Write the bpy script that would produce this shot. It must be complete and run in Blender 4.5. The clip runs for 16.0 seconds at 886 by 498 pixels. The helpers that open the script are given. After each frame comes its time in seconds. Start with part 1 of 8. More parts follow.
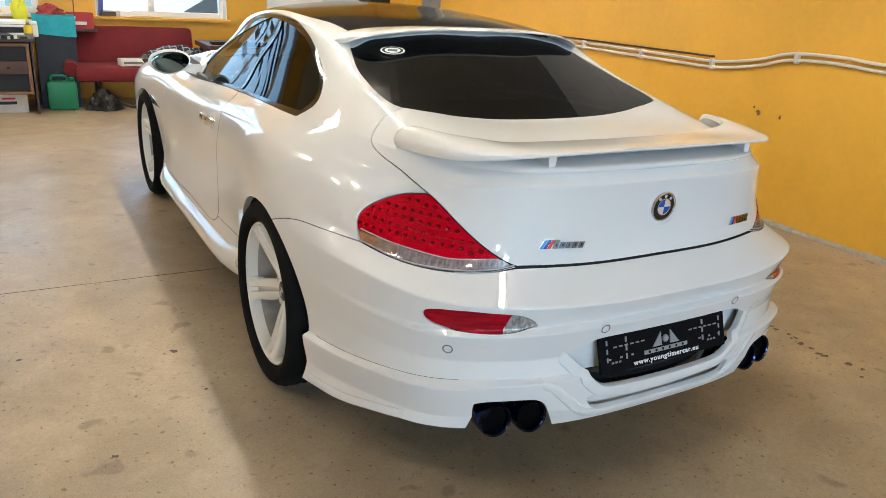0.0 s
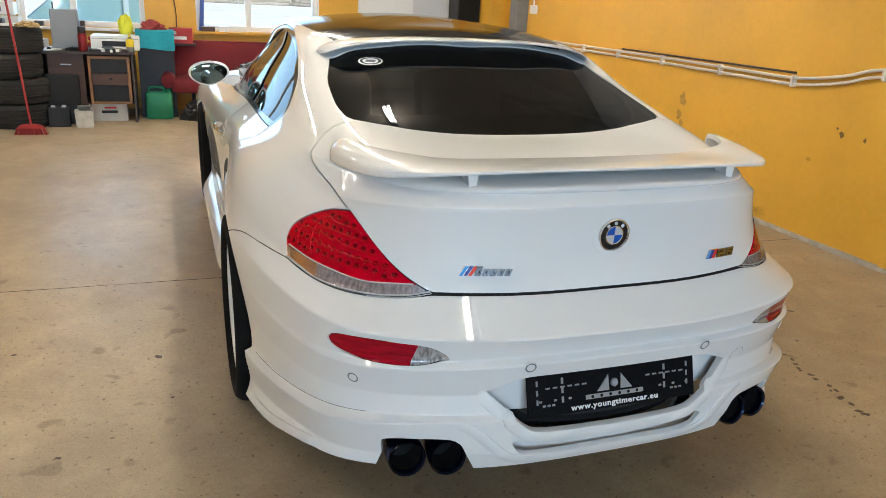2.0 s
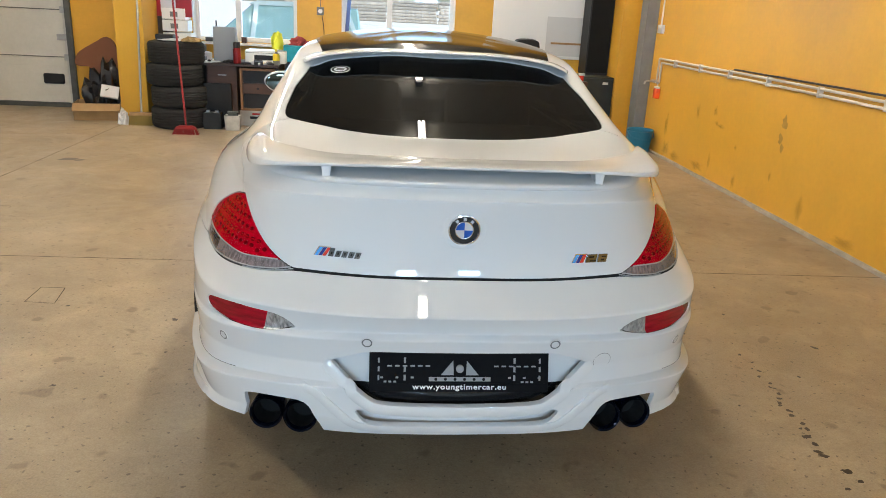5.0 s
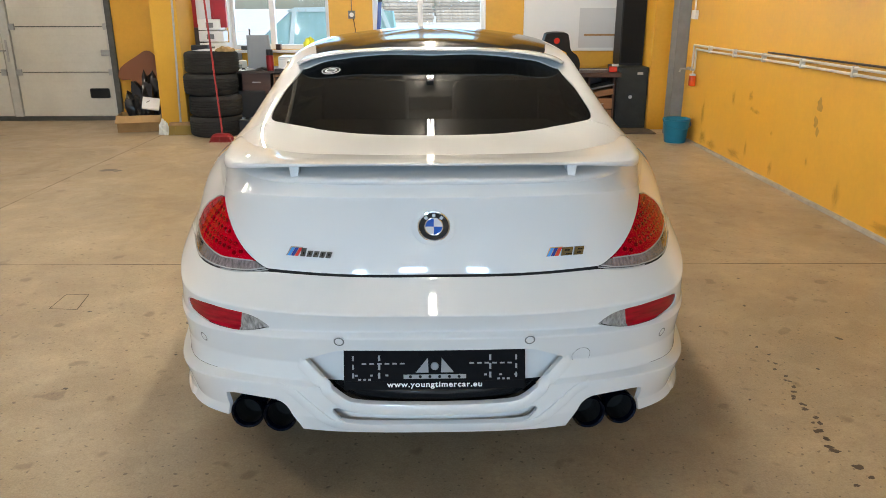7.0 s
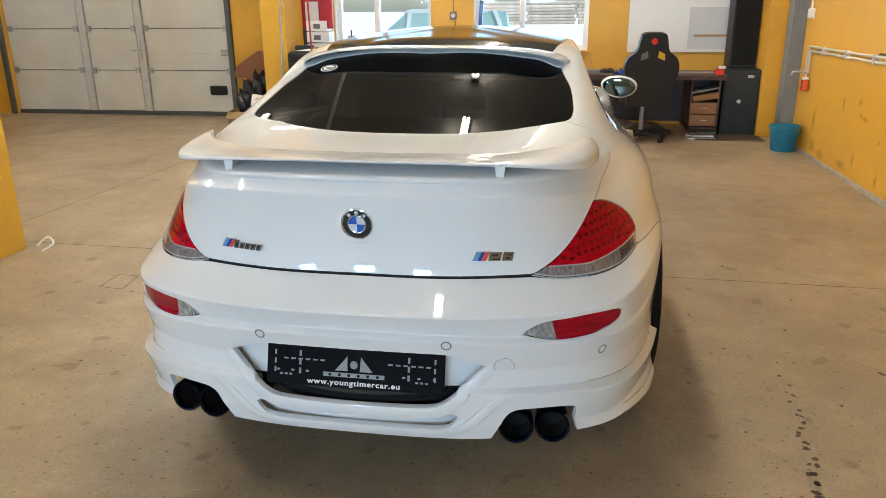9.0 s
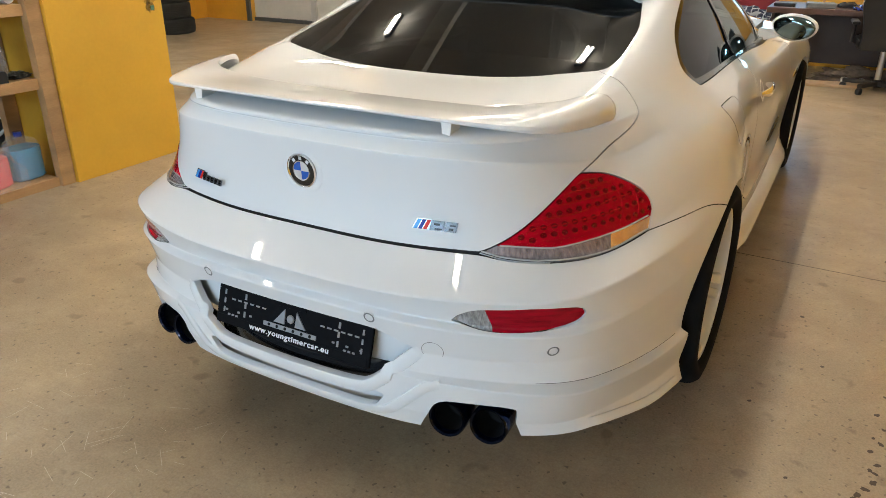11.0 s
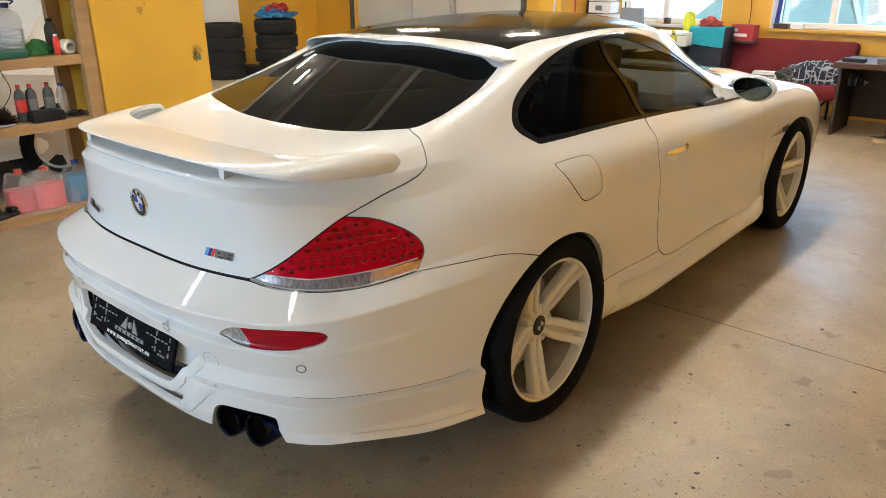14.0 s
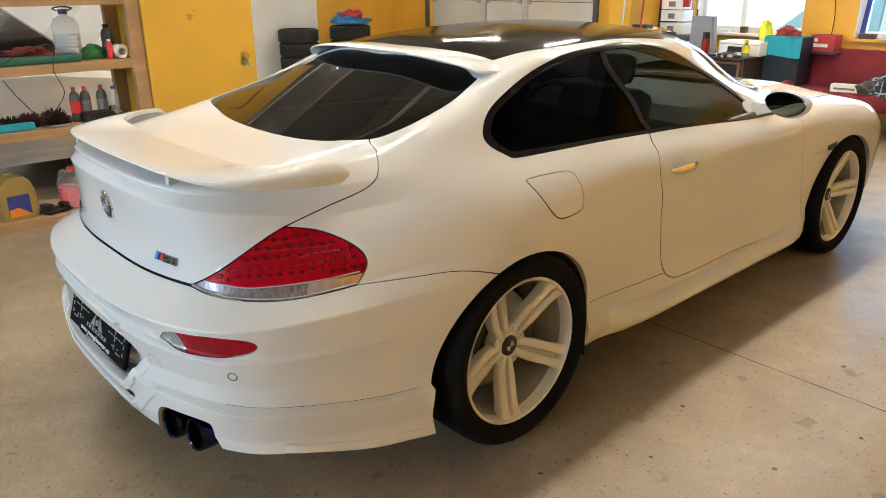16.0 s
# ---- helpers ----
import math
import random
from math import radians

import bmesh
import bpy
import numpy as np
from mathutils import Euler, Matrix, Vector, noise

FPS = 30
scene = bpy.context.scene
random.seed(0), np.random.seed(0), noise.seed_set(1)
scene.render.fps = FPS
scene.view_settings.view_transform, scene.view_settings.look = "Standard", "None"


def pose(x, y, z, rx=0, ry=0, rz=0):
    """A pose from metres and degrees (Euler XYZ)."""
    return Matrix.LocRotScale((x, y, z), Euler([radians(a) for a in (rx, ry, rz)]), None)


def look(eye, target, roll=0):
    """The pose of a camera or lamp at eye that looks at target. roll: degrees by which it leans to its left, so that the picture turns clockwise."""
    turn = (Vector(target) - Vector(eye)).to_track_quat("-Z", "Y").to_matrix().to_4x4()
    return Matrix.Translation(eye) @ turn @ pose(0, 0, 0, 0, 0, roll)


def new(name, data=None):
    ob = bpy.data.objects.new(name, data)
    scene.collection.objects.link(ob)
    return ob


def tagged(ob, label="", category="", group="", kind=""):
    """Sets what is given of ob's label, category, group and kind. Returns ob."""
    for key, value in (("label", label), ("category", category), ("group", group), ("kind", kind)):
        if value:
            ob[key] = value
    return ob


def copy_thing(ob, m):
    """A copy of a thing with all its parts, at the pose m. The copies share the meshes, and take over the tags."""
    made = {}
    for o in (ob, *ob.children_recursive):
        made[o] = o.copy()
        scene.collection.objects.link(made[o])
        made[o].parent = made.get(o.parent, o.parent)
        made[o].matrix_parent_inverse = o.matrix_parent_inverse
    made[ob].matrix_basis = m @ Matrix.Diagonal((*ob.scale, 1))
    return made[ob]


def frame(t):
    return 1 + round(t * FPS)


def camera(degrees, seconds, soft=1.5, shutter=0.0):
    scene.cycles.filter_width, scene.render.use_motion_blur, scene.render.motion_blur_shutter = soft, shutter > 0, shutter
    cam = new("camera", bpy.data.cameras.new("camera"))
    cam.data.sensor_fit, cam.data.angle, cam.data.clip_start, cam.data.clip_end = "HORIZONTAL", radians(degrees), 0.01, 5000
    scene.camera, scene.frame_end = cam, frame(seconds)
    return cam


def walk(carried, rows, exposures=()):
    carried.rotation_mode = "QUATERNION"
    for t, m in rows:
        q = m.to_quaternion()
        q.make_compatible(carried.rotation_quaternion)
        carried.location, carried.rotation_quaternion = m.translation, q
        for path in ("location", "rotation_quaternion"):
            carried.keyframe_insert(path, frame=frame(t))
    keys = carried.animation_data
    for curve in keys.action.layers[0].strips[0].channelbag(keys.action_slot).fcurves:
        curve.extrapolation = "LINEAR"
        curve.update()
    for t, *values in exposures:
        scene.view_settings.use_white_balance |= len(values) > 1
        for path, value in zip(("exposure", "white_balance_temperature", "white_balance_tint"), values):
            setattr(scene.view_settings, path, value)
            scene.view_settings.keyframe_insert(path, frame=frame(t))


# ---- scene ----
cam = camera(62.1, 16.0, soft=0.9)
PATH = [
    (0, (-1.645, -2.498, 1.467), (-0.682, -0.878, 0.798), 3.6),
    (0.5, (-1.54, -2.516, 1.469), (-0.61, -0.873, 0.809), 3.2),
    (1, (-1.379, -2.575, 1.473), (-0.545, -0.877, 0.826), 3.0),
    (1.5, (-1.236, -2.613, 1.475), (-0.474, -0.881, 0.829), 3.1),
    (2, (-1.089, -2.594, 1.465), (-0.417, -0.824, 0.818), 3.1),
    (2.5, (-0.938, -2.66, 1.467), (-0.367, -0.854, 0.827), 3.0),
    (3, (-0.769, -2.79, 1.486), (-0.284, -0.956, 0.852), 3.0),
    (3.5, (-0.648, -2.856, 1.488), (-0.221, -1.007, 0.856), 3.1),
    (4, (-0.514, -2.877, 1.468), (-0.177, -1.007, 0.845), 3.2),
    (4.5, (-0.382, -2.93, 1.487), (-0.137, -1.045, 0.865), 3.1),
    (5, (-0.258, -2.999, 1.489), (-0.069, -1.108, 0.867), 3.0),
    (5.2, (-0.221, -3.019, 1.484), (-0.048, -1.126, 0.864), 3.1),
    (7.3, (0.033, -2.99, 1.484), (0.039, -1.091, 0.855), -0.6),
    (7.5, (0.075, -2.968, 1.479), (0.047, -1.068, 0.854), -0.6),
    (8, (0.258, -2.961, 1.48), (0.106, -1.065, 0.862), -0.6),
    (8.5, (0.43, -2.969, 1.483), (0.153, -1.086, 0.868), -0.5),
    (9, (0.577, -2.914, 1.463), (0.251, -1.041, 0.841), -0.5),
    (9.2, (0.632, -2.86, 1.454), (0.266, -0.996, 0.83), -0.3),
    (11.3, (1.266, -2.36, 1.477), (0.336, -0.79, 0.657), 0.1),
    (11.5, (1.311, -2.331, 1.482), (0.363, -0.771, 0.665), 0.1),
    (12, (1.562, -2.257, 1.509), (0.508, -0.753, 0.718), 0.0),
    (12.5, (1.743, -2.24, 1.546), (0.57, -0.822, 0.763), 0.4),
    (13, (1.792, -2.182, 1.55), (0.608, -0.768, 0.775), 0.3),
    (13.5, (1.947, -2.113, 1.551), (0.753, -0.68, 0.828), -0.1),
    (14, (2.156, -2.056, 1.562), (0.937, -0.636, 0.855), -0.3),
    (14.5, (2.243, -1.986, 1.551), (0.978, -0.609, 0.843), -0.0),
    (15, (2.283, -1.886, 1.56), (0.949, -0.567, 0.867), -0.1),
    (15.5, (2.354, -1.811, 1.568), (0.994, -0.517, 0.878), -0.3),
    (16, (2.418, -1.72, 1.568), (1.022, -0.465, 0.877), -0.4),
]
walk(cam, [(t, look(eye, target, roll)) for t, eye, target, roll in PATH],
     exposures=[(0, .20), (.5, -.26), (1, -.12), (1.5, .06), (2, .10), (5, .14), (7.5, .17), (9, .21), (12, .40), (16, .42)])

# ---- daylight, ceiling tubes, exposure ----
sky_world = bpy.data.worlds.new("sky")
sky_world.use_nodes = True
scene.world = sky_world
wn = sky_world.node_tree.nodes
sky = wn.new("ShaderNodeTexSky")
sky.sky_type, sky.sun_disc = "NISHITA", False
sky.sun_elevation, sky.sun_rotation = radians(42), radians(100)
sky_world.node_tree.links.new(sky.outputs[0], wn["Background"].inputs[0])
wn["Background"].inputs[1].default_value = 0.15
sun = new("sun", bpy.data.lights.new("sun", "SUN"))
sun.data.energy, sun.data.angle, sun.data.color = 5.0, radians(0.5), (1.0, 0.95, 0.87)
sun.matrix_world = look((30, -5, 27), (0, 0, 0))

CEIL = 3.5
# battens along the room: x, y, half length
TUBES = [(0.0, -6.0, .60), (0.0, -1.1, .16), (0.0, .25, .55), (0.0, 1.36, .10), (0.0, 2.07, .10), (0.0, 3.3, .75), (0.0, 5.1, .75)]
# the batten at (-2.5, -1.7) is unseen, added to brighten the western floor
TUBES += [(-2.5, -1.7, .38), (-2.55, 2.0, .12), (-2.3, 4.6, .40), (-4.5, -6.0, .60), (-4.5, .10, .40), (-4.5, 2.0, .12), (-5.4, 3.0, .40), (-4.5, 4.9, .50)]
TUBE_POWER = 128.0
# openings of the north wall and of the high window band in the south wall: x0, x1, z0, z1
NORTH_WINDOWS = ((-2.62, -1.30, 0.93, 2.55), (-0.73, 0.75, 0.93, 2.55))
SOUTH_WINDOWS = ((-5.5, -4.6, 1.6, 2.4), (-3.3, -2.4, 1.6, 2.4), (-1.1, -0.2, 1.6, 2.4), (1.1, 2.0, 1.6, 2.4))


def window_light(x0, x1, z0, z1, y, toward, watts):
    """Sky light that comes in through a window's opening."""
    ob = new("window_daylight", bpy.data.lights.new("window_daylight", "AREA"))
    ob.data.shape, ob.data.size, ob.data.size_y = "RECTANGLE", x1 - x0 - .1, z1 - z0 - .1
    ob.data.energy, ob.data.color = watts, (0.50, 0.74, 1.0)
    ob.matrix_world = look(((x0 + x1) / 2, y, (z0 + z1) / 2), ((x0 + x1) / 2, y + toward, (z0 + z1) / 2 - .15))


for w in NORTH_WINDOWS:
    window_light(*w, 7.5, -1, 24)
for w in SOUTH_WINDOWS:
    window_light(*w, -11.85, 1, 172)


# ---- materials ----
def material(name, color, rough=0.5, metal=0.0, vary=0.0, scale=8.0, fine=90.0, bump=0.0, coat=0.0, stretch=(1, 1, 1),
             alpha=1.0, emit=0.0, trans=0.0, ior=1.45, random_tint=0.0, spec=0.5, coat_rough=0.03, rough_vary=0.0):
    """A principled surface whose colour drifts at two scales, with fine relief."""
    m = bpy.data.materials.new(name)
    m.use_nodes = True
    t = m.node_tree
    p = t.nodes["Principled BSDF"]
    p.inputs["Base Color"].default_value = (*color, 1)
    p.inputs["Roughness"].default_value = rough
    p.inputs["Metallic"].default_value = metal
    p.inputs["Coat Weight"].default_value = coat
    p.inputs["Coat Roughness"].default_value = coat_rough
    p.inputs["Alpha"].default_value = alpha
    p.inputs["Transmission Weight"].default_value = trans
    p.inputs["IOR"].default_value = ior
    p.inputs["Specular IOR Level"].default_value = spec
    if emit:
        p.inputs["Emission Color"].default_value = (*color, 1)
        p.inputs["Emission Strength"].default_value = emit
    if vary or bump or random_tint or rough_vary:
        co = t.nodes.new("ShaderNodeTexCoord")
        mp = t.nodes.new("ShaderNodeMapping")
        mp.inputs["Scale"].default_value = stretch
        t.links.new(co.outputs["Object"], mp.inputs[0])
        big = t.nodes.new("ShaderNodeTexNoise")
        big.inputs["Scale"].default_value, big.inputs["Detail"].default_value = scale, 4
        small = t.nodes.new("ShaderNodeTexNoise")
        small.inputs["Scale"].default_value, small.inputs["Detail"].default_value = fine, 3
        t.links.new(mp.outputs[0], big.inputs[0])
        t.links.new(mp.outputs[0], small.inputs[0])
        mix = t.nodes.new("ShaderNodeMath")
        mix.operation = "MULTIPLY_ADD"
        mix.inputs[1].default_value = 0.35
        t.links.new(small.outputs[0], mix.inputs[0])
        t.links.new(big.outputs[0], mix.inputs[2])
        ramp = t.nodes.new("ShaderNodeMapRange")
        ramp.inputs[1].default_value, ramp.inputs[2].default_value = 0.4, 0.95
        ramp.inputs[3].default_value, ramp.inputs[4].default_value = 1 - vary, 1 + vary
        t.links.new(mix.outputs[0], ramp.inputs[0])
        value = ramp.outputs[0]
        if random_tint:
            info = t.nodes.new("ShaderNodeObjectInfo")
            r2 = t.nodes.new("ShaderNodeMapRange")
            r2.inputs[3].default_value, r2.inputs[4].default_value = 1 - random_tint, 1 + random_tint
            t.links.new(info.outputs["Random"], r2.inputs[0])
            mul = t.nodes.new("ShaderNodeMath")
            mul.operation = "MULTIPLY"
            t.links.new(value, mul.inputs[0])
            t.links.new(r2.outputs[0], mul.inputs[1])
            value = mul.outputs[0]
        tint = t.nodes.new("ShaderNodeVectorMath")
        tint.operation = "SCALE"
        tint.inputs[0].default_value = color
        t.links.new(value, tint.inputs["Scale"])
        t.links.new(tint.outputs[0], p.inputs["Base Color"])
        if rough_vary:
            rr = t.nodes.new("ShaderNodeMapRange")
            rr.inputs[1].default_value, rr.inputs[2].default_value = 0.35, 0.85
            rr.inputs[3].default_value, rr.inputs[4].default_value = rough - rough_vary, rough + rough_vary
            t.links.new(mix.outputs[0], rr.inputs[0])
            t.links.new(rr.outputs[0], p.inputs["Roughness"])
        if bump:
            b = t.nodes.new("ShaderNodeBump")
            b.inputs["Strength"].default_value, b.inputs["Distance"].default_value = 0.6, bump
            t.links.new(mix.outputs[0], b.inputs["Height"])
            t.links.new(b.outputs[0], p.inputs["Normal"])
    return m


def tinted_glass(name, tint, gloss_ior=1.5):
    """Thin tinted glass: a clear pane that passes part of the light and mirrors the room by Fresnel."""
    m = bpy.data.materials.new(name)
    m.use_nodes = True
    t = m.node_tree
    t.nodes.remove(t.nodes["Principled BSDF"])
    out = t.nodes["Material Output"]
    clear, gloss = t.nodes.new("ShaderNodeBsdfTransparent"), t.nodes.new("ShaderNodeBsdfGlossy")
    clear.inputs[0].default_value = (*tint, 1)
    gloss.inputs["Roughness"].default_value = 0.015
    fres, mix = t.nodes.new("ShaderNodeFresnel"), t.nodes.new("ShaderNodeMixShader")
    fres.inputs[0].default_value = gloss_ior
    t.links.new(fres.outputs[0], mix.inputs[0])
    t.links.new(clear.outputs[0], mix.inputs[1])
    t.links.new(gloss.outputs[0], mix.inputs[2])
    t.links.new(mix.outputs[0], out.inputs[0])
    return m


PAINT = material("pearl_white_paint", (0.735, 0.74, 0.74), rough=0.5, spec=0.2, coat=1.0, vary=0.008, scale=3, fine=900, coat_rough=0.02)
PAINT_WHEEL = material("white_wheel_paint", (0.74, 0.73, 0.70), rough=0.34, coat=0.5, vary=0.02, scale=9)
CARBON = material("black_carbon_roof", (0.011, 0.0095, 0.0085), rough=0.10, coat=0.0, spec=0.07, vary=0.25, scale=20, fine=500)
# near-black for gap lines; as panel edge it paints shade onto white flanges
GAP = material("dark_panel_gap", (0.012, 0.012, 0.012), rough=0.8)
LINER = material("wheel_well_liner", (0.013, 0.013, 0.013), rough=0.9, vary=0.2, scale=20)
TRIM = material("gloss_black_trim", (0.010, 0.010, 0.011), rough=0.10, spec=0.30)
CHROME = material("chrome", (0.86, 0.86, 0.87), rough=0.06, metal=1.0)
STEEL = material("brushed_steel", (0.45, 0.45, 0.46), rough=0.35, metal=1.0, vary=0.1, scale=30)
RUBBER = material("tyre_rubber", (0.008, 0.008, 0.008), rough=0.9, spec=0.12, vary=0.25, scale=14, fine=160, bump=0.0006)
RUBBER_OLD = material("dusty_old_rubber", (0.018, 0.0175, 0.017), rough=0.85, vary=0.35, scale=5, fine=90, bump=0.001)
GLASS_DARK = tinted_glass("dark_tinted_glass", (0.022, 0.023, 0.024), 1.5)
GLASS_QUARTER = tinted_glass("privacy_glass", (0.028, 0.030, 0.032), 1.14)
GLASS_DOOR = tinted_glass("lightly_tinted_glass", (0.30, 0.36, 0.35), 1.19)
LAMP_COVER = tinted_glass("clear_lamp_cover", (0.99, 0.86, 0.86), 1.20)
GLASS_CLEAR = tinted_glass("clear_glass", (0.88, 0.95, 1.0), 1.45)
LENS_RED = material("red_lamp_lens", (0.52, 0.001, 0.016), rough=0.2, coat=0.0, spec=0.06, vary=0.35, scale=60, fine=420, coat_rough=0.012, stretch=(.5, .5, 1.6))
LENS_FOG = material("ribbed_red_lens", (0.33, 0.001, 0.012), rough=0.14, coat=0.2, spec=0.25, vary=0.45, scale=40, fine=420, stretch=(.3, .3, 2.4))
LENS_LED = material("dark_red_led_cup", (0.19, 0.001, 0.005), rough=0.12, spec=0.4)
LENS_RIB = material("bright_red_reflector", (0.50, 0.006, 0.010), rough=0.2)
LENS_CLEAR = material("clear_lamp_lens", (0.27, 0.27, 0.27), rough=0.25, metal=0.15, coat=0.6, vary=0.55, scale=110, fine=300, stretch=(1, 1, .12))
LENS_EDGE = material("clear_lens_border", (0.46, 0.46, 0.45), rough=0.15, coat=0.6)
LENS_BRIGHT = material("silvered_ribbed_lens", (0.40, 0.40, 0.41), rough=0.15, metal=0.4, coat=1.0, vary=0.7, scale=120, fine=300, stretch=(1, 1, .12))
LENS_SIDE = material("silvered_side_reflector", (0.62, 0.61, 0.58), rough=0.16, metal=0.9, coat=0.6, vary=0.15, scale=70)
BLACK = material("black_plastic", (0.010, 0.010, 0.011), rough=0.5, vary=0.2, scale=25)
BLACK_GLOSS = material("gloss_black_plastic", (0.012, 0.012, 0.013), rough=0.15, coat=0.5)
PLATE_BLACK = material("matt_black_plate", (0.006, 0.006, 0.007), rough=0.6, spec=0.06, vary=0.2, scale=40)
EXHAUST = material("burnt_titanium", (0.03, 0.035, 0.07), rough=0.16, metal=0.9, vary=0.6, scale=18)


def burnt_bands(m):
    """Heat colours along a tip: blue-black mouth, violet, then straw towards its root."""
    t = m.node_tree
    p = t.nodes["Principled BSDF"]
    co, sep, ramp = t.nodes.new("ShaderNodeTexCoord"), t.nodes.new("ShaderNodeSeparateXYZ"), t.nodes.new("ShaderNodeValToRGB")
    span = t.nodes.new("ShaderNodeMapRange")
    span.inputs[1].default_value, span.inputs[2].default_value = -.10, .01
    t.links.new(co.outputs["Object"], sep.inputs[0])
    t.links.new(sep.outputs[2], span.inputs[0])
    t.links.new(span.outputs[0], ramp.inputs[0])
    stops = ramp.color_ramp.elements
    stops[0].position, stops[0].color = 0.0, (.30, .22, .12, 1)
    stops[1].position, stops[1].color = 1.0, (.020, .022, .028, 1)
    for at, c in ((.30, (.42, .26, .08, 1)), (.48, (.16, .06, .10, 1)), (.62, (.02, .045, .16, 1)), (.86, (.015, .03, .10, 1))):
        e = stops.new(at)
        e.color = c
    t.links.new(ramp.outputs[0], p.inputs["Base Color"])


burnt_bands(EXHAUST)
SOOT = material("soot", (0.006, 0.006, 0.006), rough=0.95)
INTERIOR = material("dark_leather", (0.035, 0.033, 0.031), rough=0.55, vary=0.2, scale=20)
GREYTRIM = material("grey_interior_panel", (0.16, 0.165, 0.165), rough=0.5, vary=0.15, scale=20)
WHITE_INK = material("white_print", (0.85, 0.85, 0.85), rough=0.5)
BLUE = material("blue_enamel", (0.01, 0.09, 0.42), rough=0.2, coat=1.0)
LIGHTBLUE = material("light_blue_enamel", (0.06, 0.30, 0.70), rough=0.2, coat=1.0)
DEEPBLUE = material("deep_blue_enamel", (0.02, 0.04, 0.25), rough=0.2, coat=1.0)
REDENAMEL = material("red_enamel", (0.70, 0.04, 0.03), rough=0.2, coat=1.0)
DARKCHROME = material("dark_chrome", (0.24, 0.25, 0.27), rough=0.14, metal=1.0)
SILVERINK = material("silver_enamel", (0.62, 0.64, 0.66), rough=0.3, metal=0.4, coat=1.0)

WALL_Y = material("yellow_painted_plaster", (0.71, 0.385, 0.044), rough=0.40, vary=0.10, scale=1.6, fine=26, bump=0.0012, rough_vary=0.08)
WALL_Y2 = material("yellow_painted_board", (0.64, 0.36, 0.035), rough=0.45, vary=0.08, scale=2.2, fine=40, bump=0.0006)
WALL_W = material("white_painted_plaster", (0.74, 0.74, 0.73), rough=0.6, vary=0.05, scale=2, fine=40, bump=0.0006)
CEILING = material("dull_ceiling_panels", (0.45, 0.445, 0.43), rough=0.8, vary=0.05, scale=1)
GREY = material("grey_painted_steel", (0.20, 0.205, 0.21), rough=0.5, vary=0.1, scale=12)
DARKGREY = material("dark_grey_frame", (0.075, 0.08, 0.08), rough=0.55, vary=0.2, scale=15)
DOOR_W = material("cream_door_panel", (0.62, 0.60, 0.545), rough=0.45, vary=0.09, scale=1.8, fine=30, bump=0.0004)
PVC = material("white_pvc", (0.80, 0.80, 0.79), rough=0.35)
PIPE = material("pale_plastic_pipe", (0.66, 0.62, 0.55), rough=0.4, vary=0.1, scale=9)
WOOD = material("raw_pine", (0.42, 0.25, 0.115), rough=0.7, vary=0.25, scale=3, fine=60, bump=0.0012, stretch=(4, 0.6, 4), random_tint=0.12)
PLY = material("dirty_plywood", (0.40, 0.26, 0.13), rough=0.75, vary=0.22, scale=4, fine=70, bump=0.0006)
LAMINATE = material("brown_laminate", (0.075, 0.036, 0.024), rough=0.45, vary=0.2, scale=5, fine=60, stretch=(1, 1, 5))
LAMINATE_D = material("dark_laminate", (0.045, 0.03, 0.025), rough=0.45, vary=0.2, scale=5)
LAMINATE_O = material("orange_veneer", (0.24, 0.115, 0.05), rough=0.45, vary=0.15, scale=5, fine=60, stretch=(1, 1, 5))
SOFA = material("dark_red_upholstery", (0.155, 0.012, 0.018), rough=0.85, vary=0.18, scale=4, fine=300, bump=0.0008)
TUBE = material("fluorescent_tube", (1.0, 0.90, 0.74), emit=TUBE_POWER)


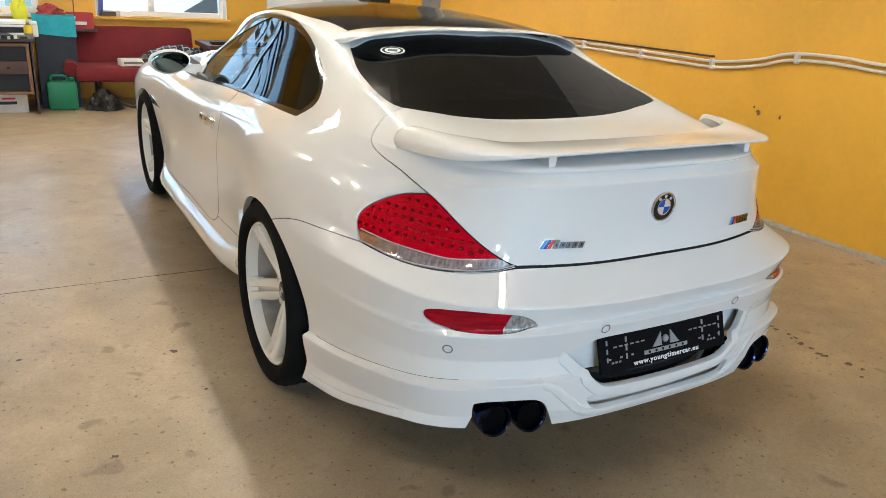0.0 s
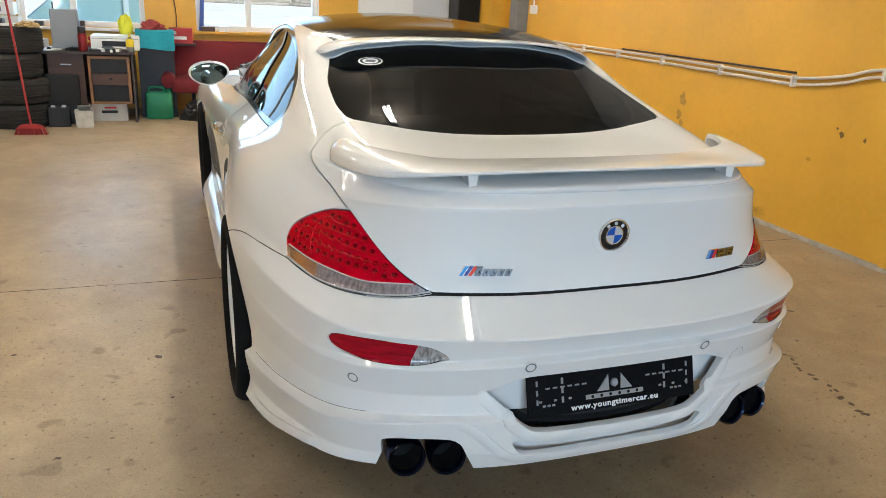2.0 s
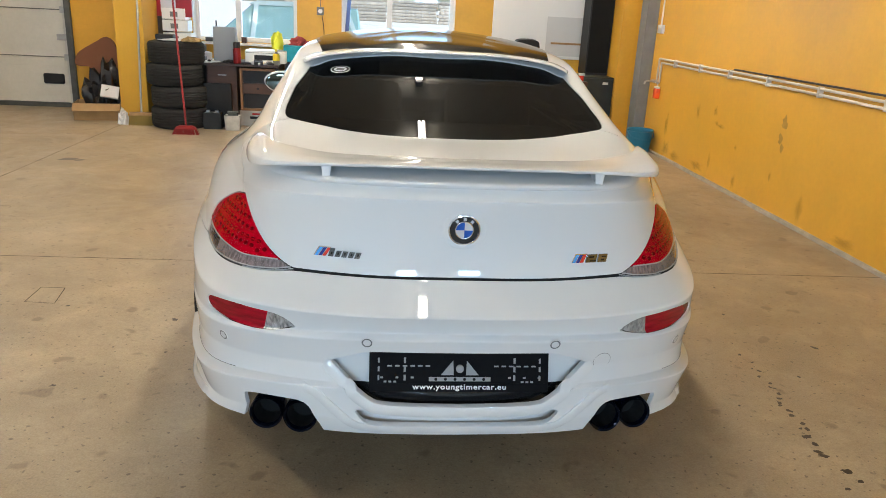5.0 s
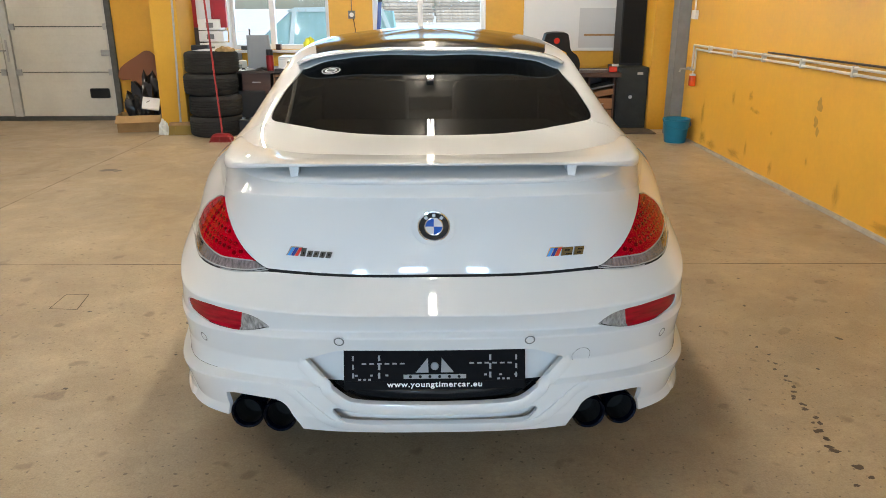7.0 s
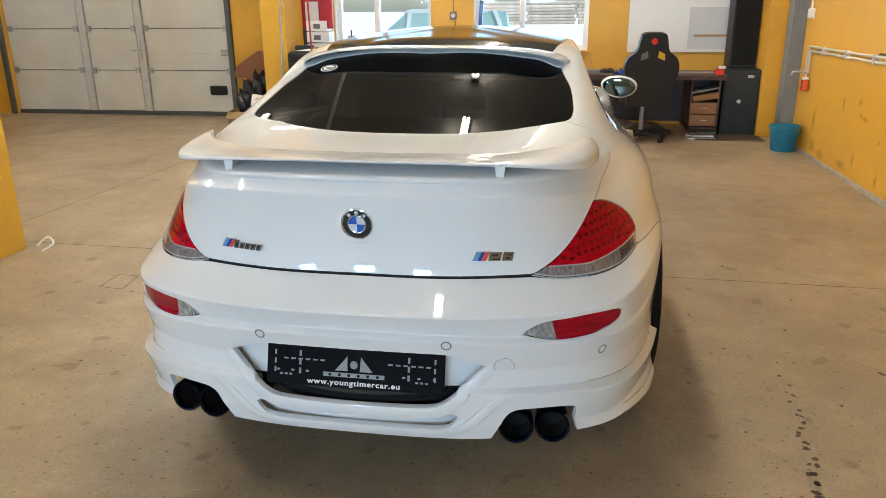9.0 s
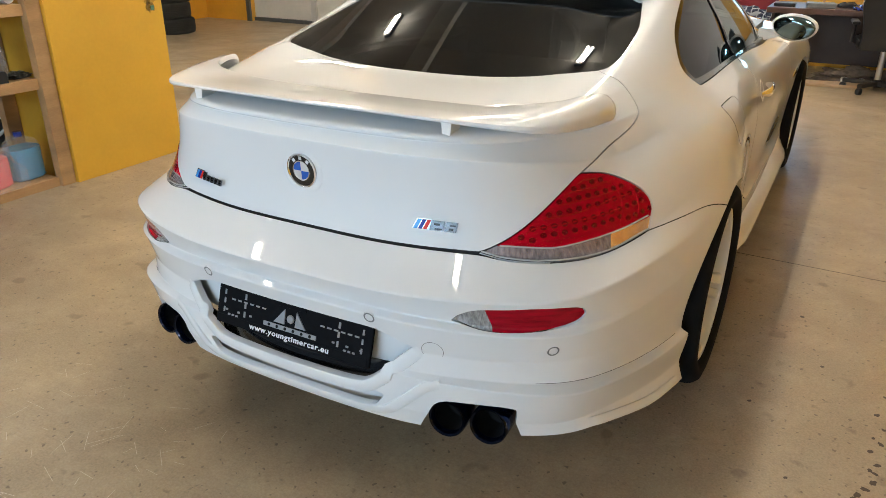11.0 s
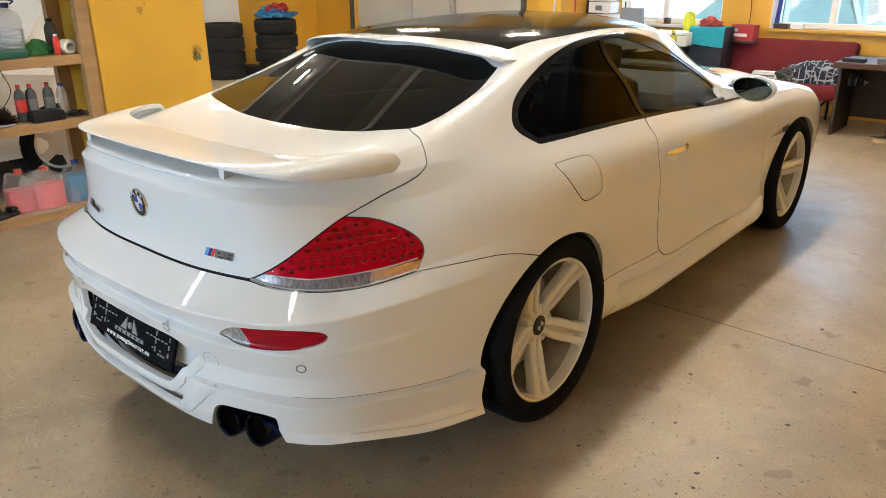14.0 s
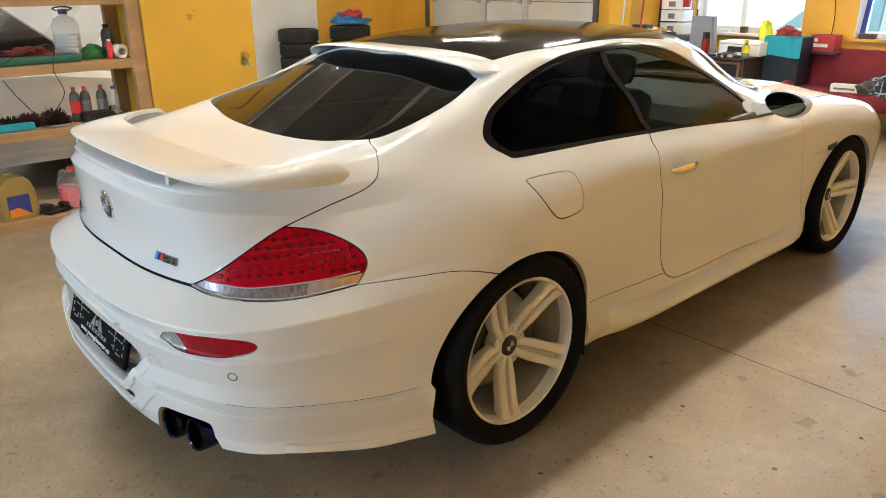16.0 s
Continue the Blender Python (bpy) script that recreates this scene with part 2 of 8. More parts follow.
def floor_material():
    """Sealed concrete: broad cloudy patches, fine grit, dull stains and a worn half-gloss."""
    m = bpy.data.materials.new("worn_sealed_concrete")
    m.use_nodes = True
    t = m.node_tree
    p = t.nodes["Principled BSDF"]
    co = t.nodes.new("ShaderNodeTexCoord")

    def noise_node(scale, detail, rough=0.55, distort=0.0):
        n = t.nodes.new("ShaderNodeTexNoise")
        n.inputs["Scale"].default_value, n.inputs["Detail"].default_value = scale, detail
        n.inputs["Roughness"].default_value, n.inputs["Distortion"].default_value = rough, distort
        t.links.new(co.outputs["Object"], n.inputs[0])
        return n.outputs[0]

    def ramp(src, lo, hi, a, b):
        r = t.nodes.new("ShaderNodeMapRange")
        for i, v in enumerate((lo, hi, a, b)):
            r.inputs[i + 1].default_value = v
        t.links.new(src, r.inputs[0])
        return r.outputs[0]

    def mix(fac, a, b):
        n = t.nodes.new("ShaderNodeMix")
        n.data_type = "RGBA"
        for sock, v in ((n.inputs[6], a), (n.inputs[7], b)):
            if isinstance(v, tuple):
                sock.default_value = (*v, 1)
            else:
                t.links.new(v, sock)
        t.links.new(fac, n.inputs[0])
        return n.outputs[2]

    broad = ramp(noise_node(0.55, 5, 0.6, 0.6), 0.33, 0.67, 0, 1)
    mid = ramp(noise_node(3.2, 6, 0.65, 0.4), 0.35, 0.7, 0, 1)
    grit = ramp(noise_node(55, 4, 0.7), 0.3, 0.75, 0, 1)
    base = mix(broad, (0.228, 0.168, 0.096), (0.530, 0.415, 0.262))
    base = mix(ramp(mid, 0, 1, 0, 0.6), base, (0.265, 0.195, 0.13))
    base = mix(ramp(grit, 0, 1, 0, 0.52), base, (0.20, 0.155, 0.115))
    base = mix(ramp(noise_node(140, 2, 0.6), 0.35, 0.7, 0, 0.22), base, (0.62, 0.54, 0.42))
    base = mix(ramp(noise_node(24, 3, 0.5, 0.3), 0.66, 0.73, 0, 0.45), base, (0.13, 0.095, 0.065))
    base = mix(ramp(noise_node(5.5, 8, 0.7, 0.4), 0.50, 0.72, 0, 0.30), base, (0.56, 0.45, 0.30))
    base = mix(ramp(noise_node(48, 1, 0.4), 0.69, 0.73, 0, 0.6), base, (0.09, 0.065, 0.045))
    spots = ramp(noise_node(7.5, 2, 0.4, 0.2), 0.68, 0.73, 0, 0.45)
    base = mix(spots, base, (0.12, 0.085, 0.06))
    t.links.new(base, p.inputs["Base Color"])
    t.links.new(ramp(noise_node(1.7, 7, 0.7, 0.8), 0.35, 0.68, 0.30, 0.52), p.inputs["Roughness"])
    p.inputs["Specular IOR Level"].default_value = 0.45
    b = t.nodes.new("ShaderNodeBump")
    b.inputs["Strength"].default_value, b.inputs["Distance"].default_value = 0.35, 0.0012
    t.links.new(noise_node(30, 5, 0.7), b.inputs["Height"])
    t.links.new(b.outputs[0], p.inputs["Normal"])
    return m


CONCRETE = floor_material()


# ---- mesh helpers ----
def mesh_of(name, verts, faces, mat=None, smooth=False):
    me = bpy.data.meshes.new(name)
    me.from_pydata([tuple(map(float, v)) for v in verts], [], [tuple(map(int, f)) for f in faces])
    if mat:
        me.materials.append(mat)
    if smooth:
        me.polygons.foreach_set("use_smooth", [True] * len(me.polygons))
    me.update()
    return me


def part(name, bm, mat, parent=None, label="", smooth=False, at=None):
    """Links a bmesh (or mesh) as one object, under a thing or part."""
    if isinstance(bm, bpy.types.Mesh):
        me = bm
    else:
        me = bpy.data.meshes.new(name)
        bmesh.ops.recalc_face_normals(bm, faces=bm.faces)
        bm.to_mesh(me)
        bm.free()
    if mat and not me.materials:
        me.materials.append(mat)
    if smooth:
        me.polygons.foreach_set("use_smooth", [True] * len(me.polygons))
        me.set_sharp_from_angle(angle=radians(38))
    ob = new(name, me)
    if parent is not None:
        ob.parent = parent
    if at is not None:
        ob.matrix_basis = at
    if label:
        tagged(ob, label)
    return ob


def thing(name, label, category, at=None, group="", kind=""):
    """An empty at the foot of a thing that carries its parts."""
    ob = new(name)
    ob.empty_display_size = 0.1
    if at is not None:
        ob.matrix_basis = at
    return tagged(ob, label, category, group, kind)


def box(x0, y0, z0, x1, y1, z1, bevel=0.0, bm=None, segments=2):
    made = bm or bmesh.new()
    vs = bmesh.ops.create_cube(made, size=1.0)["verts"]
    for v in vs:
        v.co = Vector(((x0 + x1) / 2 + v.co.x * (x1 - x0), (y0 + y1) / 2 + v.co.y * (y1 - y0), (z0 + z1) / 2 + v.co.z * (z1 - z0)))
    if bevel:
        es = list({e for v in vs for e in v.link_edges})
        bmesh.ops.bevel(made, geom=es, offset=bevel, segments=segments, profile=0.5, affect="EDGES")
    return made


def lathe(profile, steps=32, bm=None, at=None, closed=False):
    """Turns (radius, height) pairs round z."""
    made = bm or bmesh.new()
    m = at or Matrix()
    rings = []
    for r, h in profile:
        if r < 1e-5:
            rings.append([made.verts.new(m @ Vector((0, 0, h)))])
        else:
            rings.append([made.verts.new(m @ Vector((r * math.cos(2 * math.pi * i / steps), r * math.sin(2 * math.pi * i / steps), h))) for i in range(steps)])
    pairs = list(zip(rings, rings[1:]))
    if closed:
        pairs.append((rings[-1], rings[0]))
    for a, b in pairs:
        for i in range(steps):
            j = (i + 1) % steps
            if len(a) == 1 and len(b) == 1:
                continue
            if len(a) == 1:
                made.faces.new((a[0], b[i], b[j]))
            elif len(b) == 1:
                made.faces.new((a[i], a[j], b[0]))
            else:
                made.faces.new((a[i], a[j], b[j], b[i]))
    return made


def tube(points, radius, steps=10, bm=None, caps=True):
    """A round bar along a line of points; radius may be a list."""
    made = bm or bmesh.new()
    pts = [Vector(p) for p in points]
    rings, side = [], None
    for i, p in enumerate(pts):
        d = (pts[min(i + 1, len(pts) - 1)] - pts[max(i - 1, 0)]).normalized()
        if side is None:
            side = d.orthogonal().normalized()
        side = (side - d * side.dot(d)).normalized()
        up = d.cross(side)
        r = radius[i] if isinstance(radius, (list, tuple)) else radius
        rings.append([made.verts.new(p + r * (math.cos(2 * math.pi * k / steps) * side + math.sin(2 * math.pi * k / steps) * up)) for k in range(steps)])
    for a, b in zip(rings, rings[1:]):
        for k in range(steps):
            made.faces.new((a[k], a[(k + 1) % steps], b[(k + 1) % steps], b[k]))
    if caps:
        made.faces.new(rings[0][::-1])
        made.faces.new(rings[-1])
    return made


def prism(outline, depth, bm=None, at=None):
    """A closed 2D outline (x, y) raised along z by depth."""
    made = bm or bmesh.new()
    m = at or Matrix()
    lo = [made.verts.new(m @ Vector((x, y, 0))) for x, y in outline]
    hi = [made.verts.new(m @ Vector((x, y, depth))) for x, y in outline]
    n = len(lo)
    made.faces.new(lo[::-1])
    made.faces.new(hi)
    for i in range(n):
        made.faces.new((lo[i], lo[(i + 1) % n], hi[(i + 1) % n], hi[i]))
    return made


def soft_curve(points, per=6, closed=False):
    """Catmull-Rom through points (tuples of any size)."""
    p = [np.array(q, float) for q in points]
    n = len(p)
    out = []
    for i in range(n if closed else n - 1):
        a, b, c, d = (p[(i - 1) % n] if closed or i > 0 else 2 * p[0] - p[1]), p[i], p[(i + 1) % n], (p[(i + 2) % n] if closed or i + 2 < n else 2 * p[-1] - p[-2])
        for k in range(per):
            s = k / per
            out.append(0.5 * (2 * b + (c - a) * s + (2 * a - 5 * b + 4 * c - d) * s * s + (3 * b - a - 3 * c + d) * s ** 3))
    if not closed:
        out.append(p[-1])
    return [tuple(float(v) for v in q) for q in out]


# ---- room ----
def setting(name, bm, mat, label, category, **more):
    return tagged(part(name, bm, mat, **more), label, category, kind="structure")


WEST, SOUTH, NORTH, EAST = -8.7, -11.5, 7.1, 2.98
floor = setting("floor", box(WEST - .3, SOUTH - .3, -.2, EAST + .3, NORTH + .3, 0), CONCRETE, "worn sealed brown-grey concrete floor with saw-cut joints", "floor")
JOINT = material("dark_floor_joint", (0.05, 0.038, 0.028), rough=.9)
for x0, y0, x1, y1 in ((-2.85, 1.24, EAST, 1.13), (-3.35, 1.3, -3.20, 7.0), (WEST, 1.3, -2.85, 1.24), (-2.85, -4.2, EAST, -4.25)):
    d = Vector((x1 - x0, y1 - y0, 0))
    n = Vector((-d.y, d.x, 0)).normalized() * .003
    pts = []
    steps = max(4, int(d.length / .12))
    bm = bmesh.new()
    rows = []
    for k in range(steps + 1):
        c = Vector((x0, y0, .0015)) + d * (k / steps) + n * random.uniform(-.6, .6)
        wv = n * random.uniform(.6, 1.3)
        rows.append((bm.verts.new(c - wv), bm.verts.new(c + wv)))
    for a, b in zip(rows, rows[1:]):
        bm.faces.new((a[0], b[0], b[1], a[1]))
    part("floor_joint", bm, JOINT, floor, "thin dark saw-cut joint")
plate = [(-1.975, .547), (-1.978, .743), (-1.856, .740), (-1.826, .530)]
bm = bmesh.new()
for (x0, y0), (x1, y1) in zip(plate, plate[1:] + plate[:1]):
    d = Vector((x1 - x0, y1 - y0, 0))
    n = Vector((-d.y, d.x, 0)).normalized() * .0022
    a, b = Vector((x0, y0, .0016)), Vector((x1, y1, .0016))
    bm.faces.new([bm.verts.new(q) for q in (a - n, b - n, b + n, a + n)])
part("floor_mark", bm, JOINT, floor, "thin dark outline of a square cover")
OIL = material("dark_oil_stain", (0.055, 0.035, 0.022), rough=.35, vary=.4, scale=30)


def blot(x, y, r, squash=1.0, turn=0.0, seed=0):
    rnd = random.Random(seed)
    n = 14
    pts = [((r * rnd.uniform(.6, 1.15)) * math.cos(2 * math.pi * k / n), squash * r * rnd.uniform(.6, 1.15) * math.sin(2 * math.pi * k / n)) for k in range(n)]
    bm = bmesh.new()
    bm.faces.new([bm.verts.new(pose(x, y, .002, 0, 0, turn) @ Vector((a, b, 0))) for a, b in soft_curve(pts, 3, True)])
    return part("oil_stain", bm, OIL, floor, "dark oil drip stain")


rnd = random.Random(4)
for k in range(26):
    f = (k / 25) ** .6
    blot(1.51 - .10 * f + rnd.uniform(-.02, .02), .16 - .95 * f + rnd.uniform(-.02, .02), rnd.uniform(.003, .008) + .005 * f, 1.5, rnd.uniform(0, 180), k)
for k, (x, y, r) in enumerate(((1.43, -.90, .022), (1.37, -1.0, .012), (1.44, -.96, .014), (1.25, -.45, .008), (1.62, .5, .012), (1.3, .25, .010), (1.75, .9, .012), (2.1, .4, .010), (-1.2, .35, .020),
                               (-1.5, -.3, .012), (-1.15, .0, .010), (-1.75, .5, .012), (-3.05, 3.94, .09), (-2.95, 3.9, .05), (1.1, -.1, .01), (1.5, 1.4, .014), (1.65, -.2, .01), (-1.4, 4.4, .018), (1.9, .1, .02), (1.2, .62, .012))):
    blot(x, y, r, .7, 17 * k, 50 + k)
STRAW = material("pale_scratches", (0.62, 0.55, 0.44), rough=.7)
bm = bmesh.new()
for k in range(60):
    x, y, a, l = rnd.uniform(-1.3, -.3), rnd.uniform(-1.7, -1.05), rnd.uniform(0, 180), rnd.uniform(.01, .05)
    m = pose(x, y, .0022, 0, 0, a)
    bm.faces.new([bm.verts.new(m @ Vector(p)) for p in ((-l, -.0006, 0), (l, -.0006, 0), (l, .0006, 0), (-l, .0006, 0))])
tagged(part("floor_straw", bm, STRAW), "pale straw-like scratches scattered on the concrete", "litter", kind="stuff")

# walls
# out of view: pale grey upper wall, added to make the bounce light neutral
PALE = material("pale_bounce_grey", (.40, .405, .41), rough=.6, vary=.06, scale=2)
setting("wall_east_upper", box(EAST, SOUTH, 1.95, EAST + .25, NORTH + .3, CEIL), PALE, "unseen upper wall, pale grey for neutral bounce light", "wall")
setting("wall_east", box(EAST, SOUTH, 0, EAST + .25, NORTH + .3, 1.95), WALL_Y, "yellow painted plaster wall with scuffs", "wall")
strip = bmesh.new()
for k in range(36):
    y = SOUTH + .5 * k
    if y < 6:
        box(EAST - .030 - .008 * rnd.random(), y, 0, EAST, y + .5, .022 + .01 * rnd.random(), .004, strip)
setting("baseboard", strip, material("rough_cement_edge", (.42, .38, .33), rough=.9, vary=.2, scale=12, bump=.002), "rough cement edge at the wall's foot", "baseboard")


def wall_with_openings(name, x0, x1, y0, y1, openings, mat, label):
    bm = bmesh.new()
    at = x0
    for a, b, z0, z1 in sorted(openings):
        box(at, y0, 0, a, y1, CEIL, 0, bm)
        if z0 > 0:
            box(a, y0, 0, b, y1, z0, 0, bm)
        box(a, y0, z1, b, y1, CEIL, 0, bm)
        at = b
    box(at, y0, 0, x1, y1, CEIL, 0, bm)
    return setting(name, bm, mat, label, "wall")


DOOR_OPENING = (-7.70, -4.18, 0.0, 2.95)
wall_with_openings("wall_north", WEST - .25, EAST + .25, NORTH, NORTH + .3, NORTH_WINDOWS + (DOOR_OPENING,), WALL_Y, "yellow painted wall with two windows and a garage door")
# the south wall is never in view; its white serves as a neutral reflector
wall_with_openings("wall_south", WEST - .25, EAST + .25, SOUTH - .3, SOUTH, SOUTH_WINDOWS, WALL_W, "unseen south wall with high windows, white for neutral bounce light")
setting("wall_west", box(WEST - .25, SOUTH, 0, WEST, 5.45, CEIL), WALL_W, "white painted wall", "wall")
setting("wall_west_end", box(WEST - .25, 5.45, 0, WEST, NORTH, CEIL), WALL_Y, "yellow painted wall", "wall")
setting("ceiling", box(WEST - .3, SOUTH - .3, CEIL, EAST + .3, NORTH + .3, CEIL + .2), CEILING, "pale ceiling", "ceiling")
BEAM = material("pale_beam_paint", (.66, .65, .62), rough=.6, vary=.05, scale=2)
for k, x in enumerate((-1.75, -3.9, -6.1), 1):
    setting("ceiling_beam_%d" % k, box(x - .14, SOUTH, CEIL - .10, x + .14, NORTH, CEIL - .001, .004), BEAM, "pale painted beam along the ceiling", "beam")
setting("pillar_north", box(-3.30, 6.20, 0, -2.98, NORTH, CEIL, .006), WALL_Y2, "yellow painted square pillar", "pillar")
setting("wall_panel_pale", box(-2.98, NORTH - .02, 0, -2.64, NORTH - .001, CEIL), material("cream_plaster", (.66, .56, .38), rough=.6, vary=.05, scale=3), "cream plaster panel beside the window", "wall")
setting("pilaster", box(2.72, 6.20, 0, EAST, NORTH, CEIL, .005), WALL_Y, "yellow plaster pilaster in the corner", "pillar")
setting("steel_column", box(2.84, 5.70, 0, EAST, 5.92, CEIL, .006), GREY, "grey painted steel column", "column")
setting("partition", box(-2.93, .285, 0, -2.875, 1.115, 2.12, .003), WALL_Y2, "yellow painted board partition", "partition")
SMUDGE = material("greasy_smudge", (.16, .10, .03), rough=.6, vary=.3, scale=20)
for k, (y, z, r) in enumerate(((2.62, .75, .05), (2.64, .62, .04), (2.60, .55, .03), (.98, .76, .02), (.80, .75, .015), (1.02, .79, .01))):
    rr = random.Random(90 + k)
    bm = bmesh.new()
    pts = [(r * rr.uniform(.4, 1.2) * math.cos(a), r * rr.uniform(.6, 1.5) * math.sin(a)) for a in np.linspace(0, 2 * math.pi, 12, endpoint=False)]
    bm.faces.new([bm.verts.new((EAST - .002, y + a, z + b)) for a, b in soft_curve(pts, 3, True)])
    tagged(part("wall_smudge", bm, material("faint_smudge", (.42, .245, .045), rough=.5, vary=.2, scale=25) if k < 3 else SMUDGE), "dark scuff on the yellow wall", "stain", kind="structure")
for k, (y, z, r) in enumerate(((1.02, 1.0, .055), (1.01, .98, .04), (1.0, 1.02, .03), (.62, 1.32, .03), (.66, 1.36, .012))):
    rr = random.Random(190 + k)
    bm = bmesh.new()
    pts = [(r * rr.uniform(.4, 1.1) * math.cos(a), r * rr.uniform(.5, 1.2) * math.sin(a)) for a in np.linspace(0, 2 * math.pi, 12, endpoint=False)]
    bm.faces.new([bm.verts.new((-2.873 + .0005 * k, y + a, z + b)) for a, b in soft_curve(pts, 3, True)])
    tagged(part("board_smudge", bm, material("grey_smudge", (.12, .09, .04), rough=.6, vary=.3, scale=30, alpha=.30)), "grey smudge on the yellow board", "stain", kind="structure")
tagged(part("board_hole", box(-2.874, 1.02, .955, -2.869, 1.045, .985), material("torn_green_patch", (.10, .22, .14), rough=.8, vary=.4, scale=60)), "small torn patch in the board", "stain", kind="structure")

for i, (x0, x1, z0, z1) in enumerate(NORTH_WINDOWS + SOUTH_WINDOWS, 1):
    north = i <= 2
    y = NORTH + .14 if north else SOUTH - .20
    win = thing("window_%d" % i, "white plastic framed window", "window", kind="structure")
    for a, b, c, d in ((x0, x0 + .06, z0, z1), (x1 - .06, x1, z0, z1), (x0 + .06, x1 - .06, z0, z0 + .06), (x0 + .06, x1 - .06, z1 - .06, z1)):
        part("window_frame", box(a, y, c, b, y + .07, d, .004), PVC, win)
    xm = x0 + (x1 - x0) * .42
    if north:
        part("mullion", box(xm - .035, y - .005, z0 + .06, xm + .035, y + .075, z1 - .06, .004), PVC, win)
        part("window_sill", box(x0 - .03, NORTH - .06, z0 - .035, x1 + .03, y, z0 - .002, .006), PVC if i == 1 else WALL_Y, win, "window sill")
        for a, b in ((x0, x0 + .012), (x1 - .012, x1)):
            part("reveal", box(a, NORTH + .002, z0, b, y, z1), PVC, win, "white plastered reveal")
    glass_pane = part("pane", box(x0 + .06, y + .03, z0 + .06, x1 - .06, y + .036, z1 - .06), GLASS_CLEAR, win, "clear glass pane")
    glass_pane.visible_shadow = False

# stickers on the upper pane of the north window
DECAL = material("dark_blue_film", (.03, .05, .11), rough=.4)
decal = thing("window_decal", "dark blue film shapes and lettering stuck on the window pane", "decal")
yd = NORTH + .164
for k, (x, z, w, h, lean) in enumerate(((-2.16, 2.20, .30, .05, .10), (-2.20, 2.11, .30, .05, .10), (-2.24, 2.02, .30, .05, .10), (-1.82, 2.02, .07, .23, .10), (-1.70, 2.18, .26, .06, .03), (-1.66, 2.02, .26, .06, .03), (-1.56, 2.06, .06, .14, .04))):
    part("shape", prism([(x, z), (x + w, z), (x + w + lean, z + h), (x + lean, z + h)], .002, at=Matrix.Translation((0, yd, 0)) @ Matrix.Rotation(radians(90), 4, "X")), DECAL, decal)
for k in range(10):
    if k != 4:
        part("letter_bar", box(-2.20 + .085 * k, yd - .002, 1.86, -2.15 + .085 * k, yd, 1.92), DECAL, decal)

# sectional garage door
gd = thing("door_1", "cream sectional garage door with a wicket door", "garage door", kind="structure")
gx0, gx1 = DOOR_OPENING[0], DOOR_OPENING[1]
for x0, x1 in ((gx0, -6.52), (-6.40, -5.62), (-5.50, gx1)):
    for k in range(5):
        z0 = .06 + .585 * k
        leaf = part("panel", box(x0 + .01, NORTH + .08, z0, x1 - .01, NORTH + .12, z0 + .575, .004), DOOR_W, gd)
        for j in range(1, 5):
            part("ridge", box(x0 + .012, NORTH + .0785, z0 + .115 * j - .004, x1 - .012, NORTH + .081, z0 + .115 * j + .004, .001), DOOR_W, leaf)
# added sheet: blocks daylight behind the panels so their joints look shaded
part("backing", box(gx0 + .02, NORTH + .128, .06, gx1 - .02, NORTH + .14, 2.94), DARKGREY, gd, "added dark sheet behind the panels that darkens the joints")
part("bottom_seal", box(gx0, NORTH + .06, 0, gx1, NORTH + .13, .055, .004), DARKGREY, gd, "dark rubber bottom seal")
ALU = material("dull_aluminium", (.58, .57, .55), rough=.5, metal=.3, vary=.1, scale=10)
for x in (-6.46, -5.56):
    part("wicket_post", box(x - .055, NORTH + .065, .055, x + .055, NORTH + .125, 2.95, .004), ALU, gd, "aluminium post")
for x in (-6.56, -6.36, -5.66, -5.46, gx1 - .06, gx0 + .06):
    for k in range(1, 5):
        part("hinge", box(x - .035, NORTH + .055, .055 + .585 * k - .04, x + .035, NORTH + .085, .055 + .585 * k + .04, .003), STEEL, gd, "steel hinge")
part("edge_rail", box(gx1 - .07, NORTH + .064, .05, gx1 - .005, NORTH + .088, 2.95, .003), ALU, gd)
part("lock_plate", box(-4.56, NORTH + .052, .30, -4.30, NORTH + .082, .43, .02), BLACK, gd, "black recessed pull")
part("door_latch", box(-4.34, NORTH + .045, .85, -4.22, NORTH + .085, .93, .01), STEEL, gd, "steel latch")
part("lever", tube([(-5.72, NORTH + .05, .92), (-5.58, NORTH + .05, .92)], .008, 8), STEEL, gd, "steel door lever")
part("lever_plate", box(-5.585, NORTH + .06, .78, -5.555, NORTH + .066, 1.06, .002), STEEL, gd)
for x in (gx0 - .06, gx1 + .0):
    part("jamb", box(x, NORTH - .05, 0, x + .07, NORTH - .001, 3.0, .003), DARKGREY, gd, "dark steel track")

for x, y, half in TUBES:
    light = thing("ceiling_light", "white batten with lit fluorescent tubes on the ceiling", "ceiling light", pose(x, y, CEIL), group="ceiling lights")
    part("housing", box(-.04, -half - .03, -.07, .04, half + .03, 0, .01), GREY, light)
    for dx in (-.022, .022):
        part("tube", tube([(dx, -half, -.09), (dx, half, -.09)], .014, 8), TUBE, light, "lit fluorescent tube")

# ---- outside, seen through the windows ----
GROUND = material("pale_dry_dirt", (.84, .79, .72), rough=.95, vary=.2, scale=.6, fine=8)
g = bmesh.new()
box(-300, NORTH + .3, -.35, 300, 400, -.15, 0, g)
setting("ground", g, GROUND, "pale dry yard outside", "ground")
LOG = material("cut_timber", (.72, .62, .52), rough=.85, vary=.3, scale=5, random_tint=.3)
pile = thing("log_pile", "long stack of cut timber logs in the yard", "log pile", pose(0, 75, -.15))
log_me = None
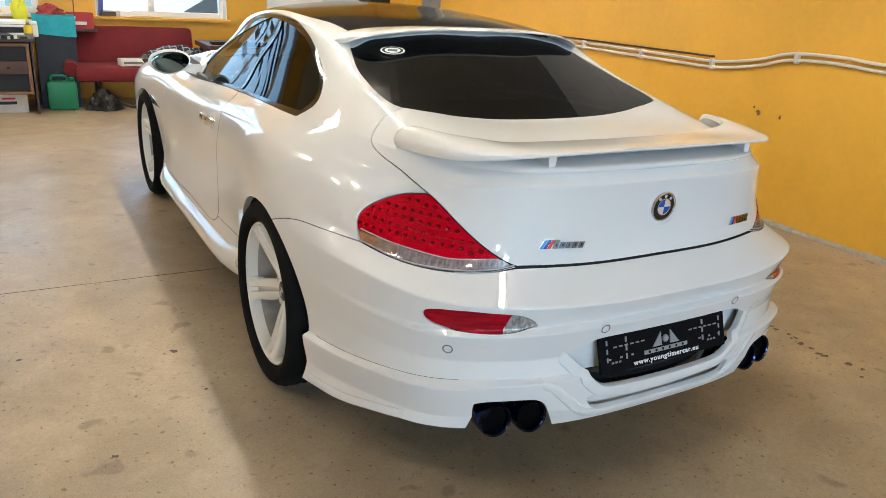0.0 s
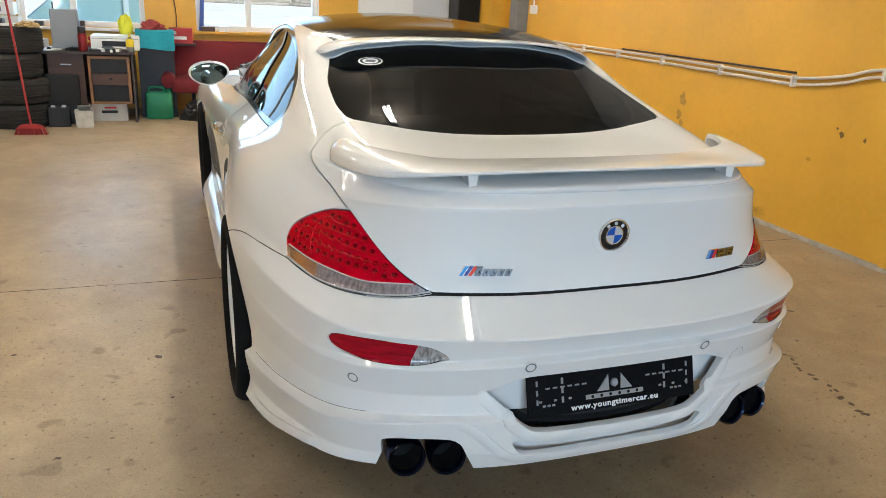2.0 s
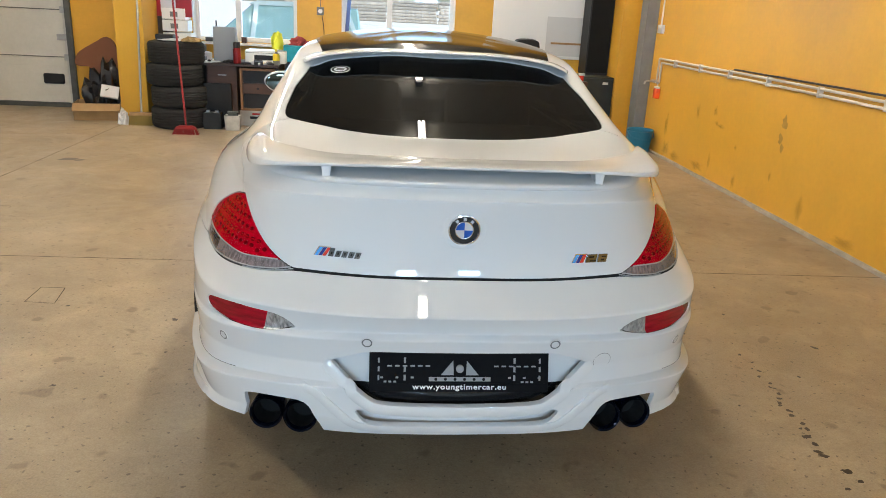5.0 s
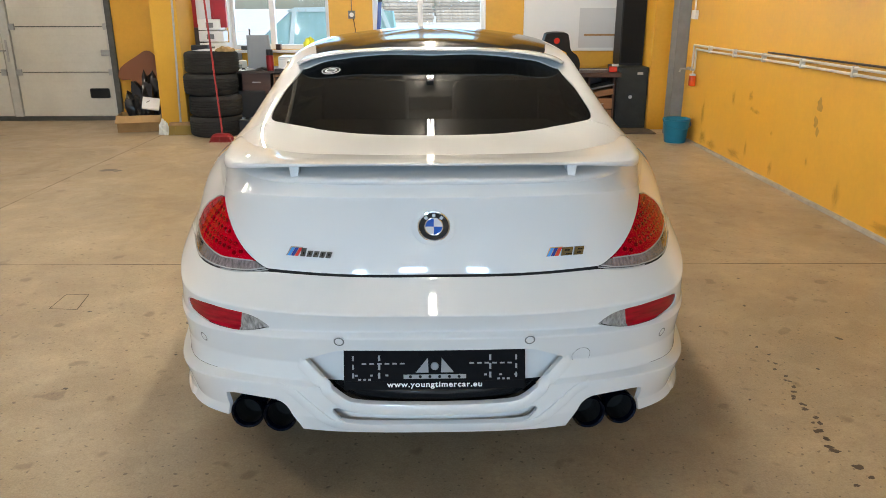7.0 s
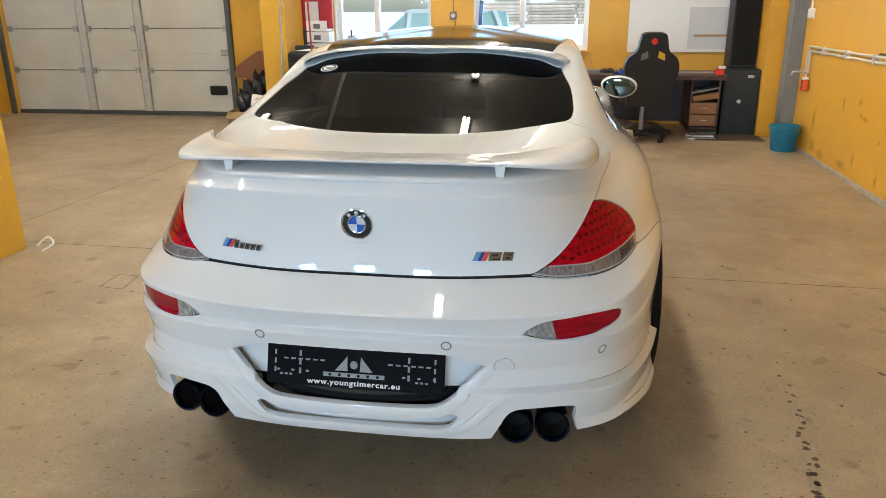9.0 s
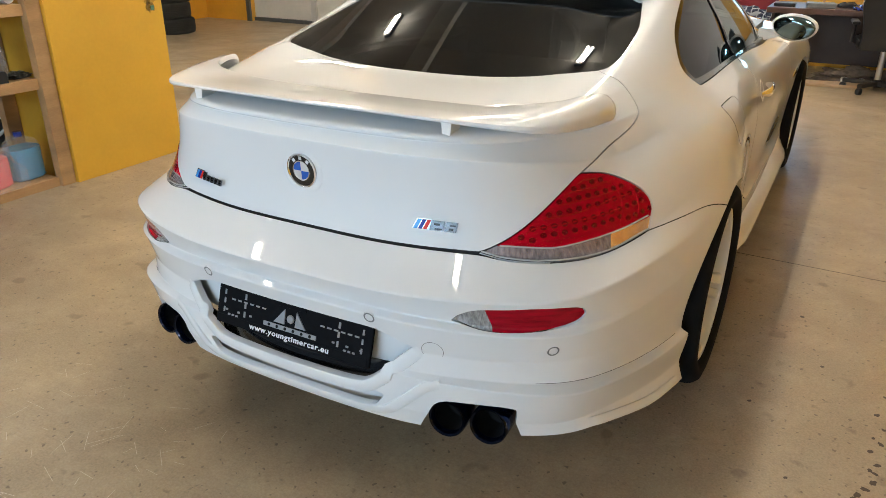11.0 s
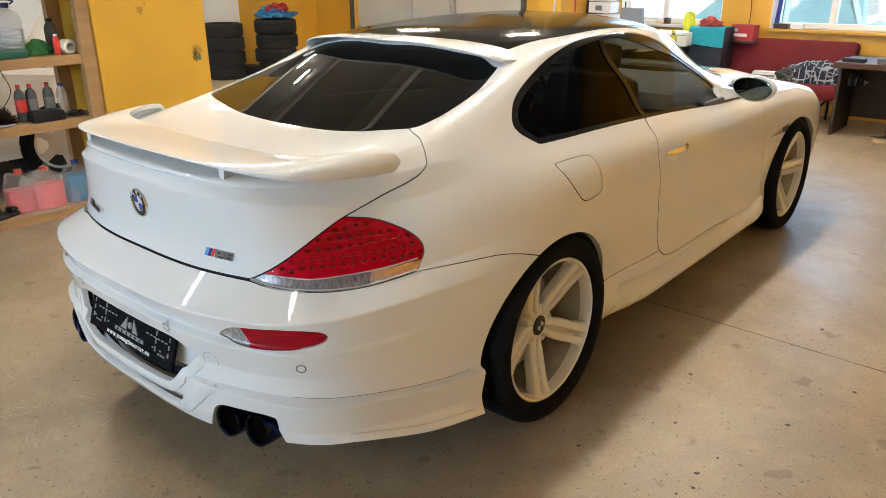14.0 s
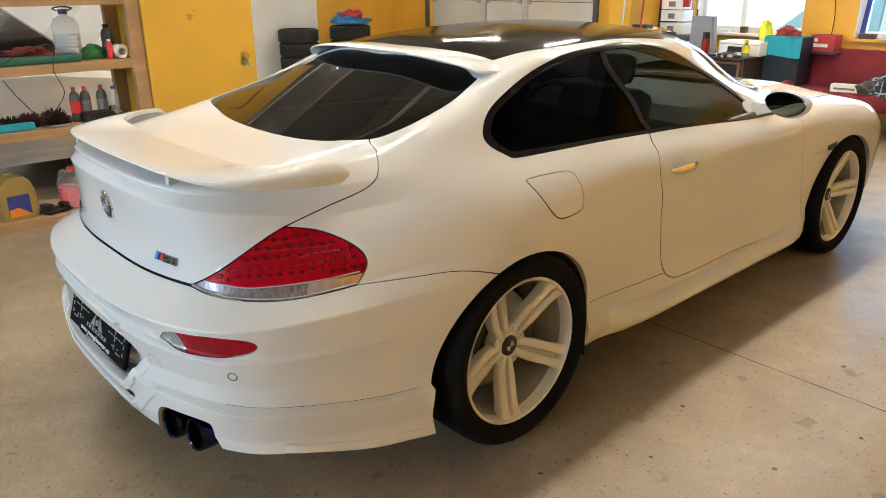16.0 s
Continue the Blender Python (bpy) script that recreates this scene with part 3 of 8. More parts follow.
for row in range(7):
    for k in range(5):
        for j in range(2):
            ob = part("log", lathe([(0, -2.4), (.17, -2.4), (.165, 2.4), (0, 2.4)], 10) if log_me is None else log_me, LOG, pile)
            log_me = ob.data
            ob.matrix_basis = pose(-7 + 5.1 * k + rnd.uniform(-.2, .2), .35 * j, .17 + .31 * row, 0, 90, 0)

# ---- the white coupe: one lofted skin, cut into its panels ----
def spline(knots, values):
    """Natural cubic spline through values at knots; returns a function of an array."""
    k, v = np.array(knots, float), np.array(values, float)
    n, h = len(k), np.diff(knots)
    a = np.zeros((n, n))
    r = np.zeros_like(v)
    a[0, 0] = a[-1, -1] = 1
    for i in range(1, n - 1):
        a[i, i - 1], a[i, i], a[i, i + 1] = h[i - 1], 2 * (h[i - 1] + h[i]), h[i]
        r[i] = 6 * ((v[i + 1] - v[i]) / h[i] - (v[i] - v[i - 1]) / h[i - 1])
    m = np.linalg.solve(a, r.reshape(n, -1)).reshape(v.shape)

    def at(x):
        x = np.asarray(x, float)
        i = np.clip(np.searchsorted(k, x) - 1, 0, n - 2)
        s = x - k[i]
        e = [slice(None)] + [None] * (v.ndim - 1)
        hh, s = h[i][tuple(e)], s[tuple(e)]
        return v[i] + s * ((v[i + 1] - v[i]) / hh - hh * (2 * m[i] + m[i + 1]) / 6) + s * s * m[i] / 2 + s ** 3 * (m[i + 1] - m[i]) / (6 * hh)
    return at


RINGS = []


def ring(xs, ys, zs):
    RINGS.append(np.array([xs, ys, zs], float).T)


# Each ring runs from the middle of the tail round the side to the middle of the nose.
ring([0, .27, .47, .692, .804, .913, .908, .858, .850, .843, .84, .79, .5, 0],
     [-1.096, -1.090, -1.056, -.955, -.808, -.434, 0, .45, 1.05, 2.0, 2.78, 3.30, 3.60, 3.70],
     [.280, .282, .286, .284, .275, .212, .21, .20, .20, .20, .21, .22, .22, .22])
ring([0, .27, .47, .676, .786, .897, .924, .890, .885, .876, .87, .83, .52, 0],
     [-1.112, -1.106, -1.070, -.968, -.810, -.427, 0, .45, 1.05, 2.0, 2.78, 3.35, 3.66, 3.75],
     [.33, .33, .34, .322, .306, .270, .29, .268, .265, .265, .29, .30, .30, .30])
ring([0, .27, .480, .697, .812, .911, .936, .874, .860, .853, .876, .838, .53, 0],
     [-1.118, -1.111, -1.078, -.986, -.826, -.428, 0, .45, 1.05, 2.0, 2.78, 3.37, 3.68, 3.77],
     [.437, .437, .437, .424, .408, .366, .38, .345, .345, .345, .37, .38, .38, .38])
ring([0, .27, .472, .676, .790, .889, .932, .874, .862, .856, .880, .843, .535, 0],
     [-1.106, -1.099, -1.062, -.961, -.806, -.423, 0, .45, 1.05, 2.0, 2.78, 3.38, 3.69, 3.78],
     [.450, .450, .450, .438, .420, .378, .43, .41, .41, .41, .43, .43, .43, .43])
ring([0, .27, .472, .670, .790, .888, .936, .884, .867, .862, .885, .85, .54, 0],
     [-1.096, -1.089, -1.056, -.963, -.806, -.435, 0, .45, 1.05, 2.0, 2.78, 3.38, 3.70, 3.79],
     [.505, .505, .503, .497, .490, .482, .49, .49, .49, .49, .50, .50, .50, .50])
ring([0, .27, .48, .688, .802, .893, .941, .893, .871, .866, .892, .855, .55, 0],
     [-1.121, -1.112, -1.075, -.978, -.81, -.445, 0, .45, 1.05, 2.0, 2.78, 3.38, 3.68, 3.77],
     [.596, .594, .588, .580, .576, .578, .60, .59, .59, .59, .60, .60, .59, .59])
ring([0, .27, .478, .683, .798, .893, .941, .893, .871, .866, .892, .855, .55, 0],
     [-1.102, -1.093, -1.057, -.964, -.804, -.445, 0, .45, 1.05, 2.0, 2.78, 3.38, 3.68, 3.77],
     [.610, .608, .602, .594, .590, .594, .616, .606, .606, .606, .616, .616, .606, .606])
ring([0, .27, .48, .688, .798, .890, .936, .894, .872, .866, .89, .85, .54, 0],
     [-1.127, -1.118, -1.078, -.980, -.80, -.44, 0, .45, 1.05, 2, 2.78, 3.36, 3.65, 3.74],
     [.668, .668, .67, .675, .68, .69, .70, .70, .70, .70, .71, .70, .69, .69])
ring([0, .27, .48, .655, .768, .854, .911, .886, .864, .857, .875, .83, .53, 0],
     [-1.012, -1.002, -.962, -.872, -.70, -.40, 0, .45, 1.05, 2, 2.78, 3.33, 3.60, 3.68],
     [.742, .742, .742, .734, .738, .765, .78, .78, .78, .77, .79, .76, .74, .74])
ring([0, .27, .48, .63, .732, .824, .886, .872, .850, .838, .845, .79, .5, 0],
     [-.996, -.988, -.948, -.83, -.65, -.38, 0, .45, 1.05, 2, 2.78, 3.28, 3.53, 3.60],
     [.83, .83, .83, .84, .845, .86, .87, .865, .85, .84, .86, .82, .79, .79])
ring([0, .27, .47, .612, .695, .770, .830, .828, .808, .79, .77, .70, .45, 0],
     [-1.009, -1.0, -.950, -.806, -.60, -.35, 0, .45, 1.05, 2, 2.75, 3.2, 3.42, 3.48],
     [.974, .974, .970, .950, .93, .95, .945, .935, .912, .872, .895, .86, .83, .84])
ring([0, .27, .45, .567, .66, .722, .758, .760, .745, .728, .63, .52, .33, 0],
     [-.984, -.972, -.924, -.790, -.60, -.36, .02, .45, 1.0, 2.0, 2.70, 3.1, 3.25, 3.32],
     [1.005, 1.005, 1.004, .998, 1.0, 1.015, 1.00, .985, .958, .900, .925, .90, .885, .885])
ring([0, .27, .42, .53, .61, .662, .702, .700, .688, .672, .50, .38, .22, 0],
     [-.980, -.968, -.922, -.775, -.57, -.33, .03, .45, .97, 1.93, 2.55, 2.8, 2.9, 2.95],
     [1.026, 1.026, 1.026, 1.030, 1.044, 1.070, 1.085, 1.085, 1.062, .985, .985, .97, .96, .955])
ring([0, .25, .38, .46, .54, .60, .655, .655, .642, .622, .45, .30, .15, 0],
     [-.70, -.69, -.64, -.55, -.42, -.22, .10, .45, .93, 1.75, 2.35, 2.5, 2.55, 2.57],
     [1.046, 1.047, 1.050, 1.058, 1.08, 1.12, 1.165, 1.175, 1.162, 1.085, 1.0, 1.0, 1.0, 1.0])
ring([0, .22, .33, .40, .47, .545, .610, .615, .602, .575, .42, .27, .13, 0],
     [-.42, -.40, -.35, -.28, -.17, .0, .20, .48, .90, 1.58, 2.05, 2.16, 2.2, 2.21],
     [1.052, 1.055, 1.066, 1.084, 1.124, 1.18, 1.238, 1.250, 1.245, 1.182, 1.13, 1.125, 1.125, 1.125])
ring([0, .20, .30, .37, .43, .49, .538, .555, .552, .52, .38, .25, .12, 0],
     [.13, .135, .15, .18, .23, .32, .45, .60, .9, 1.42, 1.78, 1.84, 1.86, 1.865],
     [1.302, 1.299, 1.292, 1.285, 1.286, 1.297, 1.307, 1.314, 1.320, 1.288, 1.262, 1.267, 1.270, 1.272])
ring([0, .10, .16, .20, .24, .27, .29, .295, .29, .27, .2, .13, .06, 0],
     [.5, .5, .52, .55, .58, .64, .7, .8, .98, 1.25, 1.45, 1.49, 1.5, 1.5],
     [1.352, 1.351, 1.350, 1.350, 1.351, 1.353, 1.357, 1.361, 1.364, 1.357, 1.348, 1.346, 1.346, 1.346])
ring([0, 0, 0, 0, 0, 0, 0, 0, 0, 0, 0, 0, 0, 0],
     [.78, .785, .79, .80, .82, .84, .87, .92, 1.0, 1.08, 1.14, 1.17, 1.18, 1.18],
     [1.374, 1.374, 1.374, 1.375, 1.376, 1.377, 1.378, 1.379, 1.380, 1.379, 1.377, 1.376, 1.376, 1.376])

FLIP = np.array([-1, 1, 1.0])
P = np.array(RINGS)
EDGES = (1, 2, 3, 4, 5, 6, 7, 8, 10, 11, 12)  # rings with a crisp edge round the tail
P = np.concatenate([P, (P[-2:-4:-1]) * FLIP], axis=0)
P = np.concatenate([P[:, 2:0:-1] * FLIP, P, P[:, -2:-4:-1] * FLIP], axis=1)
lu = np.linalg.norm(np.diff(P, axis=1), axis=2)[3:15].mean(0) ** 0.8
lw = np.linalg.norm(np.diff(P, axis=0), axis=2).mean(1) ** 0.8
KU, KW = np.concatenate([[0], np.cumsum(lu)]), np.concatenate([[0], np.cumsum(lw)])
NU = 340
u_at = np.interp(np.linspace(0, 1, NU), [0, 0.62, 1], [KU[2], KU[11], KU[-3]])
marks = (0,) + EDGES + (len(RINGS) - 1,)
w_at = [np.array([0.0])]
for a, b in zip(marks, marks[1:]):
    n = max(3, round((KW[b] - KW[a]) / KW[-3] * (430 if b <= 8 else 300)))
    w_at.append(np.linspace(KW[a], KW[b], n + 1)[1:])
w_at = np.concatenate(w_at)
NW = len(w_at)
cols = spline(KU, P.transpose(1, 0, 2))(u_at).transpose(1, 0, 2)
soft = spline(KW, cols)(w_at)
crisp = soft.copy()
for a, b in zip(marks, marks[1:]):
    b = min(b, len(KW) - 1) if b != marks[-1] else len(KW) - 1
    here = (w_at >= KW[a] - 1e-9) & (w_at <= KW[b] + 1e-9)
    if b - a == 1:
        f = ((w_at[here] - KW[a]) / (KW[b] - KW[a]))[:, None, None]
        crisp[here] = cols[a] * (1 - f) + cols[b] * f
    else:
        crisp[here] = spline(KW[a:b + 1], cols[a:b + 1])(w_at[here])
# the rear window rises from the deck at a fold of its own
fold = crisp.copy()
here = w_at >= KW[14] - 1e-9
fold[here] = spline(KW[14:], cols[14:])(w_at[here])
here = (w_at >= KW[11] - 1e-9) & (w_at <= KW[14] + 1e-9)
fold[here] = spline(KW[11:15], cols[11:15])(w_at[here])
blend = np.clip((KU[8] - u_at) / (KU[8] - KU[6]), 0, 1)[None, :, None]
bend = np.clip((KU[7] - u_at) / (KU[7] - KU[5]), 0, 1)[None, :, None]
SKIN = soft + (crisp - soft) * blend * blend * (3 - 2 * blend) + (fold - crisp) * bend * bend * (3 - 2 * bend)
SKIN[:, 0, 0] = SKIN[:, -1, 0] = 0
SKIN[-1, :, 0] = 0
du, dw = np.gradient(SKIN, axis=1), np.gradient(SKIN, axis=0)
NORM = np.cross(du, dw)
NORM /= np.maximum(np.linalg.norm(NORM, axis=2, keepdims=True), 1e-9)
NORM[-1] = NORM[-2] * 0 + np.array([0, 0, 1.0])


def eased(a, times, across=True):
    """Evens out a field of normals, its rim left as it is."""
    a = a.copy()
    for _ in range(times):
        a[:, 1:-1] = (a[:, :-2] + 2 * a[:, 1:-1] + a[:, 2:]) / 4
        if across:
            a[1:-1] = (a[:-2] + 2 * a[1:-1] + a[2:]) / 4
    return a


# the pressed sheet has no ripples: even the normals between the crisp edges
side, tail = eased(NORM, 140), NORM.copy()
cuts = [int(np.argmin(np.abs(w_at - KW[m]))) for m in (0,) + EDGES + (14, len(RINGS) - 1)]
for a, b in zip(cuts, cuts[1:]):
    lo = a + 1 if a else 0
    tail[lo:b] = eased(NORM[lo:b], 60, b > cuts[8])
mixed = blend * blend * (3 - 2 * blend)
NORM = tail * mixed + side * (1 - mixed)
NORM[:, 0, 0] = NORM[:, -1, 0] = 0
NORM /= np.linalg.norm(NORM, axis=2, keepdims=True)
FLAT = SKIN.reshape(-1, 3)
STEP_U, STEP_W = np.linalg.norm(du, axis=2), np.linalg.norm(dw, axis=2)


def uv(p):
    """The (u, w) grid place on the skin nearest to a point."""
    i = int(np.argmin(((FLAT - np.array(p)) ** 2).sum(1)))
    w, u = divmod(i, NU)
    a, b, d = du[w, u], dw[w, u], np.array(p) - SKIN[w, u]
    g = np.array([[a @ a, a @ b], [a @ b, b @ b]]) + np.eye(2) * 1e-12
    s = np.clip(np.linalg.solve(g, [a @ d, b @ d]), -1.5, 1.5)
    return np.array([u + s[0], w + s[1]])


def on_skin(u, w, lift=0.0):
    """A point and normal of the skin at grid place (u, w)."""
    u, w = min(max(u, 0), NU - 1.001), min(max(w, 0), NW - 1.001)
    i, j = int(w), int(u)
    s, t = w - i, u - j
    p = (SKIN[i, j] * (1 - t) + SKIN[i, j + 1] * t) * (1 - s) + (SKIN[i + 1, j] * (1 - t) + SKIN[i + 1, j + 1] * t) * s
    n = (NORM[i, j] * (1 - t) + NORM[i, j + 1] * t) * (1 - s) + (NORM[i + 1, j] * (1 - t) + NORM[i + 1, j + 1] * t) * s
    n = n / np.linalg.norm(n)
    return Vector(p + n * lift), Vector(n)


def outline(*runs, close=()):
    """A closed line on the skin from runs of points; the joints between runs stay sharp. close: grid places added at the end."""
    pts = []
    for run in runs:
        q = [uv(p) if len(p) == 3 else np.array(p, float) for p in run]
        pts += soft_curve([tuple(a) for a in q], 8)[:-1] if len(q) > 2 else [tuple(a) for a in q[:-1]]
    last = runs[-1][-1]
    pts.append(tuple(uv(last) if len(last) == 3 else last))
    return np.array(pts + list(close), float)


def signed(line, places):
    """Distance in metres from grid places to a closed line on the skin, negative inside."""
    a = line
    ku, kw = [], []
    for u, w in a:
        i, j = int(np.clip(w, 0, NW - 1)), int(np.clip(u, 0, NU - 1))
        ku.append(STEP_U[i, j]), kw.append(STEP_W[i, j])
    s = np.array([max(np.median(ku), 1e-3), max(np.median(kw), 1e-3)])
    a = a * s
    p = places * s
    b = np.roll(a, -1, axis=0)
    best = np.full(len(p), 1e9)
    inside = np.zeros(len(p), bool)
    for (x0, y0), (x1, y1) in zip(a, b):
        d = np.array([x1 - x0, y1 - y0])
        l2 = d @ d
        if l2 < 1e-14:
            continue
        t = np.clip(((p - (x0, y0)) @ d) / l2, 0, 1)
        best = np.minimum(best, ((p - (x0, y0) - t[:, None] * d) ** 2).sum(1))
        cross = (y0 > p[:, 1]) != (y1 > p[:, 1])
        if y0 != y1:
            inside ^= cross & (p[:, 0] < (x1 - x0) * (p[:, 1] - y0) / (y1 - y0) + x0)
    return np.where(inside, -1, 1) * np.sqrt(best)


class Sheet:
    """Triangles of the skin with normals and grid places."""

    def __init__(self, pos, nor, place, tri):
        self.pos, self.nor, self.place, self.tri = pos, nor, place, tri

    def cut(self, f):
        """The part where f is negative."""
        inside = f < 0
        n = inside[self.tri].sum(1)
        keep = [self.tri[n == 3]]
        pos, nor, place = [self.pos], [self.nor], [self.place]
        made = {}
        count = len(self.pos)
        extra_p, extra_n, extra_q, faces = [], [], [], []

        def mid(a, b):
            key = (a, b) if a < b else (b, a)
            if key not in made:
                t = f[a] / (f[a] - f[b])
                made[key] = count + len(extra_p)
                extra_p.append(self.pos[a] * (1 - t) + self.pos[b] * t)
                extra_n.append(self.nor[a] * (1 - t) + self.nor[b] * t)
                extra_q.append(self.place[a] * (1 - t) + self.place[b] * t)
            return made[key]

        for a, b, c in self.tri[(n == 1) | (n == 2)]:
            for _ in range(3):
                if inside[a] and not inside[c] or (inside[a] and inside[b]):
                    if inside[a] and inside[b] and not inside[c]:
                        break
                    if inside[a] and not inside[b] and not inside[c]:
                        break
                a, b, c = b, c, a
            if inside[b]:
                p, q = mid(b, c), mid(c, a)
                faces += [(a, b, p), (a, p, q)]
            else:
                faces.append((a, mid(a, b), mid(a, c)))
        if extra_p:
            pos.append(np.array(extra_p)), nor.append(np.array(extra_n)), place.append(np.array(extra_q))
            keep.append(np.array(faces, int).reshape(-1, 3))
        pos, nor, place, tri = np.concatenate(pos), np.concatenate(nor), np.concatenate(place), np.concatenate(keep)
        used, inv = np.unique(tri, return_inverse=True)
        return Sheet(pos[used], nor[used] / np.linalg.norm(nor[used], axis=1, keepdims=True), place[used], inv.reshape(-1, 3))

    def inside(self, line, gap=0.0019):
        return self.cut(signed(line, self.place) + gap)

    def outside(self, line, gap=0.0019):
        return self.cut(gap - signed(line, self.place))

    def mesh(self, name, mat, flange=0.012, lift=0.0, mirror=0, edge=None, even=False):
        """mirror 0: this side; 1: the other side; 2: both, joined at the middle. even: one smooth bow over all of it, as glass has."""
        if even and len(self.tri):
            p = self.pos
            if mirror < 2:
                a = np.stack([np.ones(len(p)), p[:, 1], p[:, 2]], 1)
                fit = np.stack([a @ np.linalg.lstsq(a, self.nor[:, k], rcond=None)[0] for k in range(3)], 1)
            else:
                x, y = p[:, 0], p[:, 1]
                k = np.linalg.lstsq(np.stack([np.ones(len(p)), y, y * y, x * x], 1), p[:, 2], rcond=None)[0]
                fit = np.stack([-2 * x * k[3], -(k[1] + 2 * k[2] * y), np.ones(len(p))], 1)
            self = Sheet(p, fit / np.linalg.norm(fit, axis=1, keepdims=True), self.place, self.tri)
        if len(self.tri) == 0:
            return mesh_of(name, [(0, 0, 0), (0, 0, .001), (0, .001, 0)], [(0, 1, 2)], mat)
        pos, nor, tri = self.pos + self.nor * lift, self.nor, self.tri
        verts, norms, faces = [pos], [], [tri]
        norms.append(nor[tri].reshape(-1, 3))
        if flange:
            e = np.concatenate([tri[:, [0, 1]], tri[:, [1, 2]], tri[:, [2, 0]]])
            key = np.sort(e, axis=1)
            k = key[:, 0] * len(pos) + key[:, 1]
            _, first, num = np.unique(k, return_index=True, return_counts=True)
            be = e[first[num == 1]]
            be = be[~((np.abs(pos[be[:, 0], 0]) < 1e-5) & (np.abs(pos[be[:, 1], 0]) < 1e-5))]
            base = len(pos)
            a, b = pos[be[:, 0]], pos[be[:, 1]]
            ia, ib = a - nor[be[:, 0]] * flange, b - nor[be[:, 1]] * flange
            verts += [a, b, ib, ia]
            m = len(be)
            r = np.arange(m)
            q1 = np.stack([base + m + r, base + r, base + 3 * m + r], 1)
            q2 = np.stack([base + m + r, base + 3 * m + r, base + 2 * m + r], 1)
            faces += [q1, q2]
            fn = np.cross(b - a, nor[be[:, 0]])
            fn /= np.maximum(np.linalg.norm(fn, axis=1, keepdims=True), 1e-12)
            norms += [np.repeat(fn, 3, axis=0)] * 2
        v, f, n = np.concatenate(verts), np.concatenate(faces), np.concatenate(norms)
        mv, mf = v * FLIP, f[:, ::-1]
        mn = (n * FLIP).reshape(-1, 3, 3)[:, ::-1].reshape(-1, 3)
        if mirror == 1:
            v, f, n = mv, mf, mn
        elif mirror == 2:
            v, f, n = np.concatenate([v, mv]), np.concatenate([f, mf + len(v)]), np.concatenate([n, mn])
        me = bpy.data.meshes.new(name)
        me.from_pydata(v.tolist(), [], f.tolist())
        me.materials.append(mat)
        if edge is not None:
            me.materials.append(edge)
            slot = np.zeros(len(tri) + (len(f) // (2 if mirror == 2 else 1) - len(tri)), int)
            slot[len(tri):] = 1
            me.polygons.foreach_set("material_index", np.tile(slot, 2 if mirror == 2 else 1).astype(np.int32))
        me.polygons.foreach_set("use_smooth", [True] * len(me.polygons))
        me.normals_split_custom_set(n.tolist())
        me.update()
        return me


uu, ww = np.meshgrid(np.arange(NU), np.arange(NW))
idx = (ww * NU + uu)
q = np.stack([idx[:-1, :-1], idx[:-1, 1:], idx[1:, 1:], idx[1:, :-1]], -1).reshape(-1, 4)
WHOLE = Sheet(FLAT.copy(), NORM.reshape(-1, 3).copy(), np.stack([uu, ww], -1).reshape(-1, 2).astype(float),
              np.concatenate([q[:, [0, 1, 2]], q[:, [0, 2, 3]]]))

car = thing("car", "pearl white sports coupe with black roof on concrete", "car")

# outlines of the panels, on the skin
U0, U1 = -4.0, NU + 3.0
glass_low = [(0, -.425, 1.05), (.22, -.415, 1.055), (.40, -.39, 1.066), (.50, -.372, 1.078), (.557, -.353, 1.088)]
lid_side = [(.557, -.353, 1.088), (.63, -.385, 1.062), (.692, -.429, 1.021), (.700, -.47, .99), (.675, -.60, .95), (.649, -.736, .91)]
lid_low = [(.649, -.736, .91), (.60, -.83, .845), (.49, -.945, .742)]
lid_foot = [(.49, -.945, .742), (.27, -.995, .742), (0, -1.005, .742)]
LID = outline(glass_low, lid_side, lid_low, lid_foot, close=[(U0, uv((0, -1.005, .742))[1]), (U0, uv((0, -.425, 1.05))[1])])
lamp_top = [(.649, -.736, .912), (.70, -.655, .896), (.765, -.575, .845), (.790, -.555, .795), (.803, -.60, .742)]
lamp_foot = [(.803, -.60, .742), (.74, -.76, .722), (.655, -.872, .722), (.56, -.925, .730), (.492, -.945, .742)]
LAMP = outline(lid_low[::-1], lamp_top, lamp_foot)
LAMP_SPLIT = outline([(.40, -.97, .768), (.52, -.93, .765), (.66, -.86, .762), (.76, -.70, .770), (.85, -.45, .785)],
                     [(.85, -.45, .785), (.85, -.45, .69)], [(.85, -.45, .69), (.40, -1.09, .69)], [(.40, -1.09, .69), (.40, -.97, .768)])
SIDE_LENS = outline([(.752, -.72, .80), (.90, -.40, .80)], [(.90, -.40, .80), (.90, -.40, .69)], [(.90, -.40, .69), (.752, -.78, .69)], [(.752, -.78, .69), (.752, -.72, .80)])
bump_line = [(.803, -.60, .740), (.855, -.44, .735), (.893, -.28, .722), (.905, -.10, .670)]
BUMPER = outline([(0, -1.010, .7402), (.27, -1.000, .7402), (.492, -.952, .7402)], [(.492, -.952, .7402), (.56, -.93, .728), (.655, -.875, .719), (.74, -.76, .719), (.803, -.60, .739)], bump_line,
                 [(.905, -.10, .670), (uv((.905, 0, .6))[0], -4.0)], close=[(U0, -4.0), (U0, uv((0, -1.010, .7402))[1])])
SCREEN = outline(glass_low + [(.580, -.31, 1.102), (.586, -.20, 1.142), (.570, -.02, 1.203), (.535, .14, 1.262)],
                 [(.535, .14, 1.262), (.43, .16, 1.285), (.22, .12, 1.30), (0, .10, 1.303)], close=[(U0, uv((0, .10, 1.3))[1]), (U0, uv((0, -.425, 1.05))[1])])
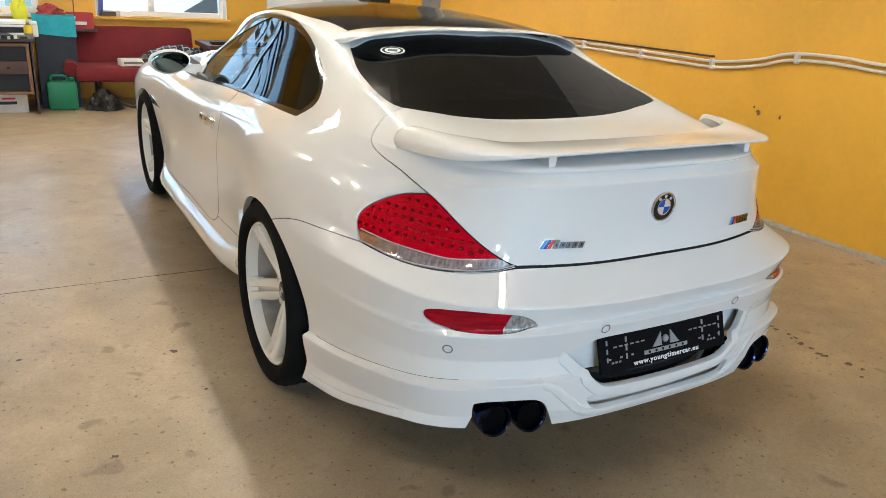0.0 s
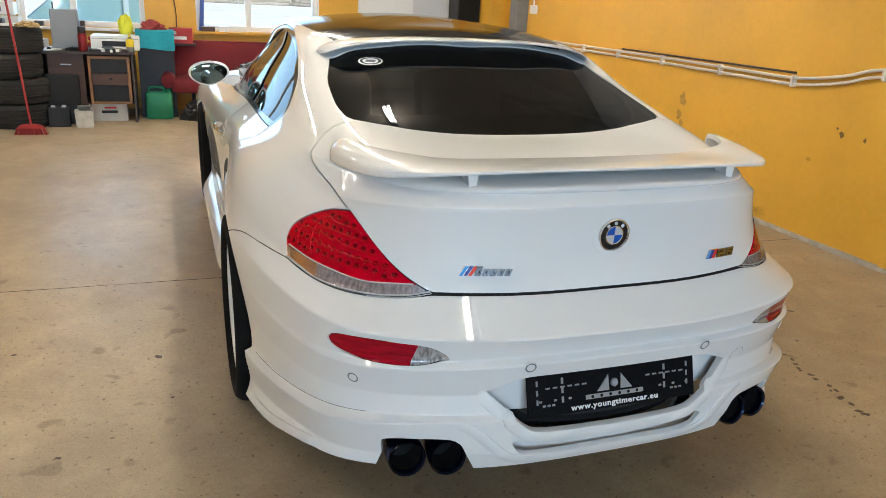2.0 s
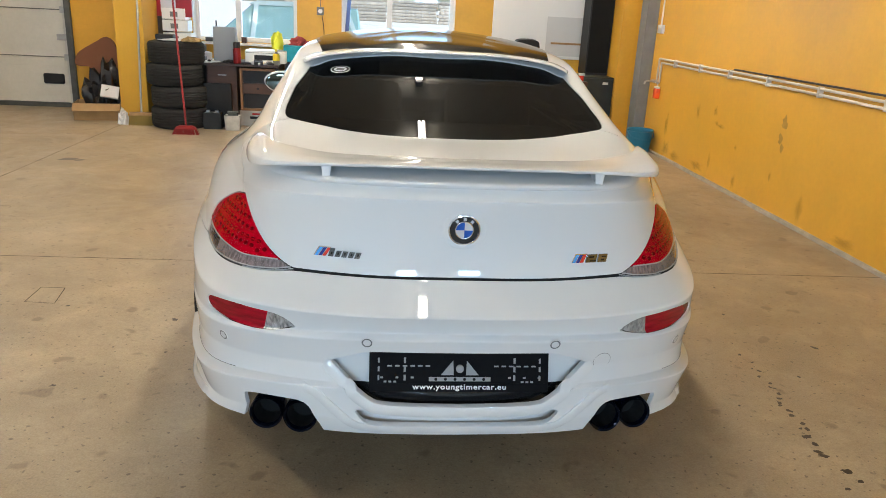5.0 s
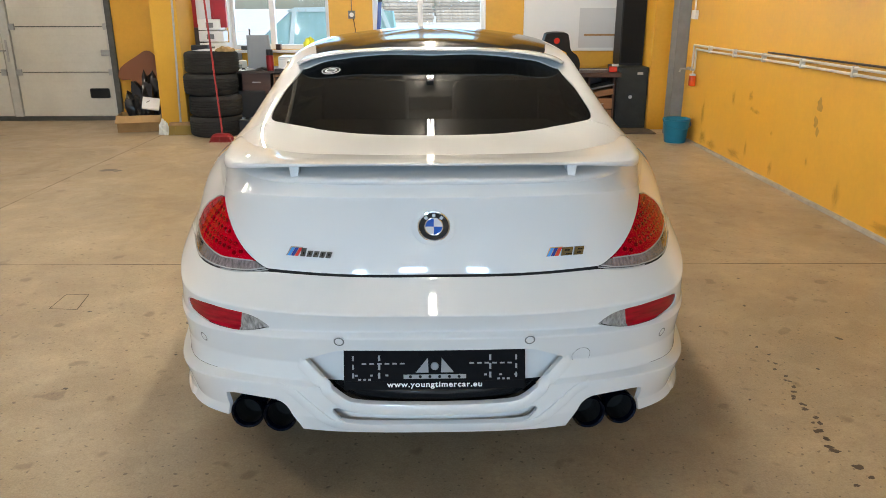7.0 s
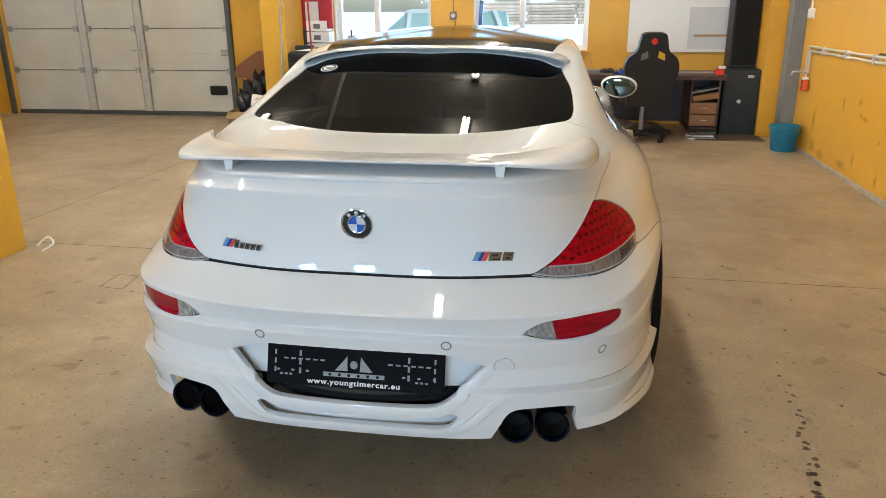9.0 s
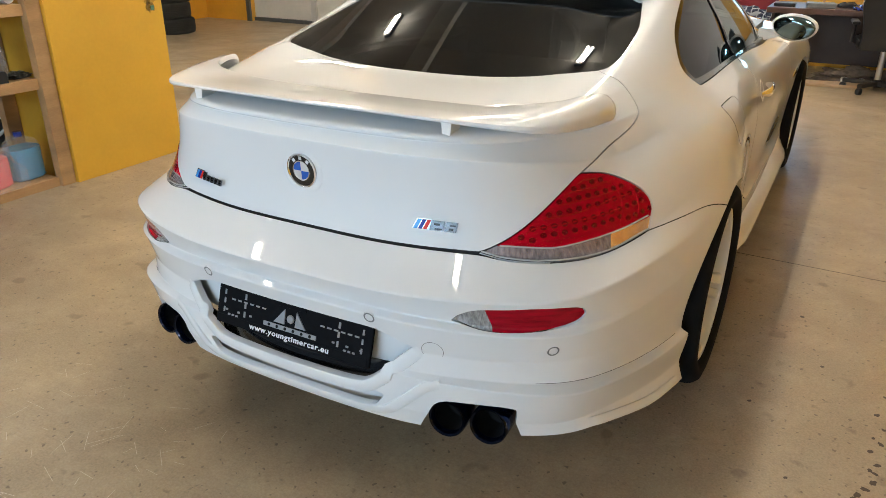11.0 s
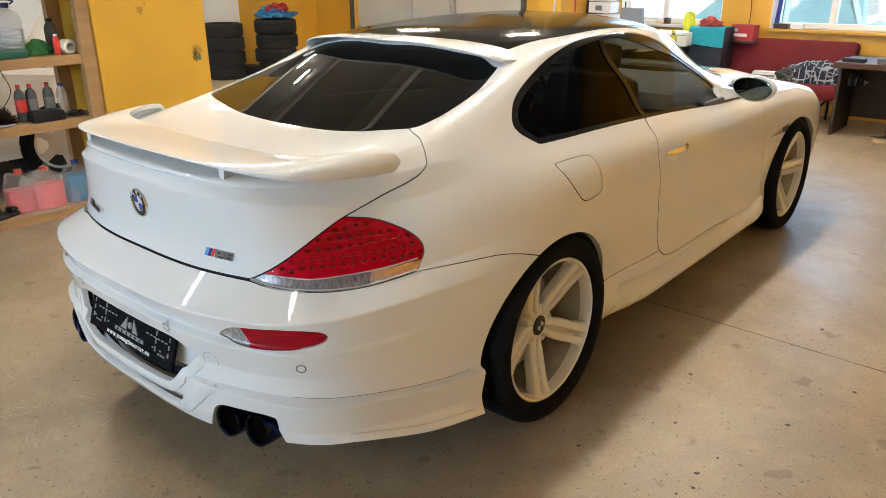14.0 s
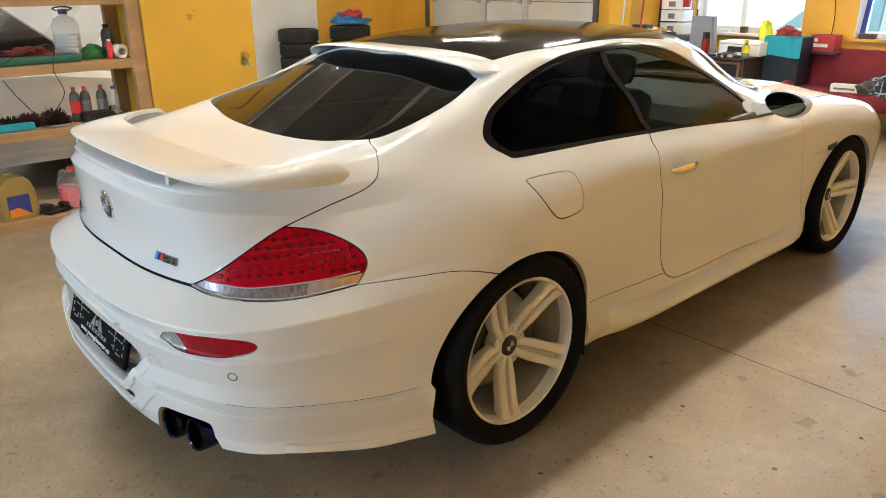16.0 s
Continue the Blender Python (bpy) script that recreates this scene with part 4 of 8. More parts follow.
roof_edge = [(0, .16, 1.31), (.22, .17, 1.307), (.40, .21, 1.298), (.485, .25, 1.292)]
roof_side = [(.485, .25, 1.292), (.518, .45, 1.312), (.538, .75, 1.325), (.530, 1.1, 1.318), (.495, 1.45, 1.285)]
roof_front = [(.495, 1.45, 1.285), (.35, 1.68, 1.290), (.2, 1.74, 1.292), (0, 1.76, 1.295)]
ROOF = outline(roof_edge, roof_side, roof_front, close=[(U1, uv((0, 1.76, 1.295))[1]), (U1, NW + 3), (U0, NW + 3), (U0, uv((0, .16, 1.31))[1])])
FRONT_SCREEN = outline([(0, 1.80, 1.29), (.2, 1.78, 1.287), (.35, 1.725, 1.285), (.485, 1.52, 1.275)], [(.485, 1.52, 1.275), (.56, 1.80, 1.12), (.62, 2.12, .985)],
                       [(.62, 2.12, .985), (.4, 2.42, .985), (.2, 2.52, .985), (0, 2.55, .985)], close=[(U1, uv((0, 2.55, .985))[1]), (U1, uv((0, 1.80, 1.29))[1])])
dlo_low = [(.757, .088, .990), (.752, .45, .975), (.743, .952, .957), (.735, 1.5, .928), (.725, 2.03, .897)]
dlo_top = [(.725, 2.03, .897), (.66, 1.86, .985), (.60, 1.62, 1.125), (.563, 1.36, 1.232), (.560, 1.08, 1.288), (.568, .80, 1.300), (.585, .54, 1.285),
           (.615, .31, 1.240), (.655, .12, 1.175), (.690, .02, 1.105), (.720, .01, 1.050), (.757, .088, .990)]
DLO = outline(dlo_low, dlo_top)
door_rear = [(.743, .935, .957), (.80, .885, .915), (.850, .860, .84), (.862, .870, .75), (.868, .888, .58), (.862, .930, .43), (.857, .985, .35)]
door_foot = [(.857, .985, .35), (.854, 1.06, .315), (.851, 1.25, .305), (.850, 1.7, .300), (.852, 2.38, .285)]
door_front = [(.852, 2.38, .285), (.862, 2.27, .50), (.864, 2.225, .66), (.850, 2.215, .78), (.79, 2.20, .868), (.728, 2.09, .897)]
DOOR = outline(door_rear, door_foot, door_front, [(.728, 2.08, .897), (.735, 1.5, .926), (.743, .935, .957)])
FUEL = outline([(.830, .068, .928), (.834, .15, .933), (.840, .27, .932), (.846, .305, .915), (.862, .325, .86), (.872, .327, .82), (.879, .315, .797), (.883, .27, .788), (.885, .20, .787), (.880, .16, .800), (.862, .115, .85), (.845, .08, .895), (.830, .068, .928)])
HOOD = outline([(0, 3.42, .86), (.45, 3.36, .85), (.60, 3.15, .88)], [(.60, 3.15, .88), (.68, 2.7, .92), (.66, 2.3, .93)], [(.66, 2.3, .93), (.4, 2.5, .985), (0, 2.62, .985)],
               close=[(U1, uv((0, 2.62, .985))[1]), (U1, uv((0, 3.42, .86))[1])])
FOG = outline([(.474, -1.07, .606), (.486, -1.066, .622), (.512, -1.058, .641), (.545, -1.05, .650), (.60, -1.025, .655), (.66, -.995, .658), (.725, -.94, .652), (.748, -.91, .640), (.752, -.905, .622), (.735, -.93, .604), (.66, -.99, .597), (.56, -1.045, .600), (.474, -1.07, .606)])
FOG_SPLIT = outline([(.40, -1.09, .68), (.545, -1.05, .68)], [(.545, -1.05, .68), (.575, -1.035, .57)], [(.575, -1.035, .57), (.40, -1.1, .57)], [(.40, -1.1, .57), (.40, -1.09, .68)])
PLATE_BAY = outline([(0, -1.12, .551), (.22, -1.115, .551), (.270, -1.11, .550)], [(.270, -1.11, .550), (.300, -1.105, .543), (.392, -1.08, .508)],
                    [(.392, -1.08, .508), (.318, -1.09, .437)], [(.318, -1.09, .437), (.262, -1.10, .388), (.20, -1.105, .372), (0, -1.11, .368)],
                    close=[(U0, uv((0, -1.11, .368))[1]), (U0, uv((0, -1.12, .551))[1])])
SLOT = outline([(0, -1.11, .350), (.20, -1.105, .354), (.272, -1.09, .372)], [(.272, -1.09, .372), (.298, -1.085, .364), (.264, -1.09, .328)], [(.264, -1.09, .328), (.20, -1.10, .320), (0, -1.11, .317)],
               close=[(U0, uv((0, -1.11, .317))[1]), (U0, uv((0, -1.11, .350))[1])])
EXIT = outline([(.388, -1.06, .27), (.402, -1.055, .320), (.428, -1.05, .370), (.46, -1.045, .388)], [(.46, -1.045, .388), (.53, -1.02, .390), (.600, -.99, .386), (.618, -.985, .365), (.628, -.975, .29)],
               [(.628, -.975, .29), (uv((.628, -.97, .29))[0], -4.0)], [(uv((.628, -.97, .29))[0], -4.0), (uv((.388, -1.06, .27))[0], -4.0)])


def arch(sheet, y, ry, rz, zc=0.337, grow=0.0):
    """Cuts a wheel opening: an ellipse above the hub, straight sides below."""
    p = sheet.pos
    d = np.where(p[:, 2] > zc, np.sqrt(((p[:, 1] - y) / (ry + grow)) ** 2 + ((p[:, 2] - zc) / (rz + grow)) ** 2), np.abs(p[:, 1] - y) / (ry + grow))
    return sheet.cut((1 - d) * (p[:, 0] > 0.5) * 0.4 + (p[:, 0] <= 0.5) * -1.0)


SHUT = outline([(0, -1.0, .750), (.27, -.99, .750), (.486, -.95, .750)], [(.486, -.95, .750), (.494, -.955, .734)], [(.494, -.955, .734), (.27, -1.0, .733), (0, -1.01, .733)],
               close=[(U0, uv((0, -1.01, .733))[1]), (U0, uv((0, -1.0, .750))[1])])
body = WHOLE
for line in (SHUT, LID, LAMP, BUMPER, SCREEN, ROOF, FRONT_SCREEN, DLO, DOOR, FUEL, HOOD):
    body = body.outside(line)
body = arch(arch(body, 0, .405, .378), 2.781, .39, .378)
part("body_shell", body.mesh("body_shell", PAINT, 0.025, mirror=2), PAINT, car, "pearl white painted body panels")
# edge=GAP: the white flange is coloured dark for the shade in its gap
part("boot_lid", WHOLE.inside(LID).mesh("boot_lid", PAINT, 0.014, mirror=2, edge=GAP), PAINT, car, "pearl white boot lid")
bumper = arch(WHOLE.inside(BUMPER), 0, .405, .378)
for line in (FOG, PLATE_BAY, SLOT, EXIT):
    bumper = bumper.outside(line, 0.0008)
part("rear_bumper", bumper.mesh("rear_bumper", PAINT, 0.014, mirror=2), PAINT, car, "white rear bumper with a body-kit skirt")
part("roof_panel", WHOLE.inside(ROOF).mesh("roof_panel", CARBON, 0.012, mirror=2), CARBON, car, "black carbon roof panel")
part("rear_window", WHOLE.inside(SCREEN).mesh("rear_window", GLASS_DARK, 0.01, -0.003, mirror=2, even=True), GLASS_DARK, car, "dark tinted rear window")
part("windscreen", WHOLE.inside(FRONT_SCREEN).mesh("windscreen", GLASS_CLEAR, 0, -0.003, mirror=2), GLASS_CLEAR, car, "clear windscreen")
part("bonnet", WHOLE.inside(HOOD).mesh("bonnet", PAINT, 0.012, mirror=2, edge=GAP), PAINT, car)
# black sheet under the skin, added for the shade in the shut lines
under = arch(arch(WHOLE.outside(SCREEN, -0.008).outside(DLO, -0.012).outside(FRONT_SCREEN, -0.008).outside(PLATE_BAY, 0.002).outside(EXIT, 0.01).outside(SLOT, .001), 0, .405, .378, grow=0.012), 2.781, .39, .378, grow=0.012)
part("inner_shell", under.mesh("inner_shell", GAP, 0, -0.011, mirror=2), GAP, car, "added black sheet that stands in for shade in the shut lines")

glass_line = outline([(.741, .105, 1.010), (.740, .45, .992), (.735, .95, .974), (.727, 1.5, .945), (.715, 1.97, .918)],
                     [(.715, 1.97, .918), (.655, 1.82, .99), (.600, 1.58, 1.12), (.570, 1.33, 1.217), (.566, 1.07, 1.272), (.575, .80, 1.283), (.592, .55, 1.268),
                      (.622, .33, 1.223), (.660, .15, 1.160), (.690, .055, 1.100), (.715, .05, 1.055), (.741, .105, 1.010)])
rear_side = outline([(.735, .945, .95), (.575, .775, 1.33)], [(.575, .775, 1.33), (.66, -.15, 1.3)], [(.66, -.15, 1.3), (.76, -.15, .96)], [(.76, -.15, .96), (.735, .945, .95)])
front_side = outline([(.735, .985, .94), (.57, .812, 1.335)], [(.57, .812, 1.335), (.58, 2.3, 1.2)], [(.58, 2.3, 1.2), (.74, 2.3, .86)], [(.74, 2.3, .86), (.735, .985, .94)])
mirror_foot = outline([(.724, 2.025, .897), (.668, 1.88, .975), (.690, 1.83, .955), (.718, 1.90, .908), (.724, 2.025, .897)])
dlo = WHOLE.inside(DLO)
glass = WHOLE.inside(glass_line, 0)
for side in (0, 1):
    part("window_trim", dlo.outside(glass_line, 0).mesh("window_trim", TRIM, 0.008, -0.004, side), TRIM, car, "gloss black window surround")
    part("quarter_window", glass.inside(rear_side, 0.001).mesh("quarter_window", GLASS_QUARTER, 0, -0.007, side, even=True), GLASS_QUARTER, car, "dark privacy quarter window")
    part("door_window", glass.inside(front_side, 0.001).mesh("door_window", GLASS_DOOR, 0, -0.007, side, even=True), GLASS_DOOR, car, "lightly tinted door window")
    part("window_post", glass.outside(rear_side, 0).outside(front_side, 0).mesh("window_post", TRIM, 0.006, -0.003, side), TRIM, car)
    # door and flap flanges take the same painted gap shade
    door = part("door", WHOLE.inside(DOOR).mesh("door", PAINT, 0.014, mirror=side, edge=GAP), PAINT, car, "white long coupe door")
    part("fuel_flap" if side == 0 else "quarter_panel", WHOLE.inside(FUEL, 0.0019 if side == 0 else -0.002).mesh("fuel_flap", PAINT, 0.01 if side == 0 else 0, mirror=side, edge=GAP), PAINT, car)
    lamp = WHOLE.inside(LAMP, 0.002)
    red = part("tail_lamp", lamp.outside(LAMP_SPLIT, 0.0005).mesh("tail_lamp", LENS_RED, 0.012, -0.001, side), LENS_RED, car, "red LED tail lamp with a clear lower strip")
    lower = lamp.inside(LAMP_SPLIT, 0.0005)
    cover = part("lens_cover", lamp.mesh("lens_cover", LAMP_COVER, 0, 0.0022, side), LAMP_COVER, red, "clear glossy lamp cover")
    cover.visible_shadow = False
    part("clear_strip", lower.outside(SIDE_LENS, 0.0).mesh("clear_strip", LENS_CLEAR, 0.01, -0.002, side), LENS_CLEAR, red, "clear ribbed lens strip")
    part("side_reflector", lower.inside(SIDE_LENS, 0.0).mesh("side_reflector", LENS_SIDE, 0.01, -0.002, side), LENS_SIDE, red, "silvered side reflector")
    fog = part("rear_reflector", WHOLE.inside(FOG, 0.002).outside(FOG_SPLIT, 0).mesh("rear_reflector", LENS_FOG, 0.01, -0.003, side), LENS_FOG, car, "red and clear slim bumper lamp")
    part("reversing_lens", WHOLE.inside(FOG, 0.002).inside(FOG_SPLIT, 0).mesh("reversing_lens", LENS_BRIGHT, 0.01, -0.003, side), LENS_BRIGHT, fog, "clear ribbed lens")
    s = 1 if side == 0 else -1
    # rows of LED cups under the red lens
    half = int(NU * .5)
    for r, z in enumerate((.783, .807, .831, .855, .879)):
        last, gone = None, .010 + .011 * (r % 2)
        for u in range(4, half):
            w0 = int(np.argmin(np.abs(SKIN[:, u, 2] - z - .05 * max(0, SKIN[60, u, 0] - .62)) + 10 * (SKIN[:, u, 1] > -.3)))
            here = SKIN[w0, u]
            if here[0] < .48 or here[0] > .81 or here[1] > -.5:
                continue
            gone += 0 if last is None else np.linalg.norm(here - last)
            last = here
            if gone < .027:
                continue
            if signed(LAMP, np.array([[u, w0]], float))[0] > -.0095 or signed(LAMP_SPLIT, np.array([[u, w0]], float))[0] < .007:
                continue
            gone = 0
            p, nrm = on_skin(u, w0, -.0008)
            m = Matrix.Diagonal((s, 1, 1, 1)) @ Matrix.Translation(p) @ nrm.to_track_quat("Z", "Y").to_matrix().to_4x4() @ Matrix.Diagonal((1.25, .95, 1, 1))
            bm = lathe([(0.0, 0.0003), (.0030, .0004), (.0052, .0016), (.0066, .0018), (.0074, -.002)], 14)
            bmesh.ops.transform(bm, matrix=m, verts=bm.verts)
            cup = part("led_cup", bm, LENS_LED, red, "dark red LED cup", smooth=True)
            rim_arc = [m @ Vector((.0074 * math.cos(q), .0074 * math.sin(q), .0017)) for q in np.linspace(radians(200), radians(330), 7)]
            part("cup_rim", tube([tuple(q) for q in rim_arc], .0008, 5), LENS_RIB, cup, "bright red cup rim")
    for z, a, b in ((.795, .53, .74), (.819, .55, .75), (.843, .575, .75), (.867, .595, .75), (.889, .63, .74)):
        run = []
        for x in np.linspace(a, b, 22):
            row = np.abs(SKIN[:, :half, 2] - (z + .09 * (x - a))) + np.abs(SKIN[:, :half, 0] - x)
            w0, g = divmod(int(np.argmin(row)), half)
            if signed(LAMP, np.array([[g, w0]], float))[0] < -.012:
                q = on_skin(g, w0, -.0012)[0]
                if not run or (Vector((s * q.x, q.y, q.z)) - Vector(run[-1])).length > .006:
                    run.append((s * q.x, q.y, q.z))
        if len(run) > 3:
            part("reflector_bar", tube(run, .0024, 6), LENS_RIB, red, "bright red reflector bar", smooth=True)
    for line in ([(.722, -.66, .884), (.745, -.655, .862), (.758, -.66, .835), (.764, -.675, .805), (.760, -.695, .782)], [(.752, -.60, .862), (.770, -.60, .838), (.780, -.605, .812), (.782, -.62, .788)]):
        run = [on_skin(*uv(q), -.0006)[0] for q in soft_curve(line, 6)]
        part("lens_ridge", tube([(s * q.x, q.y, q.z) for q in run], .0022, 6), LENS_RED, red, "curved ridge in the red lens", smooth=True)
    for line in (lamp_foot, [(.53, -.925, .7655), (.60, -.90, .764), (.66, -.86, .763), (.72, -.77, .766), (.765, -.68, .771), (.795, -.585, .777)]):
        run = [on_skin(*uv(q), .0006)[0] for q in soft_curve(line, 8)]
        part("lamp_border", tube([(s * q.x, q.y, q.z + (.003 if line is lamp_foot else 0)) for q in run], .0024, 6), LENS_EDGE, red, "pale clear lens border", smooth=True)
    # thin dark line that paints the shadow under the step between bumper and skirt
    row = int(np.argmin(np.abs(w_at - KW[3])))
    shade_run = [SKIN[row, u] + NORM[row, u] * .0006 for u in range(0, NU) if SKIN[row, u, 0] > .66 and -1.0 < SKIN[row, u, 1] < -.415][::2]
    shade_run = [Vector(q) for q in shade_run]
    part("skirt_shade_line", tube([(s * q.x, q.y, q.z) for q in shade_run], .0006, 6), GAP, car)

    sill = [on_skin(*uv(q), .0002)[0] for q in soft_curve([(.877, .42, .396), (.870, .62, .380), (.862, .82, .366), (.858, .965, .362)], 10)]
    part("sill_seam", tube([(s * q.x, q.y, q.z) for q in sill], .0012, 6), GAP, car)
# raised rim round the plate bay
def ridge(line, half, high, fade=11, mirrored=False, ends=(1, 1)):
    """A raised band with rounded shoulders that lies on the skin along a line."""
    run = [on_skin(*uv(q), 0) for q in line]
    if mirrored:
        run = run + [(Vector((-q.x, q.y, q.z)), Vector((-m.x, m.y, m.z))) for q, m in run[-2::-1]]
    made = bmesh.new()
    rows = []
    for i, (q, m) in enumerate(run):
        d = (run[min(i + 1, len(run) - 1)][0] - run[max(i - 1, 0)][0]).normalized()
        c = m.cross(d).normalized()
        k = min(1, (i / fade) if ends[0] else 1, ((len(run) - 1 - i) / fade) if ends[1] else 1)
        rows.append([made.verts.new(q + c * a * half + m * (b * high - .0005 - high * (1 - k))) for a, b in ((-1.0, -2.0), (-.98, .40), (-.92, .78), (-.74, 1.0), (.74, 1.0), (.92, .78), (.98, .40), (1.0, -2.0))])
    for ra, rb in zip(rows, rows[1:]):
        for i in range(7):
            made.faces.new((ra[i], ra[i + 1], rb[i + 1], rb[i]))
    return made


RIM = soft_curve([(.398, -1.08, .512), (.370, -1.085, .487), (.316, -1.09, .435), (.268, -1.10, .392), (.225, -1.105, .376), (.12, -1.11, .370), (0, -1.11, .368)], 7)
for side in (0, 1):
    fin = ridge(soft_curve([(.908, -.45, .228), (.872, -.62, .248), (.806, -.79, .280), (.765, -.86, .290)], 6), .013, .006, fade=2, ends=(0, 1))
    if side:
        bmesh.ops.transform(fin, matrix=Matrix.Diagonal((-1, 1, 1, 1)), verts=fin.verts)
    part("skirt_fin", fin, PAINT, car, "white lower edge of the skirt", smooth=True)
part("bumper_rim", ridge(RIM, .018, .007, mirrored=True), PAINT, car, "raised white rim round the plate bay", smooth=True)
SHOULDER = soft_curve([(.455, -1.08, .432), (.415, -1.085, .418), (.375, -1.09, .382), (.335, -1.095, .344), (.300, -1.10, .318), (.262, -1.105, .307), (.20, -1.11, .302), (0, -1.118, .300)], 6)
part("lower_lip", ridge(SHOULDER, .015, .006, mirrored=True), PAINT, car, "white shoulder and lower lip of the body kit", smooth=True)


# ---- the coupe's fittings ----
def loft(sections, mat_name="", close_ends=True):
    """A closed skin through equal rings of points."""
    bm = bmesh.new()
    rings = [[bm.verts.new(p) for p in s] for s in sections]
    for a, b in zip(rings, rings[1:]):
        for i in range(len(a)):
            j = (i + 1) % len(a)
            bm.faces.new((a[i], a[j], b[j], b[i]))
    if close_ends:
        bm.faces.new(rings[0][::-1])
        bm.faces.new(rings[-1])
    return bm


def both_sides(half):
    """Sections from the middle to one end, mirrored to a full run."""
    return [[(-x, y, z) for x, y, z in s] for s in half[:0:-1]] + half


# boot wing: a blade round the edge of the lid, on two small stands
OUT = soft_curve([(0, -.985, 1.060), (.25, -.978, 1.059), (.42, -.955, 1.053), (.55, -.905, 1.040), (.618, -.82, 1.026), (.655, -.69, 1.016), (.670, -.57, 1.010), (.664, -.51, 1.010)], 6)
INN = soft_curve([(0, -.74, 1.040), (.25, -.735, 1.041), (.40, -.73, 1.045), (.505, -.735, 1.062), (.572, -.685, 1.068), (.612, -.605, 1.072), (.636, -.545, 1.066), (.652, -.515, 1.045)], 6)
THICK = [v[0] for v in soft_curve([(.010,), (.010,), (.012,), (.019,), (.027,), (.031,), (.030,), (.018,)], 6)]
wing = []
for (ox, oy, oz), (ix, iy, iz), h in zip(OUT, INN, THICK):
    o, i = Vector((ox, oy, oz)), Vector((ix, iy, iz))
    d = i - o
    up = Vector((0, 0, 1))
    foot = Vector((ix, iy, iz - .012))
    wing.append([tuple(v) for v in (o, o - d.normalized() * .004 + up * h * .35, o - d.normalized() * .002 + up * h * .75, o + d * .06 + up * h, o + d * .4 + up * h * .95, o + d * .8 + up * (h * .45 + .002),
                                    i + up * .004, i - up * .004, foot, o + d * .55 - up * .006, o + d * .12 - up * .001)])
spoiler = part("boot_spoiler", loft(both_sides(wing)), PAINT, car, "white boot wing on two stands", smooth=True)
for s in (-1, 1):
    part("stand", loft([[(s * .394 + dx * k, -.930 + dy, z) for dx, dy in ((-.012, -.018), (.012, -.018), (.012, .03), (-.012, .03))] for z, k in ((1.016, .8), (1.056, 1.2))]), PAINT, spoiler)

LIP = soft_curve([(0, .030, 1.312), (.20, .038, 1.310), (.36, .065, 1.298), (.46, .095, 1.281), (.515, .125, 1.264), (.545, .150, 1.250)], 6)
TOP = soft_curve([(0, .21, 1.318), (.22, .215, 1.315), (.40, .235, 1.303), (.50, .25, 1.286), (.545, .24, 1.270), (.568, .215, 1.254)], 6)
sections = []
for (ax, ay, az), (bx, by, bz) in zip(LIP, TOP):
    a, b = Vector((ax, ay, az)), Vector((bx, by, bz))
    d, up = b - a, Vector((0, 0, 1))
    sections.append([tuple(v) for v in (a, a - d.normalized() * .003 + up * .003, a + d * .02 + up * .007, a + d * .25 + up * .009, a + d * .7 + up * .006, b + up * .001, b - up * .012, a + d * .5 - up * .006, a + d * .12 - up * .001)])
part("roof_spoiler", loft(both_sides(sections)), PAINT, car, "white roof-edge spoiler over the rear window", smooth=True)
part("third_brake_light", box(-.13, .145, 1.283, .13, .165, 1.297, .003), material("smoked_red_lens", (0.03, 0.004, 0.005), rough=0.15, coat=1.0), car, "smoked high brake light")
sticker = part("sticker", lathe([(0, .0006), (.046, .0006), (.046, 0)], 28), WHITE_INK, car, "round white sticker with dark markings")
sp, sn = on_skin(*uv((.405, .045, 1.24)), .002)
sp.x *= -1
sn.x *= -1
sticker.matrix_basis = Matrix.Translation(sp) @ sn.to_track_quat("Z", "Y").to_matrix().to_4x4() @ Matrix.Diagonal((1.0, 0.62, 1, 1))
part("sticker_print", lathe([(.030, .0014), (.040, .0014)], 28), BLACK, sticker)
part("sticker_centre", box(-.018, -.012, .0008, .018, .012, .0016), GREYTRIM, sticker)

# rear plate bay, plate holder, lower vent
def bowed(top, low, half, deep):
    """A panel bowed like the bumper, from height top to low; deep: how far behind the bumper's face at top and low."""
    secs = []
    for x in np.linspace(-half, half, 17):
        y0, y1 = -1.112 + .30 * x * x + deep[0], -1.104 + .30 * x * x + deep[1]
        secs.append([(x, y0, top), (x, y1, low), (x, y1 + .008, low), (x, y0 + .008, top)])
    return loft(secs)


part("plate_recess", bowed(.575, .437, .40, (.034, .022)), PAINT, car, "white panel behind the number plate holder", smooth=True)
part("lower_grille", bowed(.4365, .362, .30, (.030, .024)), BLACK_GLOSS, car, "gloss black lower bumper insert", smooth=True)
part("lip_tray", bowed(.3615, .300, .32, (.034, .014)), PAINT, car, "white tray above the lower lip", smooth=True)
plate_pose = Matrix.Translation((0, -1.090, .490)) @ Matrix.Rotation(radians(90 - 17.5), 4, "X")
holder = part("plate_holder", box(-.262, -.062, -.006, .262, .058, .006, .004), PLATE_BLACK, car, "empty black plastic number plate holder", at=plate_pose)
# pale shapes on the holder stand in for openings that show the white panel
HOLDER_PALE = material("pale_holder_marks", (0.30, 0.30, 0.305), rough=0.45, spec=0.3)
holder_marks = bmesh.new()
